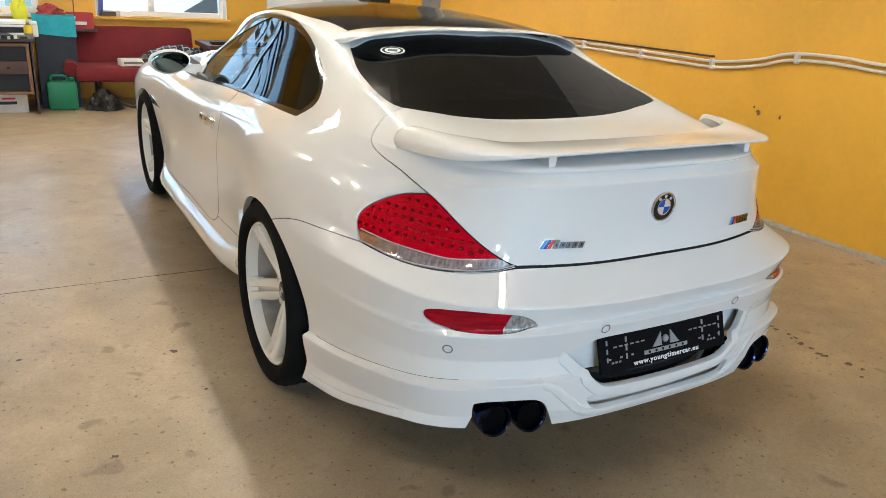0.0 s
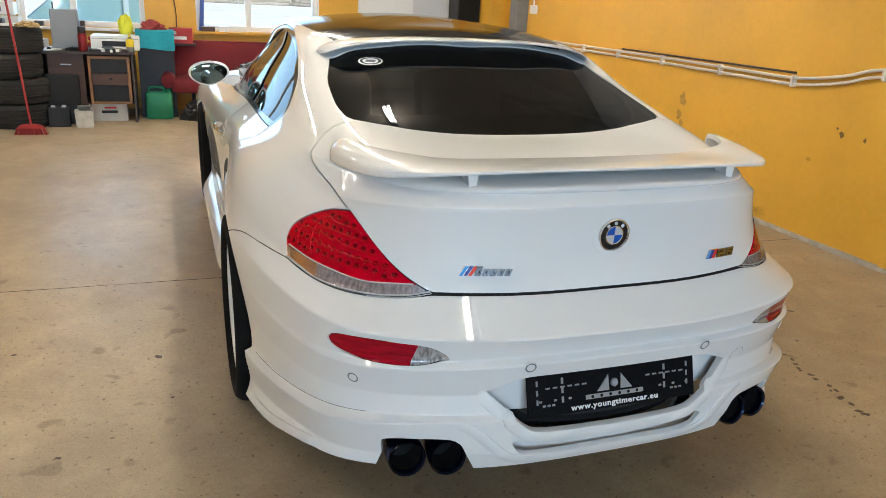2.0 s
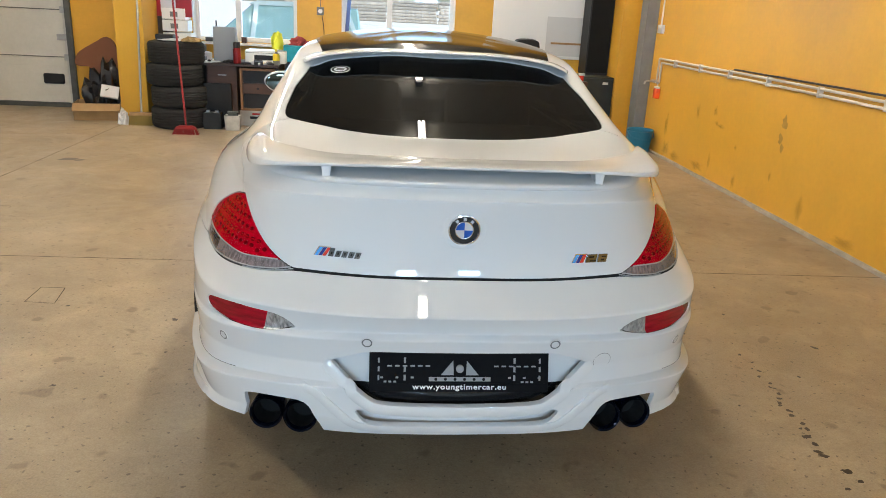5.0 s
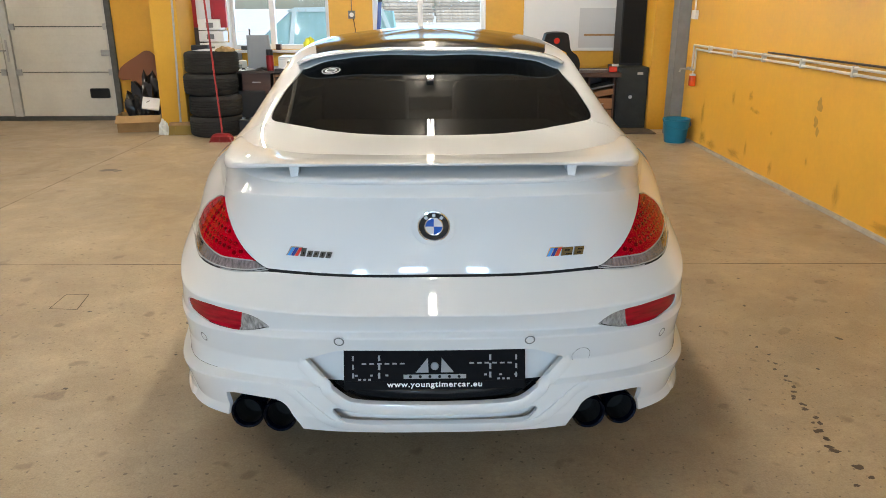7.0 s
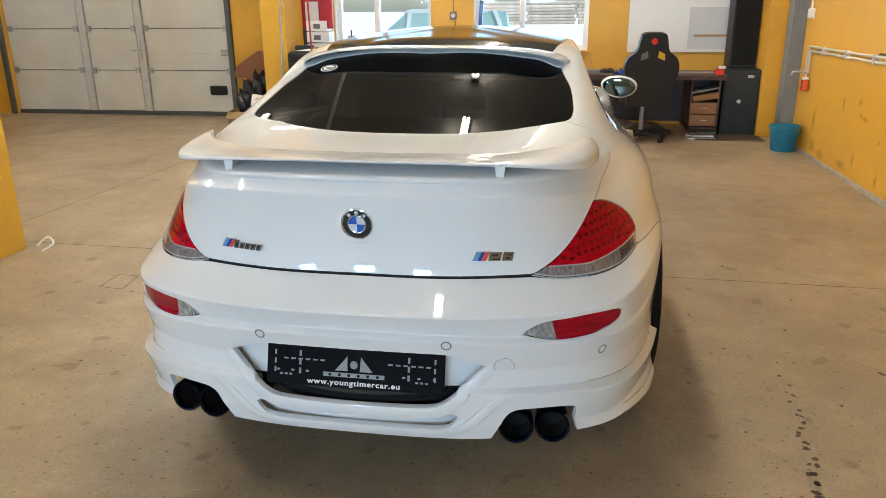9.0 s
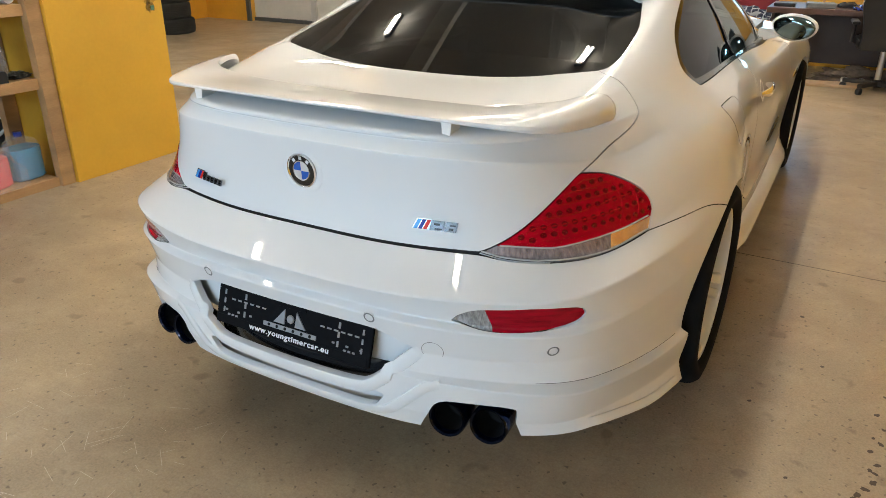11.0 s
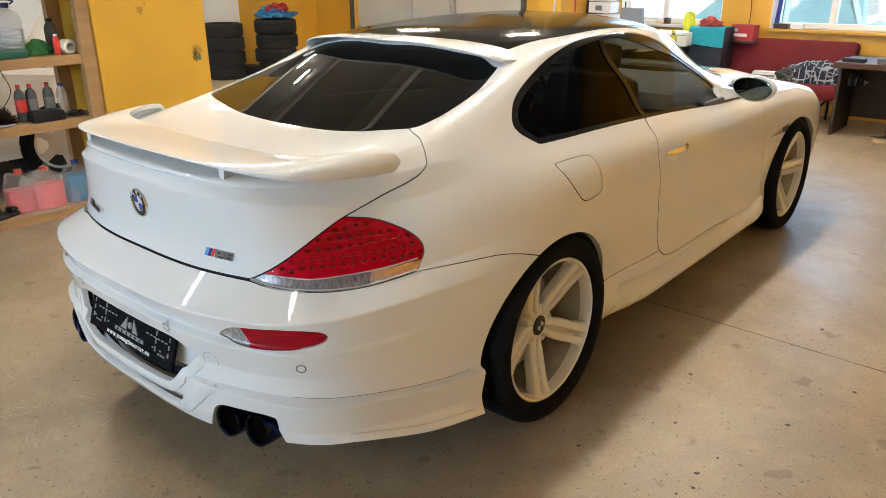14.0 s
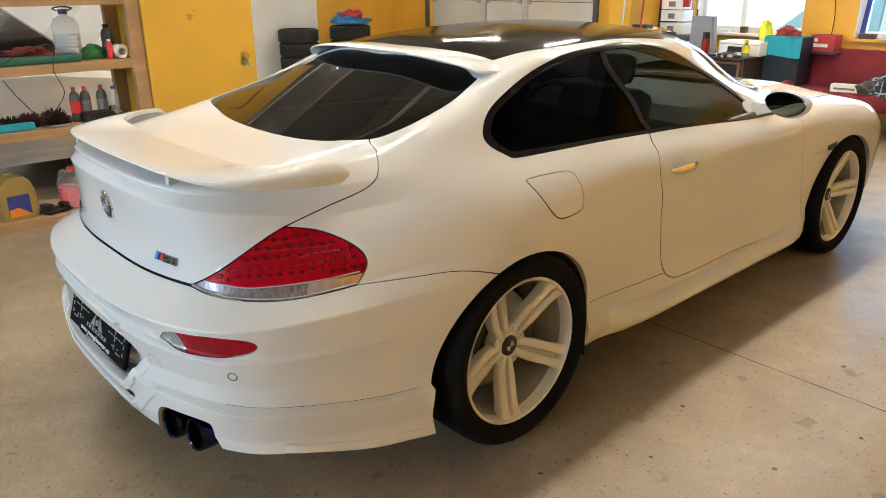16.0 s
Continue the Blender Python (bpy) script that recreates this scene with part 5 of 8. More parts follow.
for s in (-1, 1):
    prism([(s * .02, .030), (s * .055, -.012), (s * .018, -.012)] if s > 0 else [(-.02, .030), (-.018, -.012), (-.055, -.012)], .003, holder_marks, Matrix.Translation((0, 0, .006)))
    for k in range(6):
        box(s * (.10 + .022 * k), .012, .006, s * (.10 + .022 * k) + .013, .016, .008, 0, holder_marks)
        if k % 2:
            box(s * (.12 + .022 * k), -.022, .006, s * (.12 + .022 * k) + .008, -.017, .008, 0, holder_marks)
    for y in (.03, .005, -.02):
        box(s * .16 - .003, y - .008, .006, s * .16 + .003, y + .008, .008, 0, holder_marks)
        box(s * .235 - .0025, y - .007, .006, s * .235 + .0025, y + .007, .008, 0, holder_marks)
    for k in range(3):
        box(s * .20 - .02 + .014 * k, -.034, .006, s * .20 - .012 + .014 * k, -.029, .008, 0, holder_marks)
box(-.09, -.030, .006, .09, -.018, .008, 0, holder_marks)
part("holder_marks", holder_marks, HOLDER_PALE, holder, "pale raised shapes in place of openings to the white panel")
for k in range(6):
    part("hole", lathe([(0, .0088), (.0045, .0088), (.0045, .006)], 10), SOOT, holder, at=pose(-.07 + .028 * k, -.024, 0))
part("hub", lathe([(0, .010), (.010, .010), (.012, .006)], 14), HOLDER_PALE, holder, at=pose(0, .006, 0))
part("clip_bar", box(-.05, .035, .006, .05, .052, .009, .001), PLATE_BLACK, holder)
strip = part("text_strip", box(-.255, -.060, .006, .255, -.036, .008, 0), PLATE_BLACK, holder)
words = bpy.data.curves.new("plate_text", "FONT")
words.body, words.size, words.align_x, words.extrude = "www.youngtimercar.eu", .0235, "CENTER", .0006
words.offset = .0005
words.space_character = 1.14
words.materials.append(WHITE_INK)
text = new("plate_text", words)
text.parent = strip
text.matrix_basis = pose(.0, -.053, .0088) @ Matrix.Diagonal((1.08, .92, 1, 1))

# parking sensors and tow-eye cover
for x, y, z in ((.270, -1.117, .584), (-.270, -1.117, .584), (.702, -.966, .533), (-.702, -.966, .533)):
    p, n = on_skin(*uv((abs(x), y, z)), 0)
    rot = n.to_track_quat("Z", "Y").to_matrix().to_4x4()
    m = Matrix.Diagonal((1 if x > 0 else -1, 1, 1, 1)) @ Matrix.Translation(p) @ rot
    bm = lathe([(.0165, -.003), (.0165, .0012), (.0135, .0014), (.0125, -.001), (.0115, -.001), (.0105, .0012), (0, .0014)], 24)
    bmesh.ops.transform(bm, matrix=m, verts=bm.verts)
    sens = part("parking_sensor", bm, PAINT, car, smooth=True)
    bm = lathe([(.0152, .0016), (.0112, .0016)], 24)
    bmesh.ops.transform(bm, matrix=m, verts=bm.verts)
    part("ring", bm, GREYTRIM, sens)
p, n = on_skin(*uv((.430, -1.088, .512)), 0)
bm = lathe([(.0285, .0004), (.0275, .0005)], 36)
bmesh.ops.transform(bm, matrix=Matrix.Translation(p) @ n.to_track_quat("Z", "Y").to_matrix().to_4x4(), verts=bm.verts)
part("tow_eye_cover", bm, GAP, car, "round tow-eye cover outline")

# badges
p, n = on_skin(0, uv((0, -1.0, .890))[1], 0)
badge_m = Matrix.Translation(p) @ n.to_track_quat("Z", "Y").to_matrix().to_4x4()
badge = part("round_badge", lathe([(0, .0005), (.0465, .0005), (.0475, .002), (.046, .006), (.0425, .007), (.041, .005), (.0405, .004)], 40), CHROME, car, "round chrome-rimmed badge with blue and silver quarters", smooth=True, at=badge_m)
part("badge_dish", lathe([(.0465, .0006), (.054, .0016), (.060, .0016), (.064, .0002)], 44), PAINT, badge, smooth=True)
part("badge_field", lathe([(0, .0045), (.0405, .0045)], 36), BLACK_GLOSS, badge)
part("badge_ring", lathe([(.0242, .0058), (.0255, .0062), (.0268, .0058)], 36), CHROME, badge)
for k, mt in enumerate((SILVERINK, BLUE, SILVERINK, BLUE)):
    quarter = [(0, 0)] + [(.0242 * math.cos(math.pi / 2 * (k + f / 8)), .0242 * math.sin(math.pi / 2 * (k + f / 8))) for f in range(9)]
    part("badge_quarter", prism(quarter, .0012, at=Matrix.Translation((0, 0, .0045))), mt, badge)
for a in (130, 90, 50):
    part("badge_mark", box(-.0045, -.0045, .0045, .0045, .0045, .0056, .0008), SILVERINK, badge, at=pose(.0335 * math.cos(radians(a)), .0335 * math.sin(radians(a)), 0, 0, 0, a - 90))


def slanted(x0, w, h, lean, d, bm=None):
    return prism([(x0, 0), (x0 + w, 0), (x0 + w + lean, h), (x0 + lean, h)], d, bm)


for name, x, z, letters, label in (("power_badge", -.405, .797, 5, "chrome script badge with blue and red stripes"), ("model_badge", .338, .793, 2, "chrome model badge with blue and red stripes")):
    pos, nrm = on_skin(*uv((abs(x) if x < 0 else x + .04, -.98, z)), .0008)
    if x < 0:
        pos.x, nrm.x = -pos.x, -nrm.x
    along = Vector((nrm.y * -1, nrm.x, 0)).normalized()
    upv = nrm.cross(along)
    upv = upv if upv.z > 0 else -upv
    rot = Matrix((along, upv, along.cross(upv))).transposed().to_4x4()
    h = .017 if letters == 5 else .022
    big = 1.0 if letters == 5 else 1.35
    b = part(name, slanted(-.002, .024 * big, h + .002, .010, .002), CHROME, car, label, at=Matrix.Translation(pos - (along * .052 if letters == 2 else along * .022)) @ rot @ Matrix.Diagonal((1.55, 1.45, 1, 1) if letters == 5 else (1.2, 1.1, 1, 1)))
    for k, mt in enumerate((LIGHTBLUE, DEEPBLUE, REDENAMEL)):
        part("stripe", slanted(.0075 * big * k, .0062 * big, h, .010, .003), mt, b)
    x1 = .026 * big
    if letters == 5:
        for k in range(5):
            bm = slanted(x1 + .0125 * k, .0095, h * (1.0 if k == 0 else .72), .004, .004)
            lt = part("letter_block", bm, DARKCHROME, b)
            part("letter_gap", slanted(x1 + .0125 * k + .004, .003, h * .3, .001, .0045), BLACK_GLOSS, lt, at=pose(.001, h * .25, 0))
    else:
        for k, w in enumerate((.028, .024)):
            lt = part("letter_block", slanted(x1 + .032 * k, w, h, .004, .005), DARKCHROME, b)
            part("letter_gap", slanted(x1 + .032 * k + .008, w - .015, h * .22, .001, .0055), BLACK_GLOSS, lt, at=pose(.001, h * (.18 if k else .55), 0))
            part("letter_gap", slanted(x1 + .032 * k + .008, w - .012, h * .14, .001, .0055), BLACK_GLOSS, lt, at=pose(.003, h * (.62 if k else .12), 0))

# exhaust tips
for s in (-1, 1):
    for x, y, z in ((.565, -1.030, .318), (.462, -1.058, .322)):
        m = pose(s * x, y, z, 84, 0, 4 * s) @ Matrix.Scale(1.14, 4)
        tip = part("exhaust_tip", lathe([(.036, -.01), (.038, .004), (.0425, .008), (.0445, .004), (.0445, -.02), (.043, -.06), (.036, -.085), (.024, -.10)], 36), EXHAUST, car, "burnt blue-black exhaust tip", smooth=True, at=m)
        part("bore", lathe([(.0385, .003), (.037, -.05), (.034, -.075), (0, -.076)], 30), SOOT, tip)
    part("silencer", box(s * .38 if s > 0 else -.62, -.80, .27, .62 if s > 0 else -.38, -.50, .38, .04), DARKGREY, car)

# wheels
def tyre_mesh():
    bm = bmesh.new()
    steps = 120
    prof = [(.254, .016), (.266, .034), (.282, .046), (.300, .050), (.319, .045), (.331, .032), (.338, .016)]
    tread = [(-.002, 0), (-.03, 1), (-.036, 2), (-.046, 2), (-.052, 1), (-.085, 1), (-.091, 2), (-.101, 2), (-.107, 1), (-.14, 1), (-.146, 2), (-.156, 2), (-.162, 1), (-.20, 0)]
    back = [(.334, -.214), (.315, -.232), (.275, -.236), (.244, -.222)]
    rows = []
    for r, h in prof:
        rows.append([(r, h)] * steps)
    for h, kind in tread:
        line = []
        for i in range(steps):
            slant = (i + int(abs(h + .09) * 120)) % 6
            r = .341 - (.007 if kind == 2 else (.006 if slant == 0 and kind < 2 else 0)) - (.0015 if kind == 0 else 0)
            line.append((r, h))
        rows.append(line)
    for r, h in back:
        rows.append([(r, h)] * steps)
    vr = [[bm.verts.new((r * math.cos(2 * math.pi * i / steps), r * math.sin(2 * math.pi * i / steps), h)) for i, (r, h) in enumerate(row)] for row in rows]
    for a, b in zip(vr, vr[1:]):
        for i in range(steps):
            j = (i + 1) % steps
            bm.faces.new((a[i], a[j], b[j], b[i]))
    return bm


def spoke_bm(side):
    """One half of a double spoke, from hub to rim, its face hollowed."""
    secs = []
    for r, off, wid, face, deep in ((.030, .0110, .020, -.034, .030), (.056, .0160, .024, -.032, .032), (.080, .0205, .029, -.028, .034), (.115, .0232, .0325, -.019, .036), (.15, .0235, .0330, -.009, .038), (.19, .0235, .0320, .004, .040), (.218, .0250, .0335, .014, .044), (.235, .029, .042, .021, .048), (.247, .033, .051, .023, .048)):
        y = side * off
        a, b = y - wid / 2, y + wid / 2
        soft_a, soft_b = (.004, .009) if side > 0 else (.009, .004)
        secs.append([(r, a + .004, face - deep), (r, a, face - .010), (r, a + soft_a * .35, face - .003), (r, a + soft_a, face), (r, b - soft_b, face), (r, b - soft_b * .35, face - .003), (r, b, face - .010), (r, b - .004, face - deep)])
    return loft(secs)


def wheel():
    w = thing("wheel", "", "", pose(0, 0, 0))
    tyre = part("tyre", tyre_mesh(), RUBBER, w, "black low-profile tyre", smooth=True)
    rim = part("rim", lathe([(.252, .016), (.251, .025), (.247, .029), (.241, .027), (.236, .016), (.232, -.012)], 72), PAINT_WHEEL, w, "white painted five-twin-spoke alloy rim", smooth=True, at=Matrix.Scale(1.045, 4))
    # the barrel is white like the rim; its darker colour paints the shade inside
    part("barrel", lathe([(.2322, -.011), (.228, -.03), (.224, -.036), (.222, -.07), (.214, -.14), (.220, -.18), (.240, -.21)], 72), material("shaded_wheel_barrel", (.30, .285, .26), rough=.5, vary=.15, scale=15), rim, "inner barrel of the rim with shade in its colour", smooth=True)
    for k in range(5):
        a = -90 + 72 * k
        for s in (-1, 1):
            part("spoke", spoke_bm(s), PAINT_WHEEL, rim, smooth=True, at=pose(0, 0, 0, 0, 0, a))
        part("spoke_web", loft([[(r, y, z) for y, z in ((-.012, f - .04), (.012, f - .04), (.012, f - .024), (-.012, f - .024))] for r, f in ((.05, -.034), (.115, -.020), (.15, -.010), (.19, .003), (.240, .018))]), PAINT_WHEEL, rim, at=pose(0, 0, 0, 0, 0, a))
        lug = pose(.058 * math.cos(radians(a + 36)), .058 * math.sin(radians(a + 36)), -.040)
        part("lug_seat", lathe([(.0190, -.012), (.0175, .004), (.0155, .007), (.0125, .006), (.0115, -.010)], 20), PAINT_WHEEL, rim, smooth=True, at=lug)
        part("wheel_bolt", lathe([(.0115, -.010), (.0100, -.008), (.0085, -.003), (0, -.003)], 12), DARKGREY, rim, at=lug)
    part("hub_disc", lathe([(.074, -.075), (.070, -.048), (.062, -.040), (.040, -.034), (.036, -.034)], 48), PAINT_WHEEL, rim, smooth=True)
    cap = part("hub_cap", lathe([(.0355, .002), (.0345, .007), (.030, .009), (0, .010)], 32), BLACK_GLOSS, rim, "black hub cap", smooth=True, at=pose(0, 0, -.037))
    for k in (0, 2):
        quarter = [(0, 0)] + [(.017 * math.cos(math.pi / 2 * (k + f / 5)), .017 * math.sin(math.pi / 2 * (k + f / 5))) for f in range(6)]
        part("cap_quarter", prism(quarter, .001, at=Matrix.Translation((0, 0, .010))), SILVERINK, cap)
    part("brake_disc", lathe([(.178, -.125), (.178, -.112), (.10, -.112), (.09, -.085), (0, -.085)], 48), STEEL, w, "grey steel brake disc", smooth=True)
    part("brake_caliper", box(.105, -.075, -.15, .19, .075, -.090, .012), DARKGREY, w, "dark brake caliper")
    return w


TURN_OUT = Matrix.Rotation(radians(90), 4, "Y")
w0 = wheel()
w0.parent = car
w0.matrix_basis = Matrix.Translation((.886, 0, .352)) @ TURN_OUT @ pose(0, 0, 0, 0, 0, 82) @ Matrix.Scale(1.033, 4)
spots = [(.858, 2.781, 1, 20), (-.886, 0, -1, 0), (-.858, 2.781, -1, 35)]
for x, y, s, a in spots:
    turn = TURN_OUT if s > 0 else Matrix.Rotation(radians(-90), 4, "Y")
    copy_thing(w0, Matrix.Translation((x, y, .352)) @ turn @ pose(0, 0, 0, 0, 0, 90 * s + a))

# wheel wells, floor pan, sills
for y in (0, 2.781):
    for s in (-1, 1):
        bm = bmesh.new()
        n = 22
        rows = []
        for x in (.892, .55):
            r = .398
            line = [(-.405, -.16)] + [(r * math.cos(math.pi * (1 - k / n)), r * .955 * math.sin(math.pi * (1 - k / n)) + .0) for k in range(n + 1)] + [(.405, -.16)]
            rows.append([bm.verts.new((s * (x if x < .8 else ((.880 if y else .905) - .16 * a * a)), y + a, .337 + b)) for a, b in line])
        for i in range(len(rows[0]) - 1):
            bm.faces.new((rows[0][i], rows[0][i + 1], rows[1][i + 1], rows[1][i]))
        bm.faces.new(rows[1])
        part("wheel_well", bm, LINER, car, "black wheel-arch liner")
pan = bmesh.new()
box(-.60, -.70, .225, .60, 3.4, .25, .01, pan)
box(-.84, .46, .19, .84, 2.32, .23, .01, pan)
part("floor_pan", pan, LINER, car, "black underbody")

# sculpted side skirts
for s in (-1, 1):
    secs = []
    for y, g, lift in ((.44, .30, .05), (.52, .38, .045), (.58, .55, .036), (.64, .82, .022), (.72, .97, .010), (.85, 1.0, .002), (1.2, 1.0, 0), (1.7, 1.0, 0), (2.1, 1.0, 0), (2.22, .86, .006), (2.31, .6, .016), (2.38, .3, .03)):
        secs.append([(s * (.84 + dx * g), y, z + lift * k) for dx, z, k in ((0, .302, 1), (.022, .300, 1), (.044, .292, 1), (.068, .277, .9), (.086, .260, .7), (.091, .248, .5), (.089, .236, .4), (.080, .222, .2), (.058, .206, 0), (0, .200, 0))][::s])
    part("side_skirt", loft(secs), PAINT, car, "white sculpted side skirt", smooth=True)

# mirrors
for s in (-1, 1):
    bm = bmesh.new()
    bmesh.ops.create_uvsphere(bm, u_segments=28, v_segments=18, radius=1)
    for v in bm.verts:
        x, y, z = v.co
        v.co = Vector((s * (.868 + .112 * x * (1 + .12 * z)), 1.93 + (.085 * y if y > 0 else .030 * y), .984 + .069 * z - .006 * x))
    shell = part("door_mirror", bm, PAINT, car, "white door mirror", smooth=True)
    bm = bmesh.new()
    bmesh.ops.create_uvsphere(bm, u_segments=28, v_segments=14, radius=1)
    for v in bm.verts:
        x, y, z = v.co
        v.co = Vector((s * (.868 + .100 * x * (1 + .12 * z)) , 1.902 + .004 * y, .984 + .058 * z - .006 * x))
    part("mirror_glass", bm, material("mirror_glass", (.13, .155, .14), rough=.02, metal=1.0), shell, "dark green mirror glass", smooth=True)
    part("mirror_foot", loft([[(s * (.70 + dx), 1.94 + dy, .905 + dz) for dx, dy, dz in ((0, -.045, 0), (0, .045, 0), (.0, .05, .055), (0, -.03, .07))],
                              [(s * (.80 + dx), 1.955 + dy, .935 + dz) for dx, dy, dz in ((0, -.022, 0), (0, .03, 0), (.0, .03, .035), (0, -.022, .035))]]), PAINT, shell, smooth=True)
    tri = WHOLE.inside(mirror_foot, 0).mesh("mirror_triangle", PAINT, 0.004, 0.0, 0 if s > 0 else 1)
    part("mirror_triangle", tri, PAINT, shell)

# door handles and side vents
for s in (-1, 1):
    y0, y1, z = .93, 1.13, .826
    u0 = uv((.855, (y0 + y1) / 2, z))
    p, n = on_skin(*u0, 0)
    cup = lathe([(0, .0006), (.034, .0008), (.040, .0026), (.0445, .0034), (.049, .0002)], 36)
    bmesh.ops.transform(cup, matrix=Matrix.Diagonal((s, 1, 1, 1)) @ Matrix.Translation((p.x, y0 + .075, z - .002)) @ n.to_track_quat("Z", "Y").to_matrix().to_4x4(), verts=cup.verts)
    cup_ob = part("handle_cup", cup, PAINT, car, smooth=True)
    secs = []
    for f in np.linspace(0, 1, 11):
        y = y0 + (y1 - y0) * f
        bulge = .034 * (1 - abs(2 * f - 1) ** 2.6) + .006
        hh = .021 * (1 - abs(2 * f - 1) ** 3 * .6)
        secs.append([(s * (p.x + bulge + .006 * math.cos(a) * 1.2), y, z + .008 * (f - .5) + hh * math.sin(a)) for a in np.linspace(0, 2 * math.pi, 10, endpoint=False)][::s])
    part("door_handle", loft(secs), CHROME, cup_ob, "polished chrome door handle", smooth=True)
    p, n = on_skin(*uv((.868, 2.53, .70)), .001)
    vent = part("side_vent", loft([[(s * (p.x + dx), y, zz) for dx, zz in ((0, a), (.004, a), (.004, b), (0, b))][::s] for y, a, b in ((2.30, .668, .672), (2.45, .662, .690), (2.62, .655, .705))]), CHROME, car, "chrome fender vent with a badge")
    part("vent_mesh", box(min(s * (p.x + .003), s * (p.x + .0055)), 2.50, .668, max(s * (p.x + .003), s * (p.x + .0055)), 2.60, .694, .002), BLACK, vent)

# cabin
cab = bmesh.new()
box(-.70, .30, .26, .70, 2.30, .30, 0, cab)
part("cabin_floor", cab, INTERIOR, car)
part("parcel_shelf", loft([[(x, y, z) for x, z in ((-.56, z0), (.56, z0), (.50, z0 + .02), (-.50, z0 + .02))] for y, z0 in ((-.36, 1.00), (.25, .99))]), INTERIOR, car, smooth=False)
part("dashboard", loft([[(x, 1.72, .62), (x, 1.70, .86), (x, 1.78, .93), (x, 2.0, .955), (x, 2.42, .965), (x, 2.42, .62)] for x in (-.66, 0, .66)]), GREYTRIM, car, "grey dashboard")
part("steering_wheel", lathe([(.175 + .016 * math.cos(a), .016 * math.sin(a)) for a in np.linspace(0, 2 * math.pi, 10, endpoint=False)], 32, closed=True), INTERIOR, car, "black steering wheel", smooth=True, at=pose(-.36, 1.60, .84, 65, 0, 0))
part("steering_hub", box(-.07, -.06, -.03, .07, .06, .01, .02), INTERIOR, car, at=pose(-.36, 1.61, .835, 65, 0, 0))
for x, y, back in ((-.36, 1.05, .62), (.36, 1.05, .62), (-.33, .35, .50), (.33, .35, .50)):
    part("seat_base", box(x - .25, y - .08, .34, x + .25, y + .42, .56, .06), INTERIOR, car, smooth=True)
    bm = box(-.24, -.07, 0, .24, .07, back, .06)
    seat_back = part("seat_back", bm, INTERIOR, car, smooth=True, at=pose(x, y - .06, .50, -16 if y > .6 else -24, 0, 0) @ pose(0, 0, 0))
    if y > .6:
        part("headrest", box(-.12, -.045, back + .01, .12, .045, back + .15, .04), INTERIOR, seat_back, smooth=True)
for s in (-1, 1):
    part("door_card", box(min(s * .70, s * .73), .35, .32, max(s * .70, s * .73), 2.25, .93, .01), GREYTRIM, car)


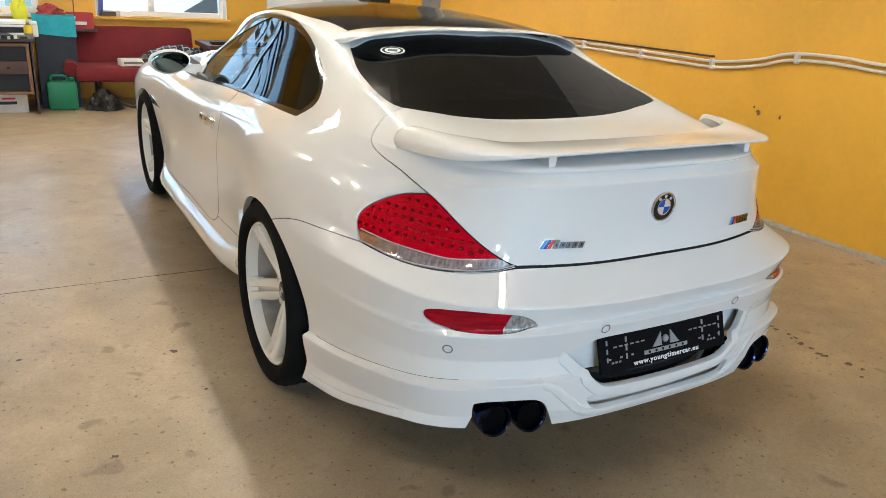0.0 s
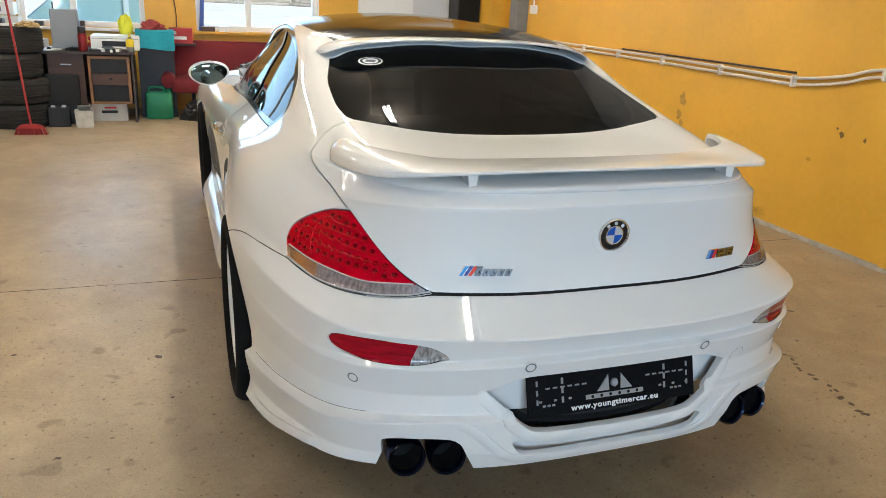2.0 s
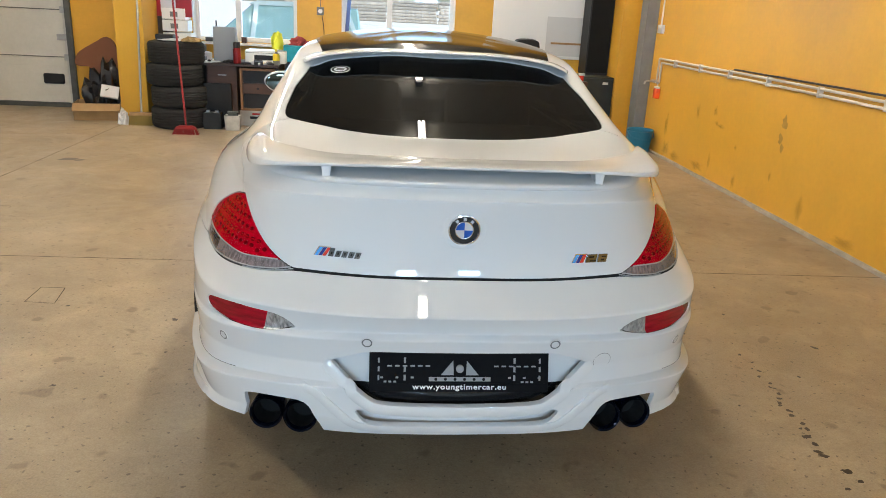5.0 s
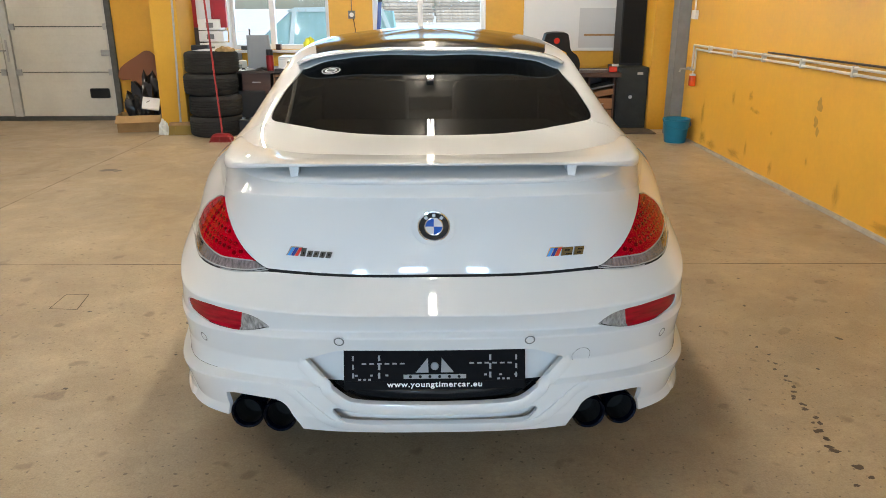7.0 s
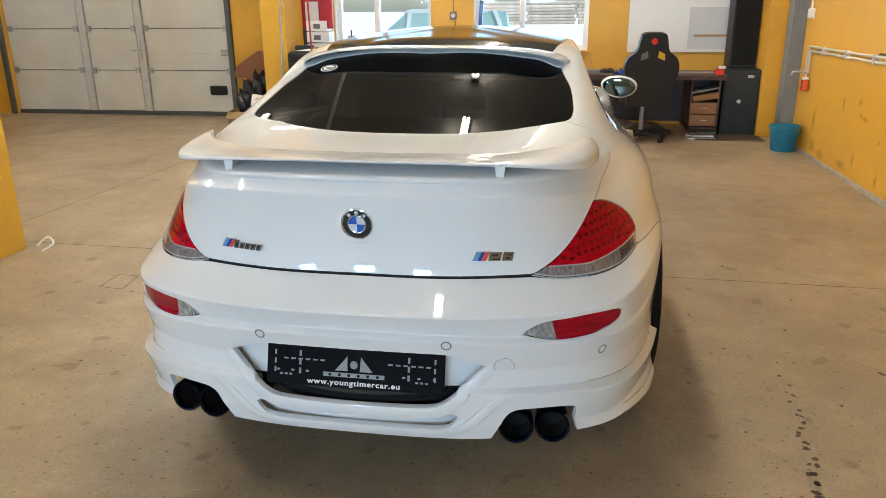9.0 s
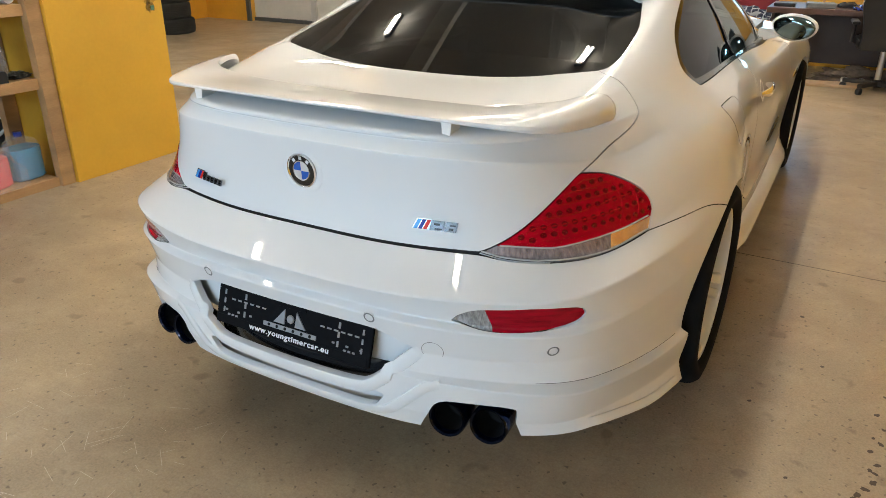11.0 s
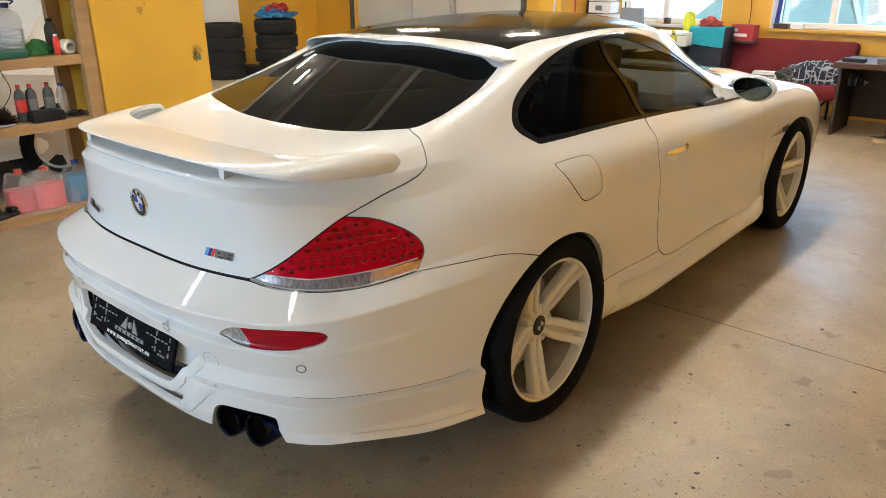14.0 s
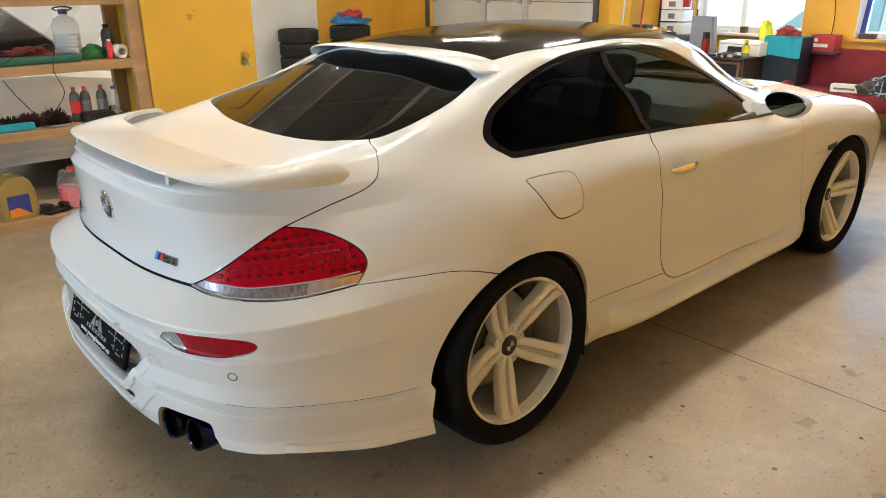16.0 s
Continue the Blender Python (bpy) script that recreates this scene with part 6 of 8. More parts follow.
# ---- other cars ----
def plain_car(name, label, paint, glass, at, length=4.5, height=1.42, width=1.76, hatch=True, bonnet_up=False, rf_at=.12, base_at=.46):
    """A parked car: bevelled lower body and cabin, windows, lamps and wheels."""
    c = thing(name, label, "car", at)
    L, H, W = length / 2, height, width / 2
    low = [(-L, .42), (-L + .02, .72), (-L + .12, .86), (-.55 * L, .92), (.42 * L, .94), (.80 * L, .84), (L - .05, .70), (L, .50), (L - .04, .24), (-L + .06, .24)]
    secs = []
    for f in (-1, -.94, -.5, 0, .5, .94, 1):
        k = 1 - .05 * max(0, abs(f) - .9) / .1
        secs.append([(W * f, y * k, .24 + (z - .24) * (1 - .07 * (abs(f) > .95))) for y, z in low])
    part("body", loft(secs), paint, c, smooth=True)
    top = [(-.72 * L, .90), (-.50 * L if not hatch else -.68 * L, H - .06), (-.30 * L, H), (rf_at * L, H - .02), (base_at * L, .92)]
    secs = []
    for f, inset in ((-1, .10), (-.9, 0), (0, 0), (.9, 0), (1, .10)):
        secs.append([(W * .93 * f * (1 - .16 * (z > 1.0)), y * (1 - inset * .2), z - inset * .12) for y, z in top])
    part("cabin", loft(secs), glass, c, "dark side windows", smooth=False)
    rf = [(-.52 * L, H - .045), (-.28 * L, H + .012), ((rf_at - .02) * L, H + .002), ((rf_at + .04) * L, H - .05)]
    part("roof", loft([[(W * .80 * f, y, z) for y, z in rf] + [(W * .80 * f, rf[-1][0], H - .07), (W * .80 * f, rf[0][0], H - .07)] for f in (-1, 0, 1)]), paint, c, smooth=True)
    for s in (-1, 1):
        for y0, y1 in ((-.70, -.52), (-.22, -.16), (base_at - .32, base_at + .02)):
            part("pillar", loft([[(s * (W * .935 + dx), y0 * L + dy, .90) for dx, dy in ((-.03, -.03), (.004, -.03), (.004, .05), (-.03, .05))],
                                 [(s * (W * .79 + dx), (y0 * L if y0 < -.3 else (y0 + .0) * L if y0 < 0 else (rf_at - .02) * L) + (0.12 * L if y0 < -.3 else 0) + dy, H - .03) for dx, dy in ((-.03, -.03), (.008, -.03), (.008, .05), (-.03, .05))]]), paint, c)
        part("sill_line", box(min(s * W * .99, s * (W + .006)), -.5 * L, .30, max(s * W * .99, s * (W + .006)), .5 * L, .34, .003), paint, c)
        part("door_gap", box(min(s * W * .995, s * (W + .002)), -.13 * L, .36, max(s * W * .995, s * (W + .002)), -.127 * L, .90), GAP, c)
        part("head_lamp", box(min(s * .45, s * .75), L - .16, .60, max(s * .45, s * .75), L - .02, .74, .03), SILVERINK, c)
        part("tail_light", box(min(s * .55, s * .80), -L - .005, .62, max(s * .55, s * .80), -L + .1, .80, .02), LENS_RED, c)
        for y in (-.60 * L, .63 * L):
            part("wheel_opening", lathe([(0, .004), (.36, .004), (.36, -.20)], 32), LINER, c, at=pose(s * W * .995, y, .315) @ Matrix.Rotation(radians(90 * s), 4, "Y"))
            wh = part("wheel", lathe([(.205, .012), (.225, .026), (.27, .03), (.305, .012), (.31, -.02), (.31, -.18)], 40), RUBBER, c, smooth=True, at=pose(s * W * .995, y, .315 - .005) @ Matrix.Rotation(radians(90 * s), 4, "Y"))
            rim = part("rim", lathe([(.205, .010), (.195, .016), (.185, .006), (.175, -.05)], 36), SILVERINK, wh, smooth=True)
            part("rim_face", lathe([(.0, .010), (.05, .010), (.10, .004), (.11, -.01)], 24), SILVERINK, wh, smooth=True)
            for k in range(5):
                part("spoke", box(.07, -.040, -.014, .194, .040, .006, .008), SILVERINK, wh, at=pose(0, 0, 0, 0, 0, 72 * k + 18))
    if bonnet_up:
        part("raised_bonnet", loft([[(x, (base_at - .02) * L + dy, .98 + dz), (x, (base_at - .02) * L + .02 + dy, .96 + dz)] + [(x, (base_at - .02) * L + .62 + dy, 1.72 + dz), (x, (base_at - .02) * L + .60 + dy, 1.75 + dz)] for x, dy, dz in ((-.68, 0, 0), (0, -.03, .02), (.68, 0, 0))]), paint, c, "white bonnet propped open")
    return c


CARWHITE = material("plain_white_car_paint", (.78, .78, .77), rough=.3, coat=1, vary=.02)
plain_car("parked_car", "white parked car with its bonnet propped open behind shelves", CARWHITE, BLACK_GLOSS, pose(-4.75, -1.08, 0, 0, 0, 0), height=1.50, bonnet_up=True, rf_at=.30, base_at=.60)
# yard cars' windows are opaque and pale: the sun's glare is in their colour
plain_car("yard_car", "pale blue estate car parked outside the window", material("pale_blue_car_paint", (.62, .76, .80), rough=.3, coat=1), material("sunlit_car_glass", (.30, .52, .56), rough=.1, coat=1), pose(-2.2, 11.5, -.15, 0, 0, 95), height=1.6)
plain_car("yard_car", "silver car parked outside in the sunny yard", material("silver_car_paint", (.60, .63, .66), rough=.3, coat=1), material("sunlit_dark_glass", (.16, .22, .26), rough=.1, coat=1), pose(2.2, 11.2, -.15, 0, 0, 60))

# ---- east wall: pipes, tap, junction box ----
lineA = [(2.955, 5.42, 1.062), (2.955, 4.3, 1.065), (2.955, 3.0, 1.068), (2.955, 1.9, 1.064), (2.955, 1.42, 1.066), (2.955, 1.05, 1.118), (2.955, .80, 1.182), (2.955, .45, 1.196), (2.955, .10, 1.180), (2.955, -.8, 1.17), (2.955, -3, 1.17), (2.955, -11, 1.17)]
pipes = thing("wall_pipes", "pair of pale plastic pipes clipped along the yellow wall", "pipes")
for dz, drop in ((0, .0), (-.042, .07)):
    pts = soft_curve([(x, y if k else y - drop, z + dz) for k, (x, y, z) in enumerate(lineA)], 6)
    part("pipe", tube(pts, .0105, 10), PIPE, pipes, smooth=True)
for y, drop in ((5.43, 0), (5.35, .042)):
    part("riser", tube([(2.955, y, 1.062 - drop), (2.955, y, .80)], .0105, 10), PIPE, pipes, smooth=True)
part("cable", tube(soft_curve([(2.970, 3.6, 1.09), (2.970, 2.5, 1.094), (2.970, 1.45, 1.098)], 6), .008, 8), LAMINATE_D, pipes, "thin dark cable above the pipes")
for y in (4.95, 4.3, 3.65, 2.95, 2.2, 1.45, .75, .0):
    z = float(np.interp(-y, [-q[1] for q in lineA], [q[2] for q in lineA]))
    part("pipe_clip", box(2.940, y - .012, z - .062, EAST, y + .012, z + .016, .003), PIPE, pipes)
tap = thing("wall_tap", "small brass tap under the wall pipes", "tap")
part("tap_body", tube([(2.93, 5.50, .80), (2.93, 5.30, .80)], .012, 8), STEEL, tap, smooth=True)
part("spout", tube(soft_curve([(2.93, 5.47, .80), (2.86, 5.50, .80), (2.84, 5.505, .765)], 5), .010, 8), STEEL, tap, smooth=True)
part("tap_lever", box(2.915, 5.43, .812, 2.945, 5.50, .822, .002), STEEL, tap)
soap = thing("soap_bottle", "orange-red liquid soap pump bottle hanging under the tap", "bottle", pose(2.945, 5.36, .62))
part("bottle_body", box(-.028, -.045, 0, .028, .045, .115, .012), material("red_soap", (.80, .10, .02), rough=.2, coat=.5), soap, smooth=True)
part("bottle_neck", box(-.025, -.042, .112, .025, .042, .135, .01), PVC, soap, smooth=True)
part("pump", tube([(0, 0, .13), (0, 0, .175), (-.03, 0, .178)], .007, 8), PVC, soap)
jb = thing("junction_box", "grey junction box with a conduit on the wall", "junction box")
part("box", box(2.945, 5.46, 1.335, EAST, 5.60, 1.43, .005), PVC, jb)
part("conduit", tube([(2.965, 5.54, 1.43), (2.965, 5.54, 3.4)], .010, 8), PVC, jb)

# ---- blue bucket ----
bk = thing("bucket", "blue plastic bucket with a handle by the wall", "bucket", pose(2.80, 5.32, 0))
BLUEP = material("blue_bucket_plastic", (.01, .16, .28), rough=.4, vary=.08, scale=12)
part("pail", lathe([(0, 0), (.115, 0), (.12, .01), (.145, .25), (.152, .255), (.152, .265), (.146, .27), (.138, .262), (.112, .015), (0, .012)], 36), BLUEP, bk, smooth=True)
part("bail", tube(soft_curve([(-.15, .02, .255), (-.14, -.10, .20), (0, -.165, .165), (.12, -.12, .20), (.15, .02, .255)], 6), .005, 8), BLUEP, bk, smooth=True)

# ---- far right corner: cabinet, loudspeaker, second desk, chair ----
cab = thing("steel_cabinet", "dark green-black steel cabinet with a dial standing on floor", "cabinet", pose(2.55, 6.50, 0))
DKGREEN = material("dark_green_steel", (.022, .026, .024), rough=.45, vary=.3, scale=8)
part("cabinet_body", box(-.235, -.25, 0, .165, .25, .76, .01), DKGREEN, cab)
part("cabinet_door", box(-.215, -.262, .06, .145, -.25, .74, .004), DKGREEN, cab)
part("dial", lathe([(0, .012), (.022, .012), (.024, 0)], 20), PVC, cab, at=pose(-.05, -.262, .40, 90, 0, 0))
part("label_plate", box(.02, -.265, .67, .09, -.262, .70), ALU, cab)
sp = thing("tall_loudspeaker", "tall black box loudspeaker standing on the cabinet", "loudspeaker", pose(2.56, 6.72, .76))
part("speaker_body", box(-.15, -.17, 0, .15, .17, 1.05, .008), BLACK, sp)
part("speaker_grille", box(-.135, -.178, .03, .135, -.17, 1.02, .004), SOOT, sp)
board = thing("white_board", "large white wall board with paler paper sheet", "board")
part("board_panel", box(1.25, NORTH - .03, .91, 2.60, NORTH - .001, 2.4, .004), PVC, board)
part("paper_sheet", box(1.98, NORTH - .034, .95, 2.58, NORTH - .030, 1.45), material("grey_paper", (.62, .62, .62), rough=.8), board, "grey paper sheet")
part("wood_strip", box(2.05, NORTH - .05, 1.10, 2.52, NORTH - .034, 1.125), WOOD, board, "thin wooden strip")
d2 = thing("office_desk", "brown laminate desk with a drawer unit", "desk", pose(1.65, 6.35, 0))
part("desktop", box(-1.38, -.36, .66, .66, .38, .715, .006), LAMINATE, d2)
part("drawer_case", box(.28, -.30, .08, .30, .34, .66), LAMINATE, d2)
part("drawer_side", box(.58, -.30, 0, .605, .34, .66, .004), LAMINATE, d2)
part("case_floor", box(.28, -.30, .10, .60, .34, .12), LAMINATE, d2)
for z in (.14, .28):
    dr = part("drawer", box(.285, -.33, z, .575, -.05, z + .13, .005), LAMINATE_O, d2, "orange-brown drawer")
    part("drawer_pull", box(.40, -.342, z + .06, .47, -.33, z + .07, .002), STEEL, dr)
part("tilted_drawer", box(-.14, -.14, -.035, .14, .14, .035, .004), LAMINATE_O, d2, at=pose(.44, -.20, .47, 0, -10, 0))
part("folder", box(-.15, -.14, -.01, .15, .14, .012, .003), GREYTRIM, d2, at=pose(.44, -.19, .545, 0, -12, 0))
part("back_panel", box(-1.33, .33, .10, .64, .35, .66), LAMINATE_D, d2)
part("left_side", box(-1.33, -.30, 0, -1.305, .34, .66), LAMINATE_D, d2)
part("clamp_rail", box(.05, -.22, .735, .62, -.20, .745), STEEL, d2)
pst = thing("paper_stack", "stack of old magazines on the floor by the desk", "magazines", pose(2.08, 6.02, 0))
for k in range(6):
    part("magazine", box(-.15, -.10, .016 * k, .15, .10, .016 * k + .014, .002), (PVC, GREYTRIM, PVC, LAMINATE, GREYTRIM, BLACK)[k], pst, at=pose(rnd.uniform(-.02, .02), 0, 0, 0, 0, rnd.uniform(-12, 12)))
tagged(part("floor_mat", box(2.0, 5.85, .001, 2.75, 6.25, .012, .003), material("brown_mat", (.10, .075, .055), rough=.95, vary=.3, scale=15)), "flat brown rubber mat in front of the cabinet", "mat")
clut = thing("red_clamp", "small red and white tool on the desk", "tool", pose(2.22, 6.08, .715))
part("clamp_body", box(-.05, -.03, 0, .05, .03, .07, .01), REDENAMEL, clut)
part("clamp_jaw", box(-.02, -.04, .07, .06, -.02, .10, .005), PVC, clut)
for k, (x, y) in enumerate(((1.15, 6.1), (1.0, 6.3), (1.3, 6.2))):
    rg = thing("rag", "crumpled dark blue rag on the desk", "rag", pose(x, y, .715))
    bm = bmesh.new()
    bmesh.ops.create_icosphere(bm, subdivisions=3, radius=.10)
    for v in bm.verts:
        v.co = Vector((v.co.x, v.co.y, max(0, v.co.z * .5 + .03 * noise.noise(v.co * 22 + Vector((k, 0, 0)))))) * (1 + .4 * noise.noise(v.co * 14))
        v.co.z = max(v.co.z, 0)
    part("cloth", bm, (DEEPBLUE, BLACK, GREYTRIM)[k], rg, smooth=True)

ch = thing("gaming_chair", "black high-backed swivel chair with a red emblem", "chair", pose(1.38, 5.84, 0, 0, 0, 6))
part("star_base", lathe([(0, .06), (.05, .06), (.05, .11), (0, .12)], 16), BLACK, ch)
for k in range(5):
    arm = part("base_leg", box(0, -.025, .06, .30, .025, .10, .01), BLACK, ch, at=pose(0, 0, 0, 0, 0, 72 * k + 20))
    part("castor", lathe([(0, -.02), (.03, -.02), (.03, .02), (0, .02)], 14), BLACK, arm, at=pose(.29, 0, .03, 90, 0, 0))
part("gas_column", tube([(0, 0, .10), (0, 0, .42)], .028, 12), STEEL, ch)
part("chair_seat", box(-.26, -.24, .40, .26, .26, .50, .05), BLACK, ch, smooth=True)
outl = soft_curve([(-.24, 0), (-.25, .22), (-.29, .40), (-.26, .52), (-.17, .60), (-.14, .72), (-.10, .78), (.10, .78), (.14, .72), (.17, .60), (.26, .52), (.29, .40), (.25, .22), (.24, 0)], 5)
cb = part("chair_back", prism(outl, .09), BLACK, ch, at=pose(0, -.26, .42, 97, 0, 0) @ pose(0, 0, -.045))
for s in (-1, 1):
    part("belt_slot", prism([(s * .05, .53), (s * .13, .50), (s * .12, .57), (s * .06, .60)][::s], .006), WALL_Y2 if s > 0 else GREYTRIM, cb, at=pose(0, 0, .088))
part("emblem", lathe([(0, .004), (.035, .004), (.035, 0)], 8), REDENAMEL, cb, "red round emblem", at=pose(0, .70, .088))
for s in (-1, 1):
    part("armrest", box(s * .29 - .035, -.12, .62, s * .29 + .035, .16, .65, .012), BLACK, ch)
    part("arm_post", tube([(s * .29, 0, .45), (s * .29, 0, .62)], .018, 8), BLACK, ch)

# ---- red sofa with a jacket ----
sofa = thing("sofa", "dark red upholstered sofa on thin black legs", "sofa", pose(-.22, 6.62, 0))
part("seat_cushion", box(-.84, -.36, .29, .50, .20, .45, .05), SOFA, sofa, smooth=True)
part("sofa_back", box(-.84, -.07, .02, .50, .07, .44, .05), SOFA, sofa, smooth=True, at=pose(0, .24, .40, -14, 0, 0))
for x in (-.87,):
    part("bolster", tube([(x, -.30, .42), (x, .25, .50)], .075, 14), SOFA, sofa, smooth=True)
for x in (-.6, .3):
    part("leg", tube([(x, -.25, 0), (x, -.25, .30)], .014, 8), BLACK, sofa)
    part("leg", tube([(x, .25, 0), (x, .25, .42)], .014, 8), BLACK, sofa)
    part("leg_rail", tube([(x, -.25, .14), (x, .25, .25)], .010, 8), BLACK, sofa)


def plaid():
    m = material("blue_plaid_cloth", (.03, .04, .07), rough=.95)
    t = m.node_tree
    co = t.nodes.new("ShaderNodeTexCoord")
    total = None
    for axis in (0, 1):
        sep = t.nodes.new("ShaderNodeSeparateXYZ")
        t.links.new(co.outputs["Object"], sep.inputs[0])
        mul = t.nodes.new("ShaderNodeMath")
        mul.operation = "MULTIPLY"
        mul.inputs[1].default_value = 95
        t.links.new(sep.outputs[axis], mul.inputs[0])
        sn = t.nodes.new("ShaderNodeMath")
        sn.operation = "SINE"
        t.links.new(mul.outputs[0], sn.inputs[0])
        gt = t.nodes.new("ShaderNodeMath")
        gt.operation = "GREATER_THAN"
        gt.inputs[1].default_value = .86
        t.links.new(sn.outputs[0], gt.inputs[0])
        if total is None:
            total = gt
        else:
            mx = t.nodes.new("ShaderNodeMath")
            mx.operation = "MAXIMUM"
            t.links.new(total.outputs[0], mx.inputs[0])
            t.links.new(gt.outputs[0], mx.inputs[1])
            total = mx
    mix = t.nodes.new("ShaderNodeMix")
    mix.data_type = "RGBA"
    mix.inputs[6].default_value, mix.inputs[7].default_value = (.022, .03, .06, 1), (.30, .32, .36, 1)
    t.links.new(total.outputs[0], mix.inputs[0])
    t.links.new(mix.outputs[2], t.nodes["Principled BSDF"].inputs["Base Color"])
    return m


def heap(name, label, category, mat, at, sx, sy, sz, seed, rough=.35, freq=7):
    """A soft crumpled heap that lies flat on its support."""
    th = thing(name, label, category, at)
    bm = bmesh.new()
    bmesh.ops.create_icosphere(bm, subdivisions=4, radius=1)
    for v in bm.verts:
        k = 1 + rough * noise.noise(v.co * freq * .35 + Vector((seed, 0, 0))) + rough * .5 * noise.noise(v.co * freq + Vector((0, seed, 0)))
        v.co = Vector((v.co.x * sx * k, v.co.y * sy * k, max(0, v.co.z * k * sz)))
    part("cloth", bm, mat, th, smooth=True)
    return th


heap("plaid_jacket", "dark blue plaid jacket thrown on the sofa", "jacket", plaid(), pose(.06, 6.50, .452), .36, .21, .19, 3)
heap("grey_hood", "grey fur-trimmed hood of a jacket on the sofa", "jacket", material("grey_fleece", (.075, .075, .075), rough=.95, vary=.2, scale=30), pose(-.22, 6.45, .452), .18, .13, .13, 8)
bx = thing("white_carton", "white cardboard carton lying on the sofa", "box", pose(-.48, 6.42, .452, 0, 0, 8))
part("carton", box(-.13, -.07, 0, .13, .07, .075, .004), PVC, bx)
part("carton_print", box(-.10, -.0715, .025, .10, -.070, .045), GREYTRIM, bx)
bg = heap("black_bag", "black cloth bag slumped on floor by the sofa", "bag", BLACK, pose(-.80, 6.28, 0), .17, .12, .20, 12)
part("bag_strap", tube(soft_curve([(0, 0, .17), (.12, -.03, .10), (.25, -.05, .03), (.38, -.04, .02)], 5), .012, 8), BLACK, bg)
vent_g = thing("wall_vent", "white slatted vent grille low on the wall", "vent", pose(-.15, NORTH - .012, .30))
for k in range(5):
    part("vent_slat", box(-.14 + .06 * k, -.004, -.10, -.11 + .06 * k, .008, .10, .002), PVC, vent_g)
part("vent_back", box(-.16, .004, -.12, .16, .011, .12), DARKGREY, vent_g)


# ---- tools and trays on the second desk ----
tr = thing("tool_tray", "grey tray with small tools on the desk", "tray", pose(.75, 6.14, .715, 0, 0, 8))
part("tray", box(-.13, -.08, 0, .13, .08, .05, .008), GREYTRIM, tr)
part("brush_handle", tube([(.02, 0, .05), (.04, .01, .16)], .010, 8), WOOD, tr)
cp = thing("power_tool_case", "flat black tool case on the desk", "case", pose(.42, 6.14, .715))
part("case", box(-.10, -.06, 0, .10, .06, .035, .008), BLACK, cp)
heap("floor_litter", "dark heap of scrap and wrappers under the desk", "litter", material("scrap", (.09, .07, .055), rough=.9, vary=.5, scale=18), pose(1.25, 6.25, 0), .45, .18, .14, 21, .5, 9)
bxf = thing("flat_carton", "pale flattened cardboard carton on floor under desk", "box", pose(1.05, 5.95, 0, 0, 0, 12))
part("carton", box(-.30, -.10, .002, .30, .10, .03, .004), material("cardboard", (.42, .30, .19), rough=.85, vary=.12, scale=8), bxf)
part("white_brick", box(.05, .12, .002, .28, .20, .07, .006), PVC, bxf)

# ---- left desk under the window ----
dk = thing("workbench_desk", "dark brown office desk crowded with equipment", "desk", pose(-1.93, 6.40, 0))
part("desktop", box(-.75, -.36, .715, .52, .40, .745, .004), LAMINATE_D, dk)
part("left_cupboard", box(-.32, -.30, .06, .02, .36, .715, .004), LAMINATE, dk)
part("cupboard_pull", box(-.20, -.312, .60, -.10, -.30, .612, .002), STEEL, dk)
part("back_board", box(-.73, .36, .10, .50, .38, .715), LAMINATE_D, dk)
part("desk_side", box(-.745, -.30, 0, -.72, .36, .715), LAMINATE_D, dk)
part("desk_side", box(.48, -.30, 0, .50, .36, .715), LAMINATE_D, dk)
unit = part("drawer_unit", box(.06, -.26, .20, .46, .36, .70, .004), BLACK, dk)
for x0, x1, z0, z1 in ((.055, .085, .20, .70), (.435, .465, .20, .70), (.085, .435, .67, .70), (.085, .435, .20, .225)):
    part("unit_frame", box(x0, -.32, z0, x1, -.255, z1, .003), LAMINATE_O, unit, "orange veneer edge")
part("unit_drawer", box(.085, -.315, .40, .435, -.262, .52, .004), LAMINATE, unit, "brown drawer")
part("drawer_knob", box(.25, -.325, .45, .28, -.315, .475, .002), BLACK, unit)
mon = thing("computer_monitor", "grey moulded back of an old monitor on the desk", "monitor", pose(-2.06, 6.33, .745))
part("monitor_back", loft([[(x * k, -.06 + dy, z) for x, z in ((-.15, 0), (.15, 0), (.115, .40), (-.145, .40))] for k, dy in ((.92, 0), (1.0, .03), (1.0, .10))]), material("blue_grey_plastic", (.22, .24, .27), rough=.5), mon)
part("monitor_cable", tube([(-.11, 0, .40), (-.11, 0, .47)], .008, 8), BLACK, mon)
th = thing("thermos", "red steel thermos flask with a black lid", "flask", pose(-1.90, 6.10, .745))
part("flask", lathe([(0, 0), (.042, 0), (.045, .02), (.045, .16), (.038, .18)], 24), material("dark_red_metal", (.22, .012, .015), rough=.3, metal=.4), th, smooth=True)
part("lid", lathe([(.039, .178), (.040, .235), (.034, .245), (0, .245)], 24), BLACK, th, smooth=True)
pr = thing("printer", "white desktop printer with a dark paper slot", "printer", pose(-1.60, 6.45, .745))
part("printer_body", box(-.24, -.17, 0, .24, .17, .15, .012), PVC, pr)
part("paper_slot", box(-.13, -.174, .04, .12, -.168, .095, .003), BLACK, pr)
part("lid_line", box(-.23, -.172, .118, .23, -.169, .122), GREYTRIM, pr)
sb = thing("spray_bottle", "yellow and grey cleaning bottle on the desk", "bottle", pose(-1.45, 6.14, .745))
part("bottle", lathe([(0, 0), (.038, 0), (.04, .02), (.04, .10), (.028, .13), (.016, .14), (.016, .16), (0, .162)], 20), GREYTRIM, sb, smooth=True)
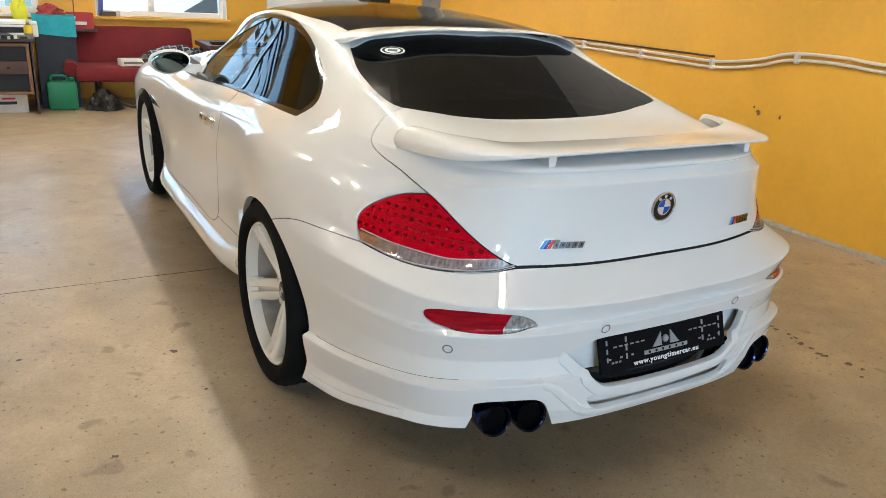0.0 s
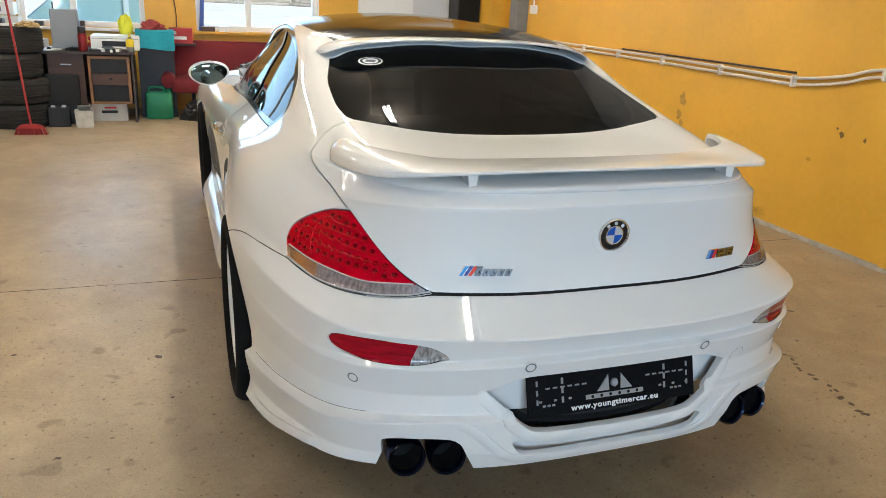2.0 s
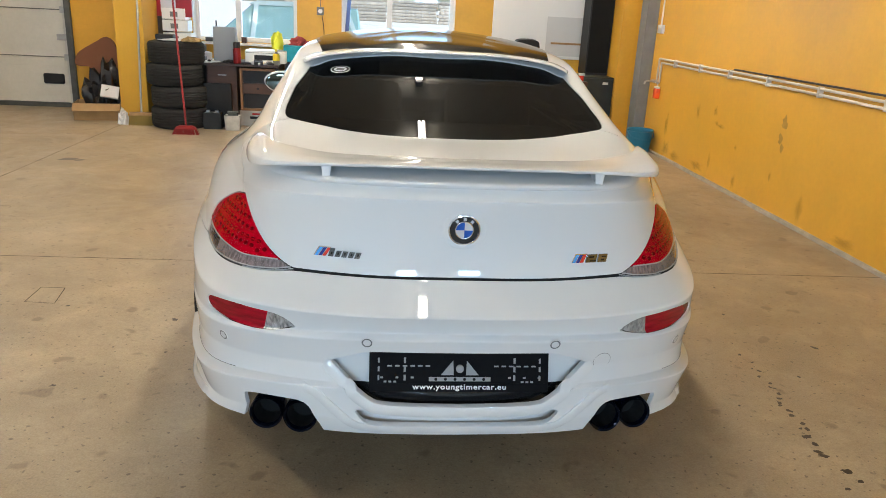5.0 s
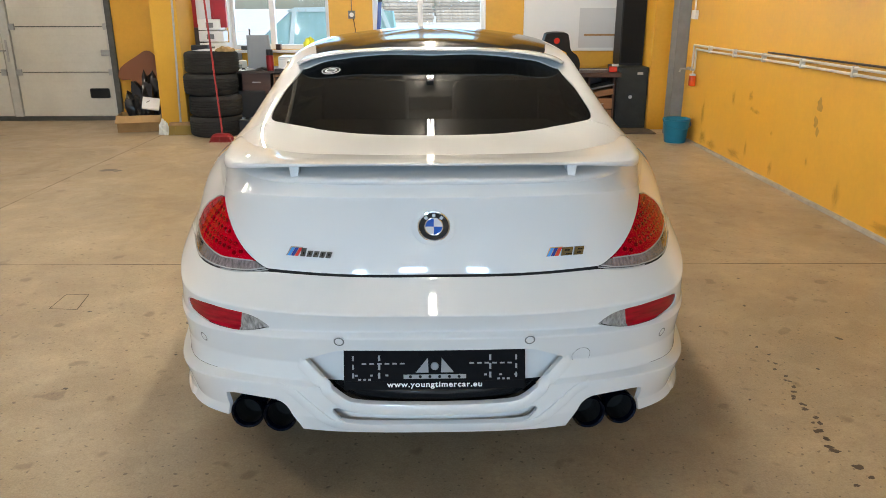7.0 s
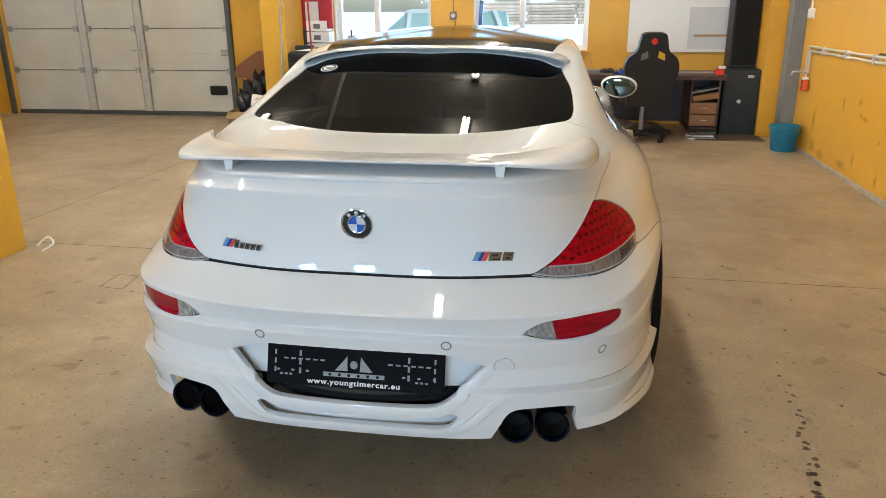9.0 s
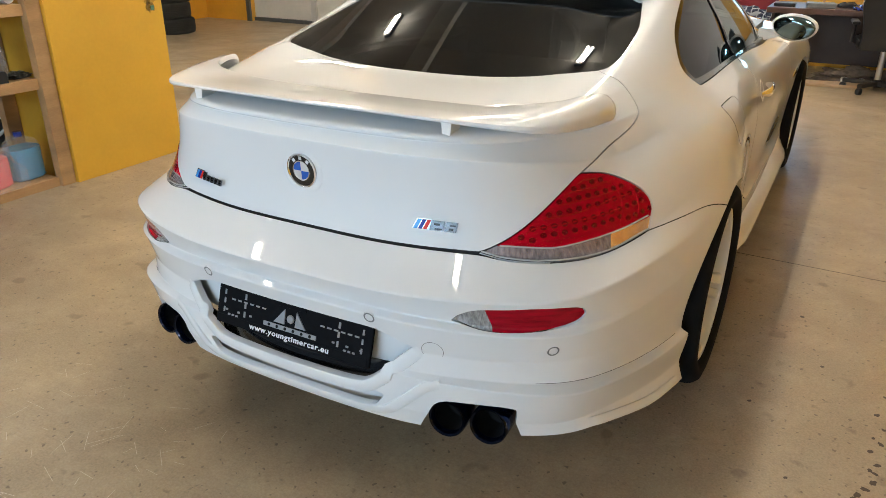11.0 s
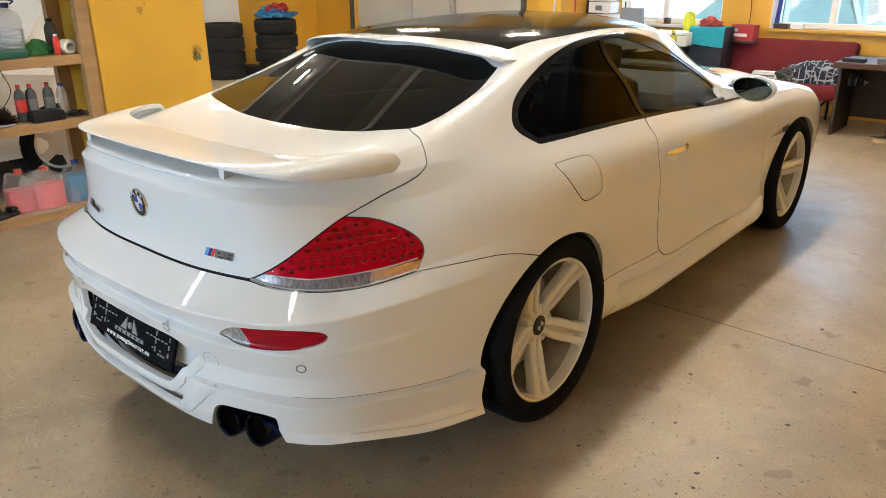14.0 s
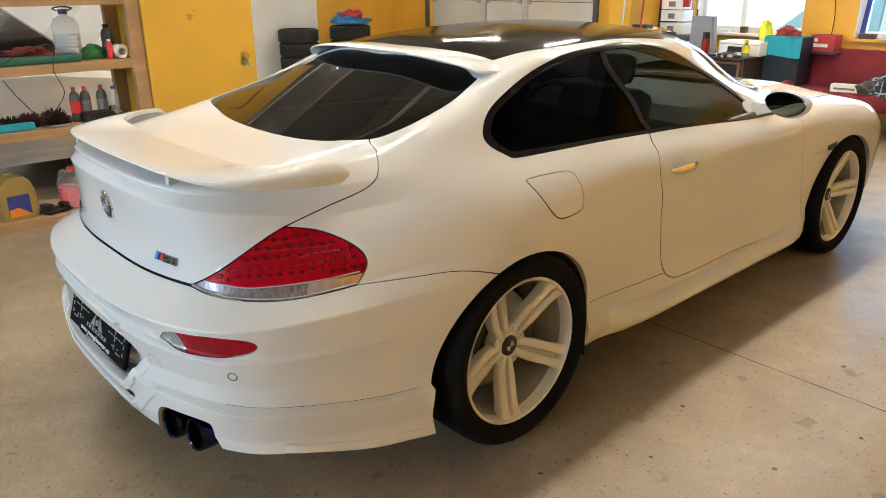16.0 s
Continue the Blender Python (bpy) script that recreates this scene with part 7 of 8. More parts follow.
part("label_band", lathe([(.041, .05), (.041, .11), (.030, .13)], 20), material("yellow_label", (.70, .55, .03), rough=.4), sb, smooth=True)
part("trigger", box(-.012, -.04, .155, .012, .03, .185, .005), material("yellow_plastic", (.75, .62, .02), rough=.4), sb)
tall = thing("clear_bottle", "clear plastic bottle with a yellow cloth draped over it", "bottle", pose(-1.50, 6.66, .745))
part("bottle", lathe([(0, 0), (.045, 0), (.045, .14), (.02, .18), (.02, .22), (0, .222)], 20), SILVERINK, tall, smooth=True)
bm = bmesh.new()
bmesh.ops.create_icosphere(bm, subdivisions=3, radius=1)
for v in bm.verts:
    v.co = Vector((v.co.x * .075, v.co.y * .06, v.co.z * .12 + .22)) * (1 + .25 * noise.noise(v.co * 3))
part("cloth", bm, material("acid_yellow_cloth", (.70, .72, .06), rough=.9), tall, smooth=True)
heap("red_rag", "crumpled red rag on the window sill", "rag", material("faded_red_cloth", (.42, .05, .05), rough=.95), pose(-1.72, 6.72, .745), .18, .08, .13, 31)
for k, (x, y, sx, sy, h, mt) in enumerate(((-2.45, 6.25, .15, .11, .05, GREYTRIM), (-2.42, 6.5, .13, .1, .09, PVC), (-1.62, 6.12, .12, .09, .03, PVC), (-1.95, 6.14, .05, .04, .03, BLACK), (-1.66, 6.13, .15, .05, .04, BLACK), (-1.55, 6.12, .05, .04, .03, GREYTRIM), (-2.25, 6.15, .09, .12, .012, PVC))):
    pb = thing("desk_clutter", "small box or papers lying on the desk", "clutter", pose(x, y, .745, 0, 0, 25 * k))
    part("box", box(-sx, -sy, 0, sx, sy, h, .004), mt, pb)

# black cabinet with a turquoise cloth, beside the desk
bc = thing("black_pedestal", "tall navy-black pedestal draped with a turquoise cloth", "pedestal", pose(-1.20, 6.62, 0))
part("pedestal_body", loft([[(x, y, z) for x, y in ((-.19, -.16), (.19, -.16), (.19, .18), (-.19, .18))] for z in (0, .95)]), material("navy_black", (.012, .015, .024), rough=.5, vary=.2, scale=10), bc)
cl = thing("turquoise_cloth", "turquoise microfibre cloth hanging over the pedestal", "cloth", pose(-1.20, 6.62, .952))
TURQ = material("turquoise_cloth", (.02, .32, .42), rough=.9, vary=.1, scale=30)
secs = []
for x in np.linspace(-.20, .20, 14):
    wv = .006 * math.sin(40 * x)
    secs.append([(x, .10, .004), (x, -.15, .006), (x, -.178 + wv, -.01), (x, -.182 + wv, -.20 - .012 * math.sin(9 * x)), (x, -.176 + wv, -.20 - .012 * math.sin(9 * x)), (x, -.172 + wv, -.012), (x, -.15, .001), (x, .10, .0005)])
part("cloth", loft(secs), TURQ, cl, smooth=True)
heap("red_rag", "crumpled dark red rag on top of the cloth", "rag", material("dark_red_cloth", (.33, .05, .05), rough=.95), pose(-1.22, 6.60, .958), .13, .09, .09, 41)
rb = thing("red_carton", "red cardboard carton with white printing", "box", pose(-.92, 6.86, .80))
part("carton", box(-.13, -.09, 0, .13, .09, .17, .003), material("red_card", (.38, .03, .035), rough=.6), rb)
for k, (w, z) in enumerate(((.05, .10), (.16, .045))):
    part("print_bar", box(-.10, -.0925, z, -.10 + w, -.090, z + .035), WHITE_INK, rb)
sh = thing("wall_shelf", "small dark shelf under a red carton", "shelf")
part("board", box(-1.08, 6.75, .775, -.76, NORTH - .001, .80, .003), LAMINATE_D, sh)
sk = thing("wall_socket", "grey wall socket with a hanging cable", "socket", pose(-1.0, NORTH - .001, 1.37))
part("plate", box(-.045, -.03, -.05, .045, 0, .05, .006), GREYTRIM, sk)
part("face", lathe([(.028, .0), (.028, .004), (.02, .002), (0, .002)], 20), PVC, sk, at=pose(0, -.03, 0, 90, 0, 0))
part("cable", tube(soft_curve([(.02, -.015, -.05), (.045, -.02, -.25), (.03, -.02, -.5), (-.03, -.03, -.75)], 6), .005, 6), BLACK, sk)
part("cable_up", tube([(0, -.012, .05), (0, -.012, 1.6)], .005, 6), GREYTRIM, sk)

# green canister, batteries, white jug, battery box
cn = thing("jerry_can", "green plastic jerry can standing on floor", "canister", pose(-1.20, 6.36, 0))
GREENP = material("green_plastic", (.008, .17, .085), rough=.4, vary=.1, scale=9)
part("can_body", box(-.145, -.08, 0, .145, .08, .30, .03), GREENP, cn, smooth=True)
part("can_handle", tube(soft_curve([(-.10, 0, .28), (-.09, 0, .345), (.04, 0, .345), (.06, 0, .29)], 5), .014, 10), GREENP, cn, smooth=True)
part("can_cap", lathe([(.03, .28), (.03, .335), (0, .335)], 16), GREENP, cn, at=pose(.10, 0, 0))
ba = thing("car_battery", "black car battery with two terminals on floor", "battery", pose(-2.17, 5.92, 0, 0, 0, 4))
part("case", box(-.10, -.08, 0, .10, .08, .19, .006), BLACK, ba)
for x in (-.05, .05):
    part("terminal", box(x - .02, -.03, .19, x + .02, .0, .215, .004), STEEL, ba)
    part("cap_strip", box(x - .03, -.07, .19, x + .03, -.04, .197, .002), GREYTRIM, ba)
jg = thing("white_jug", "dirty white plastic tub with a handle on floor", "tub", pose(-1.93, 5.86, 0, 0, 0, 4))
part("tub", loft([[(x * k, y * k, z) for x, y in ((-.085, -.07), (.085, -.07), (.085, .07), (-.085, .07))] for z, k in ((0, .9), (.01, .95), (.17, 1.05), (.175, 1.0), (.165, .95))]), material("dirty_white_plastic", (.48, .47, .43), rough=.6, vary=.2, scale=15), jg)
part("lip", tube([(-.06, -.02, .21), (.07, -.02, .215)], .012, 8), GREYTRIM, jg)
part("contents", box(-.05, -.05, .12, .06, .05, .20, .01), DARKGREY, jg)
bb = thing("battery_box", "white battery carton with a red and black stripe", "box", pose(-1.72, 6.30, 0))
part("carton", box(-.19, -.10, 0, .19, .10, .19, .004), material("worn_white_card", (.60, .59, .56), rough=.6, vary=.1, scale=10), bb)
part("stripe_red", box(-.04, -.1025, .135, .08, -.100, .155), REDENAMEL, bb)
part("stripe_black", box(-.07, -.1025, .085, .09, -.100, .115), BLACK, bb)
part("lid_edge", box(-.195, -.105, .185, .195, .105, .20, .003), LAMINATE_D, bb)
heap("cable_heap", "dark cables heaped on the battery carton", "cables", BLACK, pose(-1.66, 6.28, .201), .13, .06, .045, 51, .5, 9)
fp = thing("floor_panel", "dark plastic panel leaning under the desk", "panel", pose(-2.12, 6.02, 0))
part("panel", box(-.16, 0, 0, .16, .03, .52, .012), BLACK, fp, at=pose(0, 0, 0, 4, 0, 0))
heap("black_sack", "black rubbish sack under the desk", "sack", BLACK, pose(-2.30, 6.10, 0), .12, .12, .45, 61)

# papers, cables and small boxes on the desk and on the sills
rr = random.Random(77)
for x, y, z, n in ((-2.36, 6.16, .745, 5), (-1.78, 6.20, .745, 3), (-2.20, 6.52, .745, 4)):
    sheaf = thing("paper_sheaf", "loose white papers lying on the crowded desk", "papers", pose(x, y, z))
    for k in range(n):
        part("sheet", box(-.10, -.07, .002 * k, .10, .07, .002 * k + .0016), PVC if k % 2 else GREYTRIM, sheaf, at=pose(rr.uniform(-.03, .03), rr.uniform(-.02, .02), 0, 0, 0, rr.uniform(-30, 30)))
kb = thing("keyboard", "flat dark keyboard in front of the printer", "keyboard", pose(-1.66, 6.12, .745, 0, 0, 4))
part("keyboard_base", box(-.19, -.06, 0, .19, .06, .018, .004), BLACK, kb)
for k in range(4):
    part("key_row", box(-.18, -.050 + .026 * k, .018, .18, -.030 + .026 * k, .023, .002), DARKGREY, kb)
heap("red_rag", "red cloth crumpled under the window", "rag", material("red_rag_cloth", (.42, .03, .035), rough=.9), pose(-1.70, 6.72, .745), .13, .09, .12, 91, .4, 8)
heap("black_cables", "tangle of black cables on the desk", "cables", BLACK, pose(-1.98, 6.14, .745), .10, .07, .03, 92, .6, 12)
ms = thing("computer_mouse", "small black computer mouse on the desk", "mouse", pose(-2.22, 6.10, .745))
part("mouse_shell", lathe([(0, .034), (.014, .032), (.026, .020), (.030, .008), (.028, 0), (0, 0)], 18), BLACK, ms, smooth=True, at=Matrix.Diagonal((.8, 1.2, 1, 1)))
for x, w, h, mt, name in ((-2.42, .09, .05, DARKGREY, "dark"), (-2.22, .13, .03, PVC, "white"), (-1.98, .06, .07, LAMINATE, "brown"), (-.42, .12, .06, PVC, "white"), (-.60, .16, .05, LAMINATE, "brown")):
    sb2 = thing("small_box", name + " small carton standing on the window sill", "box", pose(x, NORTH + .01, .929))
    part("carton", box(-w / 2, -.045, 0, w / 2, .045, h, .004), mt, sb2)
    part("carton_lid", box(-w / 2 - .002, -.047, h - .012, w / 2 + .002, .047, h + .002, .003), mt, sb2)
spl = thing("spirit_level", "dark blue spirit level leaning in the window reveal", "level", pose(-.68, NORTH + .05, .929, 0, 4, 0))
part("level_bar", box(-.02, -.012, 0, .03, .012, .62, .003), DEEPBLUE, spl)
part("level_cap", box(-.022, -.014, .60, .032, .014, .625, .003), BLACK, spl)

# red tool cupboard and white cartons
rc = thing("fire_cupboard", "open red wall cupboard with white parts cartons", "cupboard", pose(-2.85, 6.92, 0))
REDC = material("red_cupboard_paint", (.36, .012, .018), rough=.35)
part("cupboard_box", box(-.20, -.10, 1.22, .14, .16, 1.60, .004), REDC, rc)
part("cupboard_door", box(.14, -.14, 1.22, .30, -.10, 1.60, .004), REDC, rc)
part("door_pane", box(-.08, -.104, 1.27, .10, -.100, 1.56), SILVERINK, rc)
part("lower_box", box(-.22, -.10, .95, -.02, .16, 1.22, .004), LAMINATE_D, rc)
for k, z in enumerate((.90, 1.05, 1.19)):
    ct = part("parts_carton", box(-.06, -.16, z, .22 + .03 * (2 - k), .06, z + .13, .004), PVC, rc, "white parts carton")
    part("carton_mark", box(.04, -.163, z + .03, .13, -.160, z + .09), GREYTRIM, ct)
bw = thing("grey_bin", "grey plastic bin on the floor behind tyres", "bin", pose(-2.62, 6.75, 0))
part("bin", box(-.2, -.16, 0, .2, .16, .90, .01), DARKGREY, bw)


# ---- tyres ----
def loose_tyre(parent=None, at=None, name="tyre", r=.325, w=.21, mat=RUBBER_OLD):
    prof = [(r * .62, -.38 * w), (r * .66, -.5 * w), (r * .84, -.52 * w), (r * .95, -.46 * w), (r * .985, -.36 * w)]
    for z in (-.25, -.12, 0, .12, .25):
        prof += [(r, (z - .045) * w), (r - .007, (z - .03) * w), (r - .007, (z + .03) * w), (r, (z + .045) * w)]
    prof += [(r * .985, .36 * w), (r * .95, .46 * w), (r * .84, .52 * w), (r * .66, .5 * w), (r * .62, .38 * w), (r * .68, 0)]
    return part(name, lathe(prof, 48, closed=True), mat, parent, smooth=True, at=at)



def tyre_stack(x, y, count, r, w, jitter, seed, label, mat=RUBBER_OLD):
    rr = random.Random(seed)
    stack = thing("tyre_stack", label, "tyres", pose(x, y, 0))
    me = None
    for k in range(count):
        at = pose(rr.uniform(-jitter, jitter), rr.uniform(-jitter, jitter), w * (k + .5) * 1.04, 0, 0, rr.uniform(0, 360))
        ob = loose_tyre(stack, at, "tyre", r, w, mat) if me is None else part("tyre", me, mat, stack, at=at)
        me = ob.data


tyre_stack(-2.57, 5.98, 4, .315, .235, .02, 5, "stack of four dusty black used tyres by the pillar")
tyre_stack(-7.72, 5.42, 4, .33, .21, .02, 6, "stack of four black used tyres under work clothes")
tyre_stack(-8.12, 4.72, 4, .32, .20, .02, 7, "stack of four black used tyres by white wall")
heap("bright_clothes", "blue and red work clothes thrown on tyres", "clothes", material("blue_workwear", (.03, .18, .40), rough=.9), pose(-7.72, 5.42, .90), .30, .25, .16, 71, .5, 8)
heap("red_clothes", "red work cloth thrown on stacked tyres", "clothes", material("red_workwear", (.40, .03, .04), rough=.9), pose(-7.62, 5.40, .99), .18, .14, .12, 72, .5, 8)
bag2 = thing("black_case", "small black tool case on the floor by tyres", "case", pose(-7.9, 5.05, 0))
part("case", box(-.2, -.12, 0, .2, .12, .18, .02), BLACK, bag2)
heap("papers", "white papers and a cable on top of the tyres", "papers", PVC, pose(-2.50, 5.95, .985), .22, .14, .02, 33)
heap("brown_cloth", "tan leather cloth on top of the tyres", "cloth", material("tan_leather", (.40, .27, .12), rough=.8), pose(-2.34, 5.82, .985), .10, .09, .05, 34)
bs = thing("black_speaker", "small black desktop loudspeaker on the tyres", "loudspeaker", pose(-2.68, 6.02, .985))
part("speaker_body", box(-.10, -.07, 0, .10, .07, .06, .01), BLACK, bs)

# red broom, yellow brush, pole
br = thing("broom", "red plastic broom leaning against the tyres", "broom", pose(-2.37, 5.44, 0))
REDB = material("red_broom_plastic", (.33, .02, .02), rough=.5)
part("broom_handle", tube([(0, .02, .10), (-.16, .36, 1.62)], .011, 10), REDB, br)
part("broom_head", loft([[(x * k, y, z) for x, y in ((-.12, -.025), (.12, -.025), (.12, .025), (-.12, .025))] for z, k in ((.10, .55), (.085, .85), (.06, 1.0))]), REDB, br)
bm = bmesh.new()
for k in range(240):
    x, y = random.uniform(-.12, .12), random.uniform(-.025, .025)
    tube([(x, y, .065), (x * 1.22, y * 1.5, 0)], .0022, 3, bm)
part("bristles", bm, material("red_bristles", (.25, .02, .02), rough=.8), br)
yb = thing("yard_brush", "old yellowed bristle brush on a long pole", "brush", pose(-3.0, 5.97, 0, 0, 0, 10))
bm = bmesh.new()
for k in range(260):
    x, y = random.uniform(-.13, .13), random.uniform(-.04, .04)
    tube([(x, y, .12), (x * 1.12, y * 1.4, 0)], .003, 3, bm)
part("bristles", bm, material("straw_bristles", (.34, .24, .07), rough=.9, random_tint=.1), yb)
part("brush_block", box(-.13, -.04, .11, .13, .04, .15, .01), WOOD, yb)
part("pole", tube([(0, 0, .13), (.04, .18, 1.9)], .012, 10), STEEL, yb)
heap("white_bundle", "white cloth bundle on floor by the pillar", "cloth", PVC, pose(-3.22, 6.02, 0), .07, .07, .16, 44)

# debris by the garage door
CARD = material("brown_cardboard", (.40, .26, .12), rough=.85, vary=.15, scale=7)
db = thing("cardboard_box", "torn open cardboard box full of scrap", "box", pose(-3.62, 6.38, 0, 0, 0, 12))
for x0, y0, x1, y1 in ((-.26, -.20, .26, -.19), (-.26, .19, .26, .20), (-.26, -.19, -.25, .19), (.25, -.19, .26, .19)):
    part("side", box(x0, y0, 0, x1, y1, .20, .001), CARD, db)
part("flap", box(-.26, -.12, 0, .26, 0, .008), CARD, db, at=pose(0, -.20, .19, 35, 0, 0))
heap("rubbish_bag", "black plastic rubbish bag bulging with scrap", "bag", material("black_film", (.012, .012, .014), rough=.25), pose(-3.58, 6.55, .0), .25, .25, .62, 14, .45, 8)
pw = thing("white_packet", "white paper packet on rubbish", "packet", pose(-3.45, 6.30, .33, 55, 10, 15))
part("packet", box(-.10, -.08, -.015, .10, .08, .015, .004), PVC, pw)
bp = thing("bumper_piece", "brown plastic body panel leaning on the wall", "panel", pose(-3.78, 6.85, 0, 0, 0, -10))
part("panel", prism(soft_curve([(-.22, .0), (.05, .0), (.25, .45), (.22, .80), (.10, .92), (-.05, .85), (-.28, .70), (-.30, .55), (-.1, .5)], 4, True), .03), material("brown_panel", (.20, .075, .035), rough=.5), bp, at=pose(0, 0, .02, 80, 0, 0))

# ---- wooden shelves ----
rack = thing("wooden_shelf", "raw pine rack with dirty plywood shelves", "shelf")
for y in (-2.6, -1.15, .235):
    for x in (-2.925, -3.36):
        part("post", box(x - .03, y - .045, 0, x + .03, y + .045, 2.4, .003), WOOD, rack)
for z in (.055, .65, 1.06, 1.48):
    part("shelf_board", box(-3.38, -2.62, z - .022, -2.955, .19, z, .002), PLY, rack, "dirty plywood shelf")
    part("front_rail", box(-2.954, -2.62, z - .062, -2.925, .19, z - .001, .002), WOOD, rack, "pine front rail")
    part("back_rail", box(-3.40, -2.62, z - .062, -3.381, .19, z - .001, .002), WOOD, rack)
part("side_board", box(-3.38, .282, .0, -2.96, .300, 2.4, .002), WALL_Y2, rack, "yellow painted end board")


def bottle(name, label, at, r, h, body, cap, category="bottle", neck=.45):
    b = thing(name, label, category, at)
    part("body", lathe([(0, 0), (r * .94, 0), (r, .02 * h), (r, .68 * h), (r * .82, .80 * h), (r * neck, .88 * h), (r * neck, .94 * h), (0, .945 * h)], 24), body, b, smooth=True)
    part("cap", lathe([(r * neck * 1.15, .90 * h), (r * neck * 1.15, .995 * h), (0, h)], 16), cap, b, smooth=True)
    return b


CLEARP = material("clear_plastic", (.70, .74, .76), rough=.12, alpha=.30)
bw = bottle("water_bottle", "large clear water bottle with a blue cap", pose(-3.15, -.14, 1.061), .085, .33, CLEARP, DEEPBLUE, neck=.3)
for k in range(6):
    part("rib", lathe([(.0852, .03 + .025 * k), (.088, .036 + .025 * k), (.0852, .042 + .025 * k)], 24), CLEARP, bw, smooth=True)
part("water", lathe([(0, .01), (.08, .01), (.08, .16), (0, .16)], 20), material("water", (.66, .70, .72), rough=.1, alpha=.35), bw)
part("bail", tube(soft_curve([(0, -.035, .318), (0, -.06, .335), (0, .0, .345), (0, .06, .335), (0, .035, .318)], 5), .005, 6), DEEPBLUE, bw, smooth=True)
for k, (y, mt) in enumerate(((-.18, REDENAMEL), (-.11, GREYTRIM), (.0, GREYTRIM))):
    sc = bottle("spray_can", "grey workshop spray can with a red nozzle", pose(-3.08, y, .651), .034, .235, DARKGREY, REDENAMEL, "spray can", .35)
    part("label", lathe([(.0345, .06), (.0345, .14)], 20), mt, sc)
bottle("grey_bottle", "dark grey plastic oil bottle on the shelf", pose(-3.20, .14, 1.061), .04, .22, DARKGREY, BLACK)
bottle("small_bottle", "clear plastic drink bottle with a blue cap", pose(-3.08, .085, .651), .034, .22, CLEARP, DEEPBLUE)
bottle("sealant_tube", "red sealant tube standing on the shelf", pose(-3.0, .08, 1.061), .022, .13, REDENAMEL, PVC)
tp = thing("tape_roll", "white roll of masking tape on its side", "tape", pose(-3.0, .145, 1.108))
part("roll", lathe([(.025, -.03), (.046, -.03), (.046, .03), (.025, .03)], 28, closed=True), PVC, tp, at=pose(0, 0, 0, 0, 90, 15))
gc = thing("green_case", "dark green plastic tool case on the shelf", "case", pose(-3.03, -.42, 1.061))
part("case", box(-.08, -.30, 0, .08, .30, .05, .01), material("dark_green_plastic", (.015, .10, .07), rough=.5), gc, smooth=True)
heap("green_rag", "green cloth bunched on the shelf", "rag", material("green_cloth", (.03, .16, .05), rough=.9), pose(-3.10, .0, 1.061), .06, .09, .09, 81)
heap("red_cable", "red and black cables coiled on the tool case", "cables", material("red_black_cable", (.14, .015, .015), rough=.6, vary=.7, scale=60), pose(-3.05, -.42, 1.112), .06, .14, .05, 82, .6, 12)
wire = thing("loose_wire", "thin black wire looping over the shelf", "wire")
part("wire", tube(soft_curve([(-2.93, -.62, 1.07), (-2.93, -.45, 1.16), (-2.94, -.30, 1.17), (-2.92, -.32, 1.02), (-2.93, -.28, .86), (-2.95, -.42, .72), (-2.93, -.55, .86), (-2.93, -.62, .98)], 8), .003, 6), BLACK, wire)
for k, (y, r) in enumerate(((-.33, .10), (-.48, .09), (-.60, .08))):
    fz = thing("fluffy_duster", "dark brown fluffy wash mitt on the shelf", "wash mitt", pose(-3.08, y, .651))
    bm = bmesh.new()
    rr = random.Random(k)
    for j in range(420):
        a, e = rr.uniform(0, 2 * math.pi), rr.uniform(0, 1.2)
        d = Vector((math.cos(a) * math.cos(e) * .7, math.sin(a) * math.cos(e), math.sin(e)))
        l = r * rr.uniform(.8, 1.2)
        tube([d * r * .15 + Vector((0, 0, .004)), Vector((d.x * l, d.y * l, max(.003, d.z * l)))], [.006, .002], 3, bm, caps=False)
    part("fluff", bm, material("dark_brown_fibre", ((.035, .018, .012), (.075, .022, .016), (.03, .02, .015))[k], rough=.95), fz)
tq = thing("turquoise_brush", "turquoise plastic hand brush on the shelf", "brush", pose(-2.99, -.62, .651))
part("brush_back", box(-.03, -.14, 0, .03, .14, .045, .008), TURQ, tq)
bc2 = thing("black_charger", "flat black plastic charger on the shelf", "charger", pose(-3.0, -.07, .651))
part("shell", loft([[(x, y * k, z) for x, y in ((-.06, -.10), (.06, -.10), (.06, .10), (-.06, .10))] for z, k in ((0, 1.0), (.05, 1.0), (.065, .9))]), BLACK, bc2)
kn = thing("steel_tools", "thin steel hand tools lying on the shelf edge", "tools", pose(-2.97, -.27, .653))
for k in (0, 1):
    part("rod", tube([(0, 0, .006), (.05 + .01 * k, -.13, .012)], .004, 6), STEEL, kn)
heap("socket_heap", "black sockets and bits heaped on the shelf", "tools", DARKGREY, pose(-3.05, .15, .651), .05, .07, .03, 84, .6, 14)

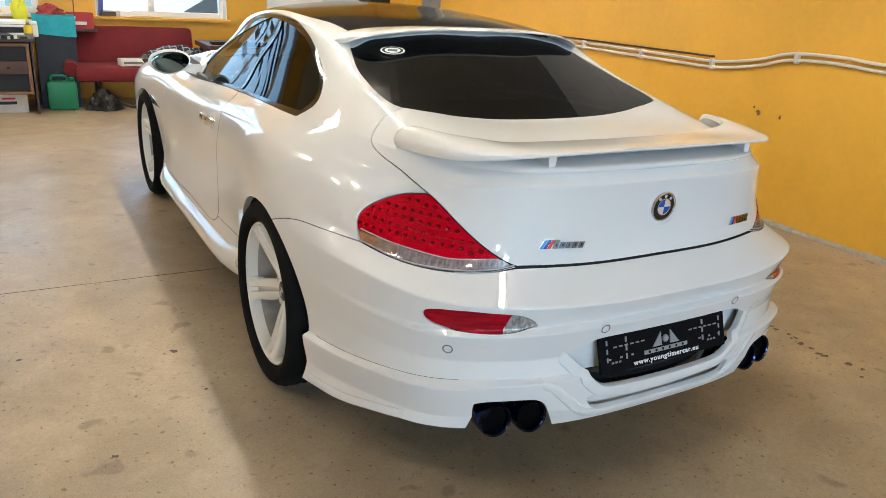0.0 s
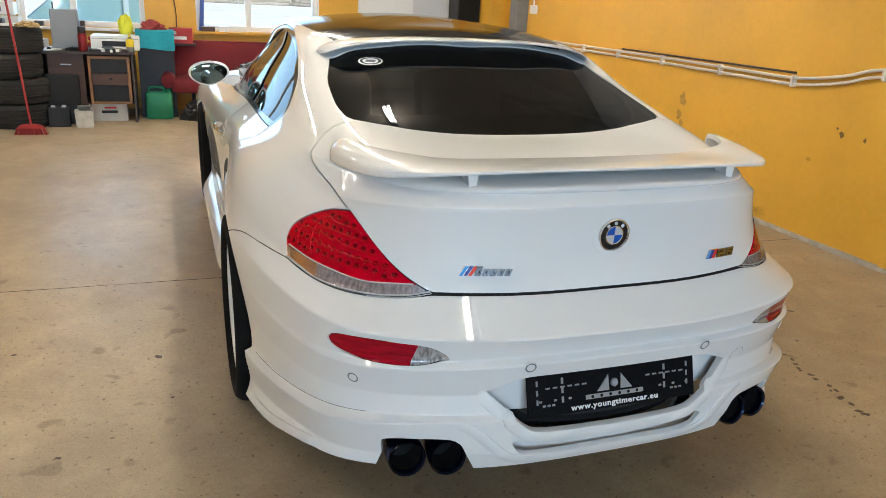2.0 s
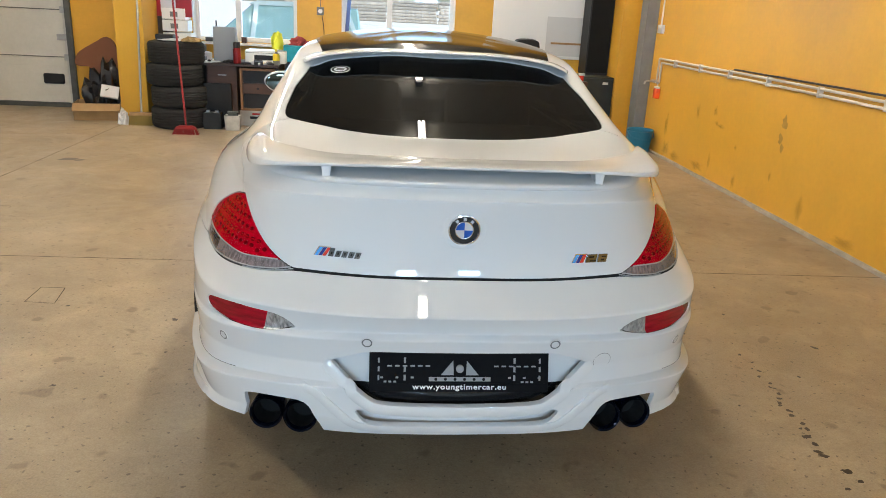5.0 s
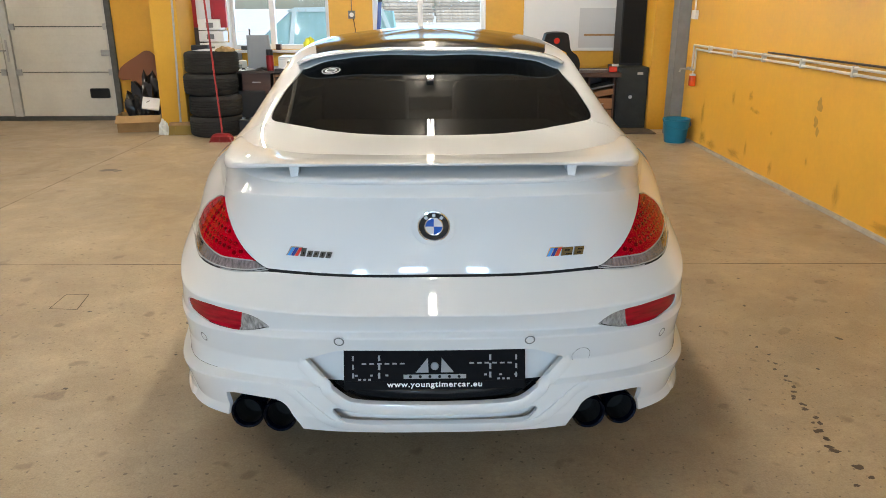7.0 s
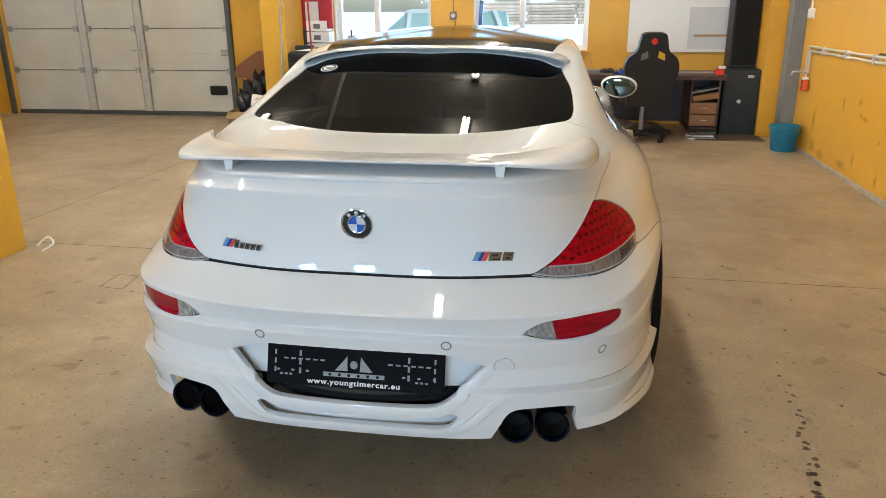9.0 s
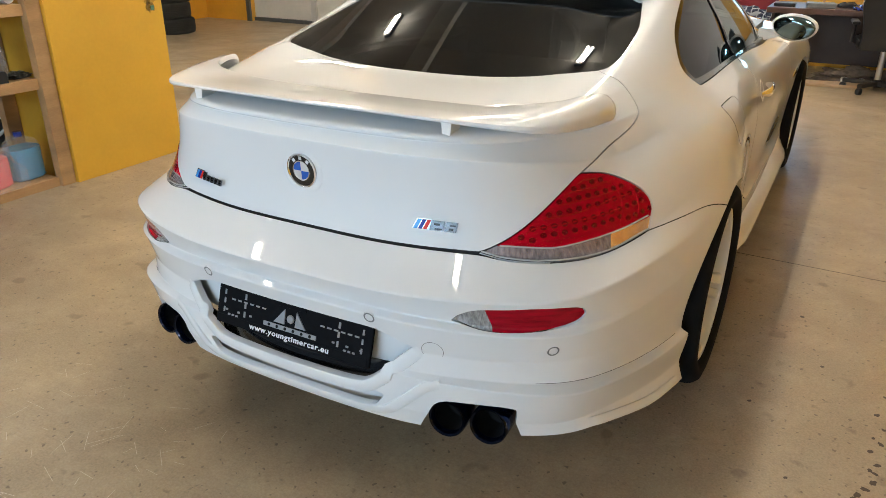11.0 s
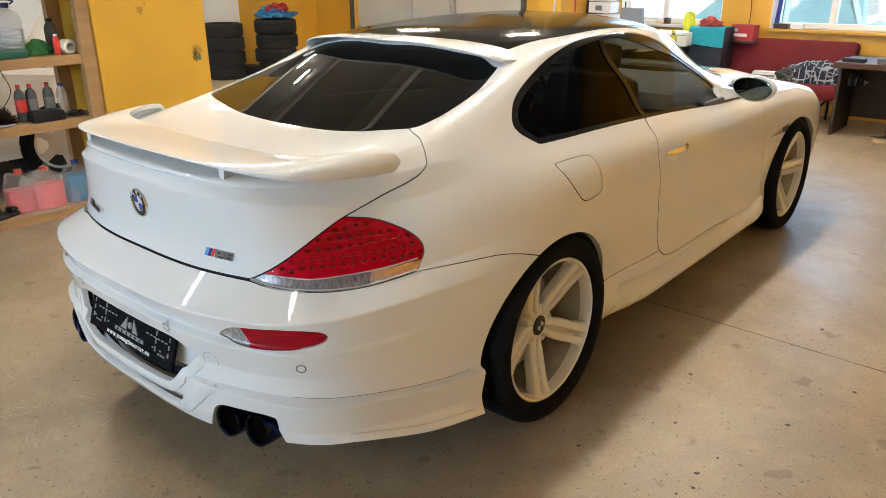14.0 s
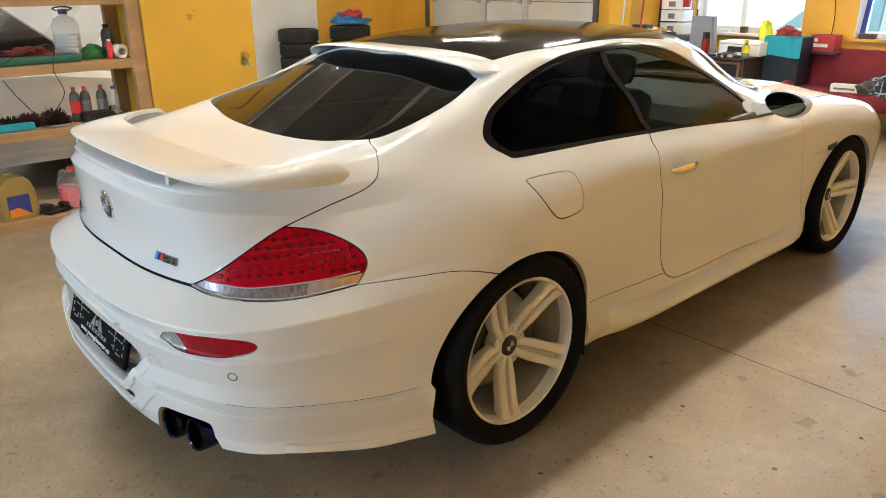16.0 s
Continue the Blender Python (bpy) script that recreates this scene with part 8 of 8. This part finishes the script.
# jugs of coolant on the bottom shelf
def jug(name, label, at, liquid, level, shell, cap):
    j = thing(name, label, "jug", at)
    part("jug_body", loft([[(x * k, y * k, z) for x, y in soft_curve([(-.065, -.085), (.065, -.085), (.065, .085), (-.065, .085)], 4, True)] for z, k in ((0, .9), (.01, 1), (.19, 1), (.23, .8), (.25, .35), (.265, .3))]), shell, j, smooth=True)
    part("liquid", loft([[(x * k, y * k, z) for x, y in soft_curve([(-.063, -.083), (.063, -.083), (.063, .083), (-.063, .083)], 4, True)] for z, k in ((.004, .9), (.012, .985), (level, .985))]), liquid, j)
    part("jug_cap", lathe([(.026, .255), (.026, .285), (0, .287)], 16), cap, j)
    part("grip", tube(soft_curve([(0, -.02, .25), (0, -.07, .26), (0, -.085, .20)], 5), .011, 8), shell, j)
    return j


MILK = material("milky_plastic", (.80, .76, .74), rough=.25, alpha=.16)
PINK = material("pink_coolant", (.85, .09, .14), rough=.25, coat=.3)
BLUEL = material("blue_washer_fluid", (.03, .30, .62), rough=.25, coat=.3)
jug("pink_jug", "clear jug of pink coolant wrapped in a bag", pose(-3.06, -.13, .056, 0, 0, 10), PINK, .17, MILK, REDENAMEL)
jug("pink_jug", "clear jug of pink coolant with a red cap", pose(-3.10, -.28, .056, 0, 0, -12), PINK, .15, MILK, REDENAMEL)
jug("blue_jug", "clear jug of blue washer fluid", pose(-3.08, .09, .056, 0, 0, 5), BLUEL, .19, MILK, DEEPBLUE)
heap("plastic_bag", "crumpled clear plastic bag over the coolant jugs", "bag", material("clear_film", (.82, .80, .80), rough=.15, alpha=.12), pose(-3.05, -.15, .056), .13, .20, .27, 61, .25, 9)
ol = thing("oil_jug", "gold plastic engine oil jug with an orange label", "jug", pose(-3.06, -.66, .056, 0, 0, 8))
GOLD = material("gold_plastic", (.36, .25, .07), rough=.35)
part("jug_body", loft([[(x, y, z) for x, y in soft_curve([(-.05, -.10 * k), (.05, -.10 * k), (.05, .10 * k2), (-.05, .10 * k2)], 4, True)] for z, k, k2 in ((0, .95, .95), (.01, 1, 1), (.17, 1, 1), (.25, .95, .75), (.285, .5, .45), (.29, .1, .1))]), GOLD, ol, smooth=True)
part("label_blue", box(.050, -.08, .03, .068, .06, .17, .004), DEEPBLUE, ol)
part("label_orange", prism([(-.08, .03), (.06, .03), (-.02, .09), (-.08, .08)], .002), material("orange_label", (.80, .25, .03), rough=.4), ol, at=pose(.0685, 0, 0, 90, 0, 90))
part("grip_hole", box(.03, .045, .19, .052, .075, .245, .008), BLACK, ol)
part("oil_cap", lathe([(.028, .28), (.028, .315), (0, .316)], 16), GOLD, ol, at=pose(0, -.03, 0))
gd2 = thing("black_gadget", "black moulded plastic bracket on the bottom shelf", "bracket", pose(-3.04, -.44, .056, 0, 0, 20))
bm = box(-.05, -.09, 0, .05, .09, .03, .01)
box(-.04, -.09, .03, .04, -.03, .075, .012, bm)
box(-.03, .04, .028, .04, .09, .06, .012, bm)
part("bracket", bm, BLACK, gd2, smooth=True)
cable = thing("white_cable", "white cable end lying by the partition's foot", "cable")
part("cable", tube(soft_curve([(-2.80, 1.12, .02), (-2.72, 1.13, .08), (-2.66, 1.10, .05), (-2.72, 1.06, .008)], 6), .006, 8), PVC, cable)

# faint scuffs and damp marks on the yellow wall
SCUFF = material("faint_grey_scuff", (.14, .095, .04), rough=.7, alpha=.05)
for k, (y, z, ry, rz) in enumerate(((3.85, .68, .05, .07), (3.80, .575, .05, .03), (3.70, .555, .12, .025), (3.84, .20, .04, .10), (5.02, .36, .06, .16), (4.96, .12, .12, .10), (4.70, .08, .14, .07), (4.10, .10, .18, .06),
                                    (3.30, .12, .05, .09), (3.35, .42, .03, .03), (2.2, .16, .06, .12), (1.6, .08, .20, .05), (2.7, .30, .03, .05), (4.25, .62, .05, .10), (1.2, .55, .04, .02))):
    mark = None
    for j in range(4):
        rr = random.Random(500 + k)
        f = 1 - .22 * j
        bm = bmesh.new()
        pts = [(f * ry * rr.uniform(.55, 1.15) * math.cos(a), f * rz * rr.uniform(.55, 1.15) * math.sin(a)) for a in np.linspace(0, 2 * math.pi, 12, endpoint=False)]
        bm.faces.new([bm.verts.new((EAST - .0015 - .0008 * j, y + a, z + b)) for a, b in soft_curve(pts, 4, True)])
        layer = part("wall_scuff" if j == 0 else "scuff_layer", bm, SCUFF, mark)
        if j == 0:
            mark = tagged(layer, "faint grey scuff on the yellow wall", "stain", kind="structure")
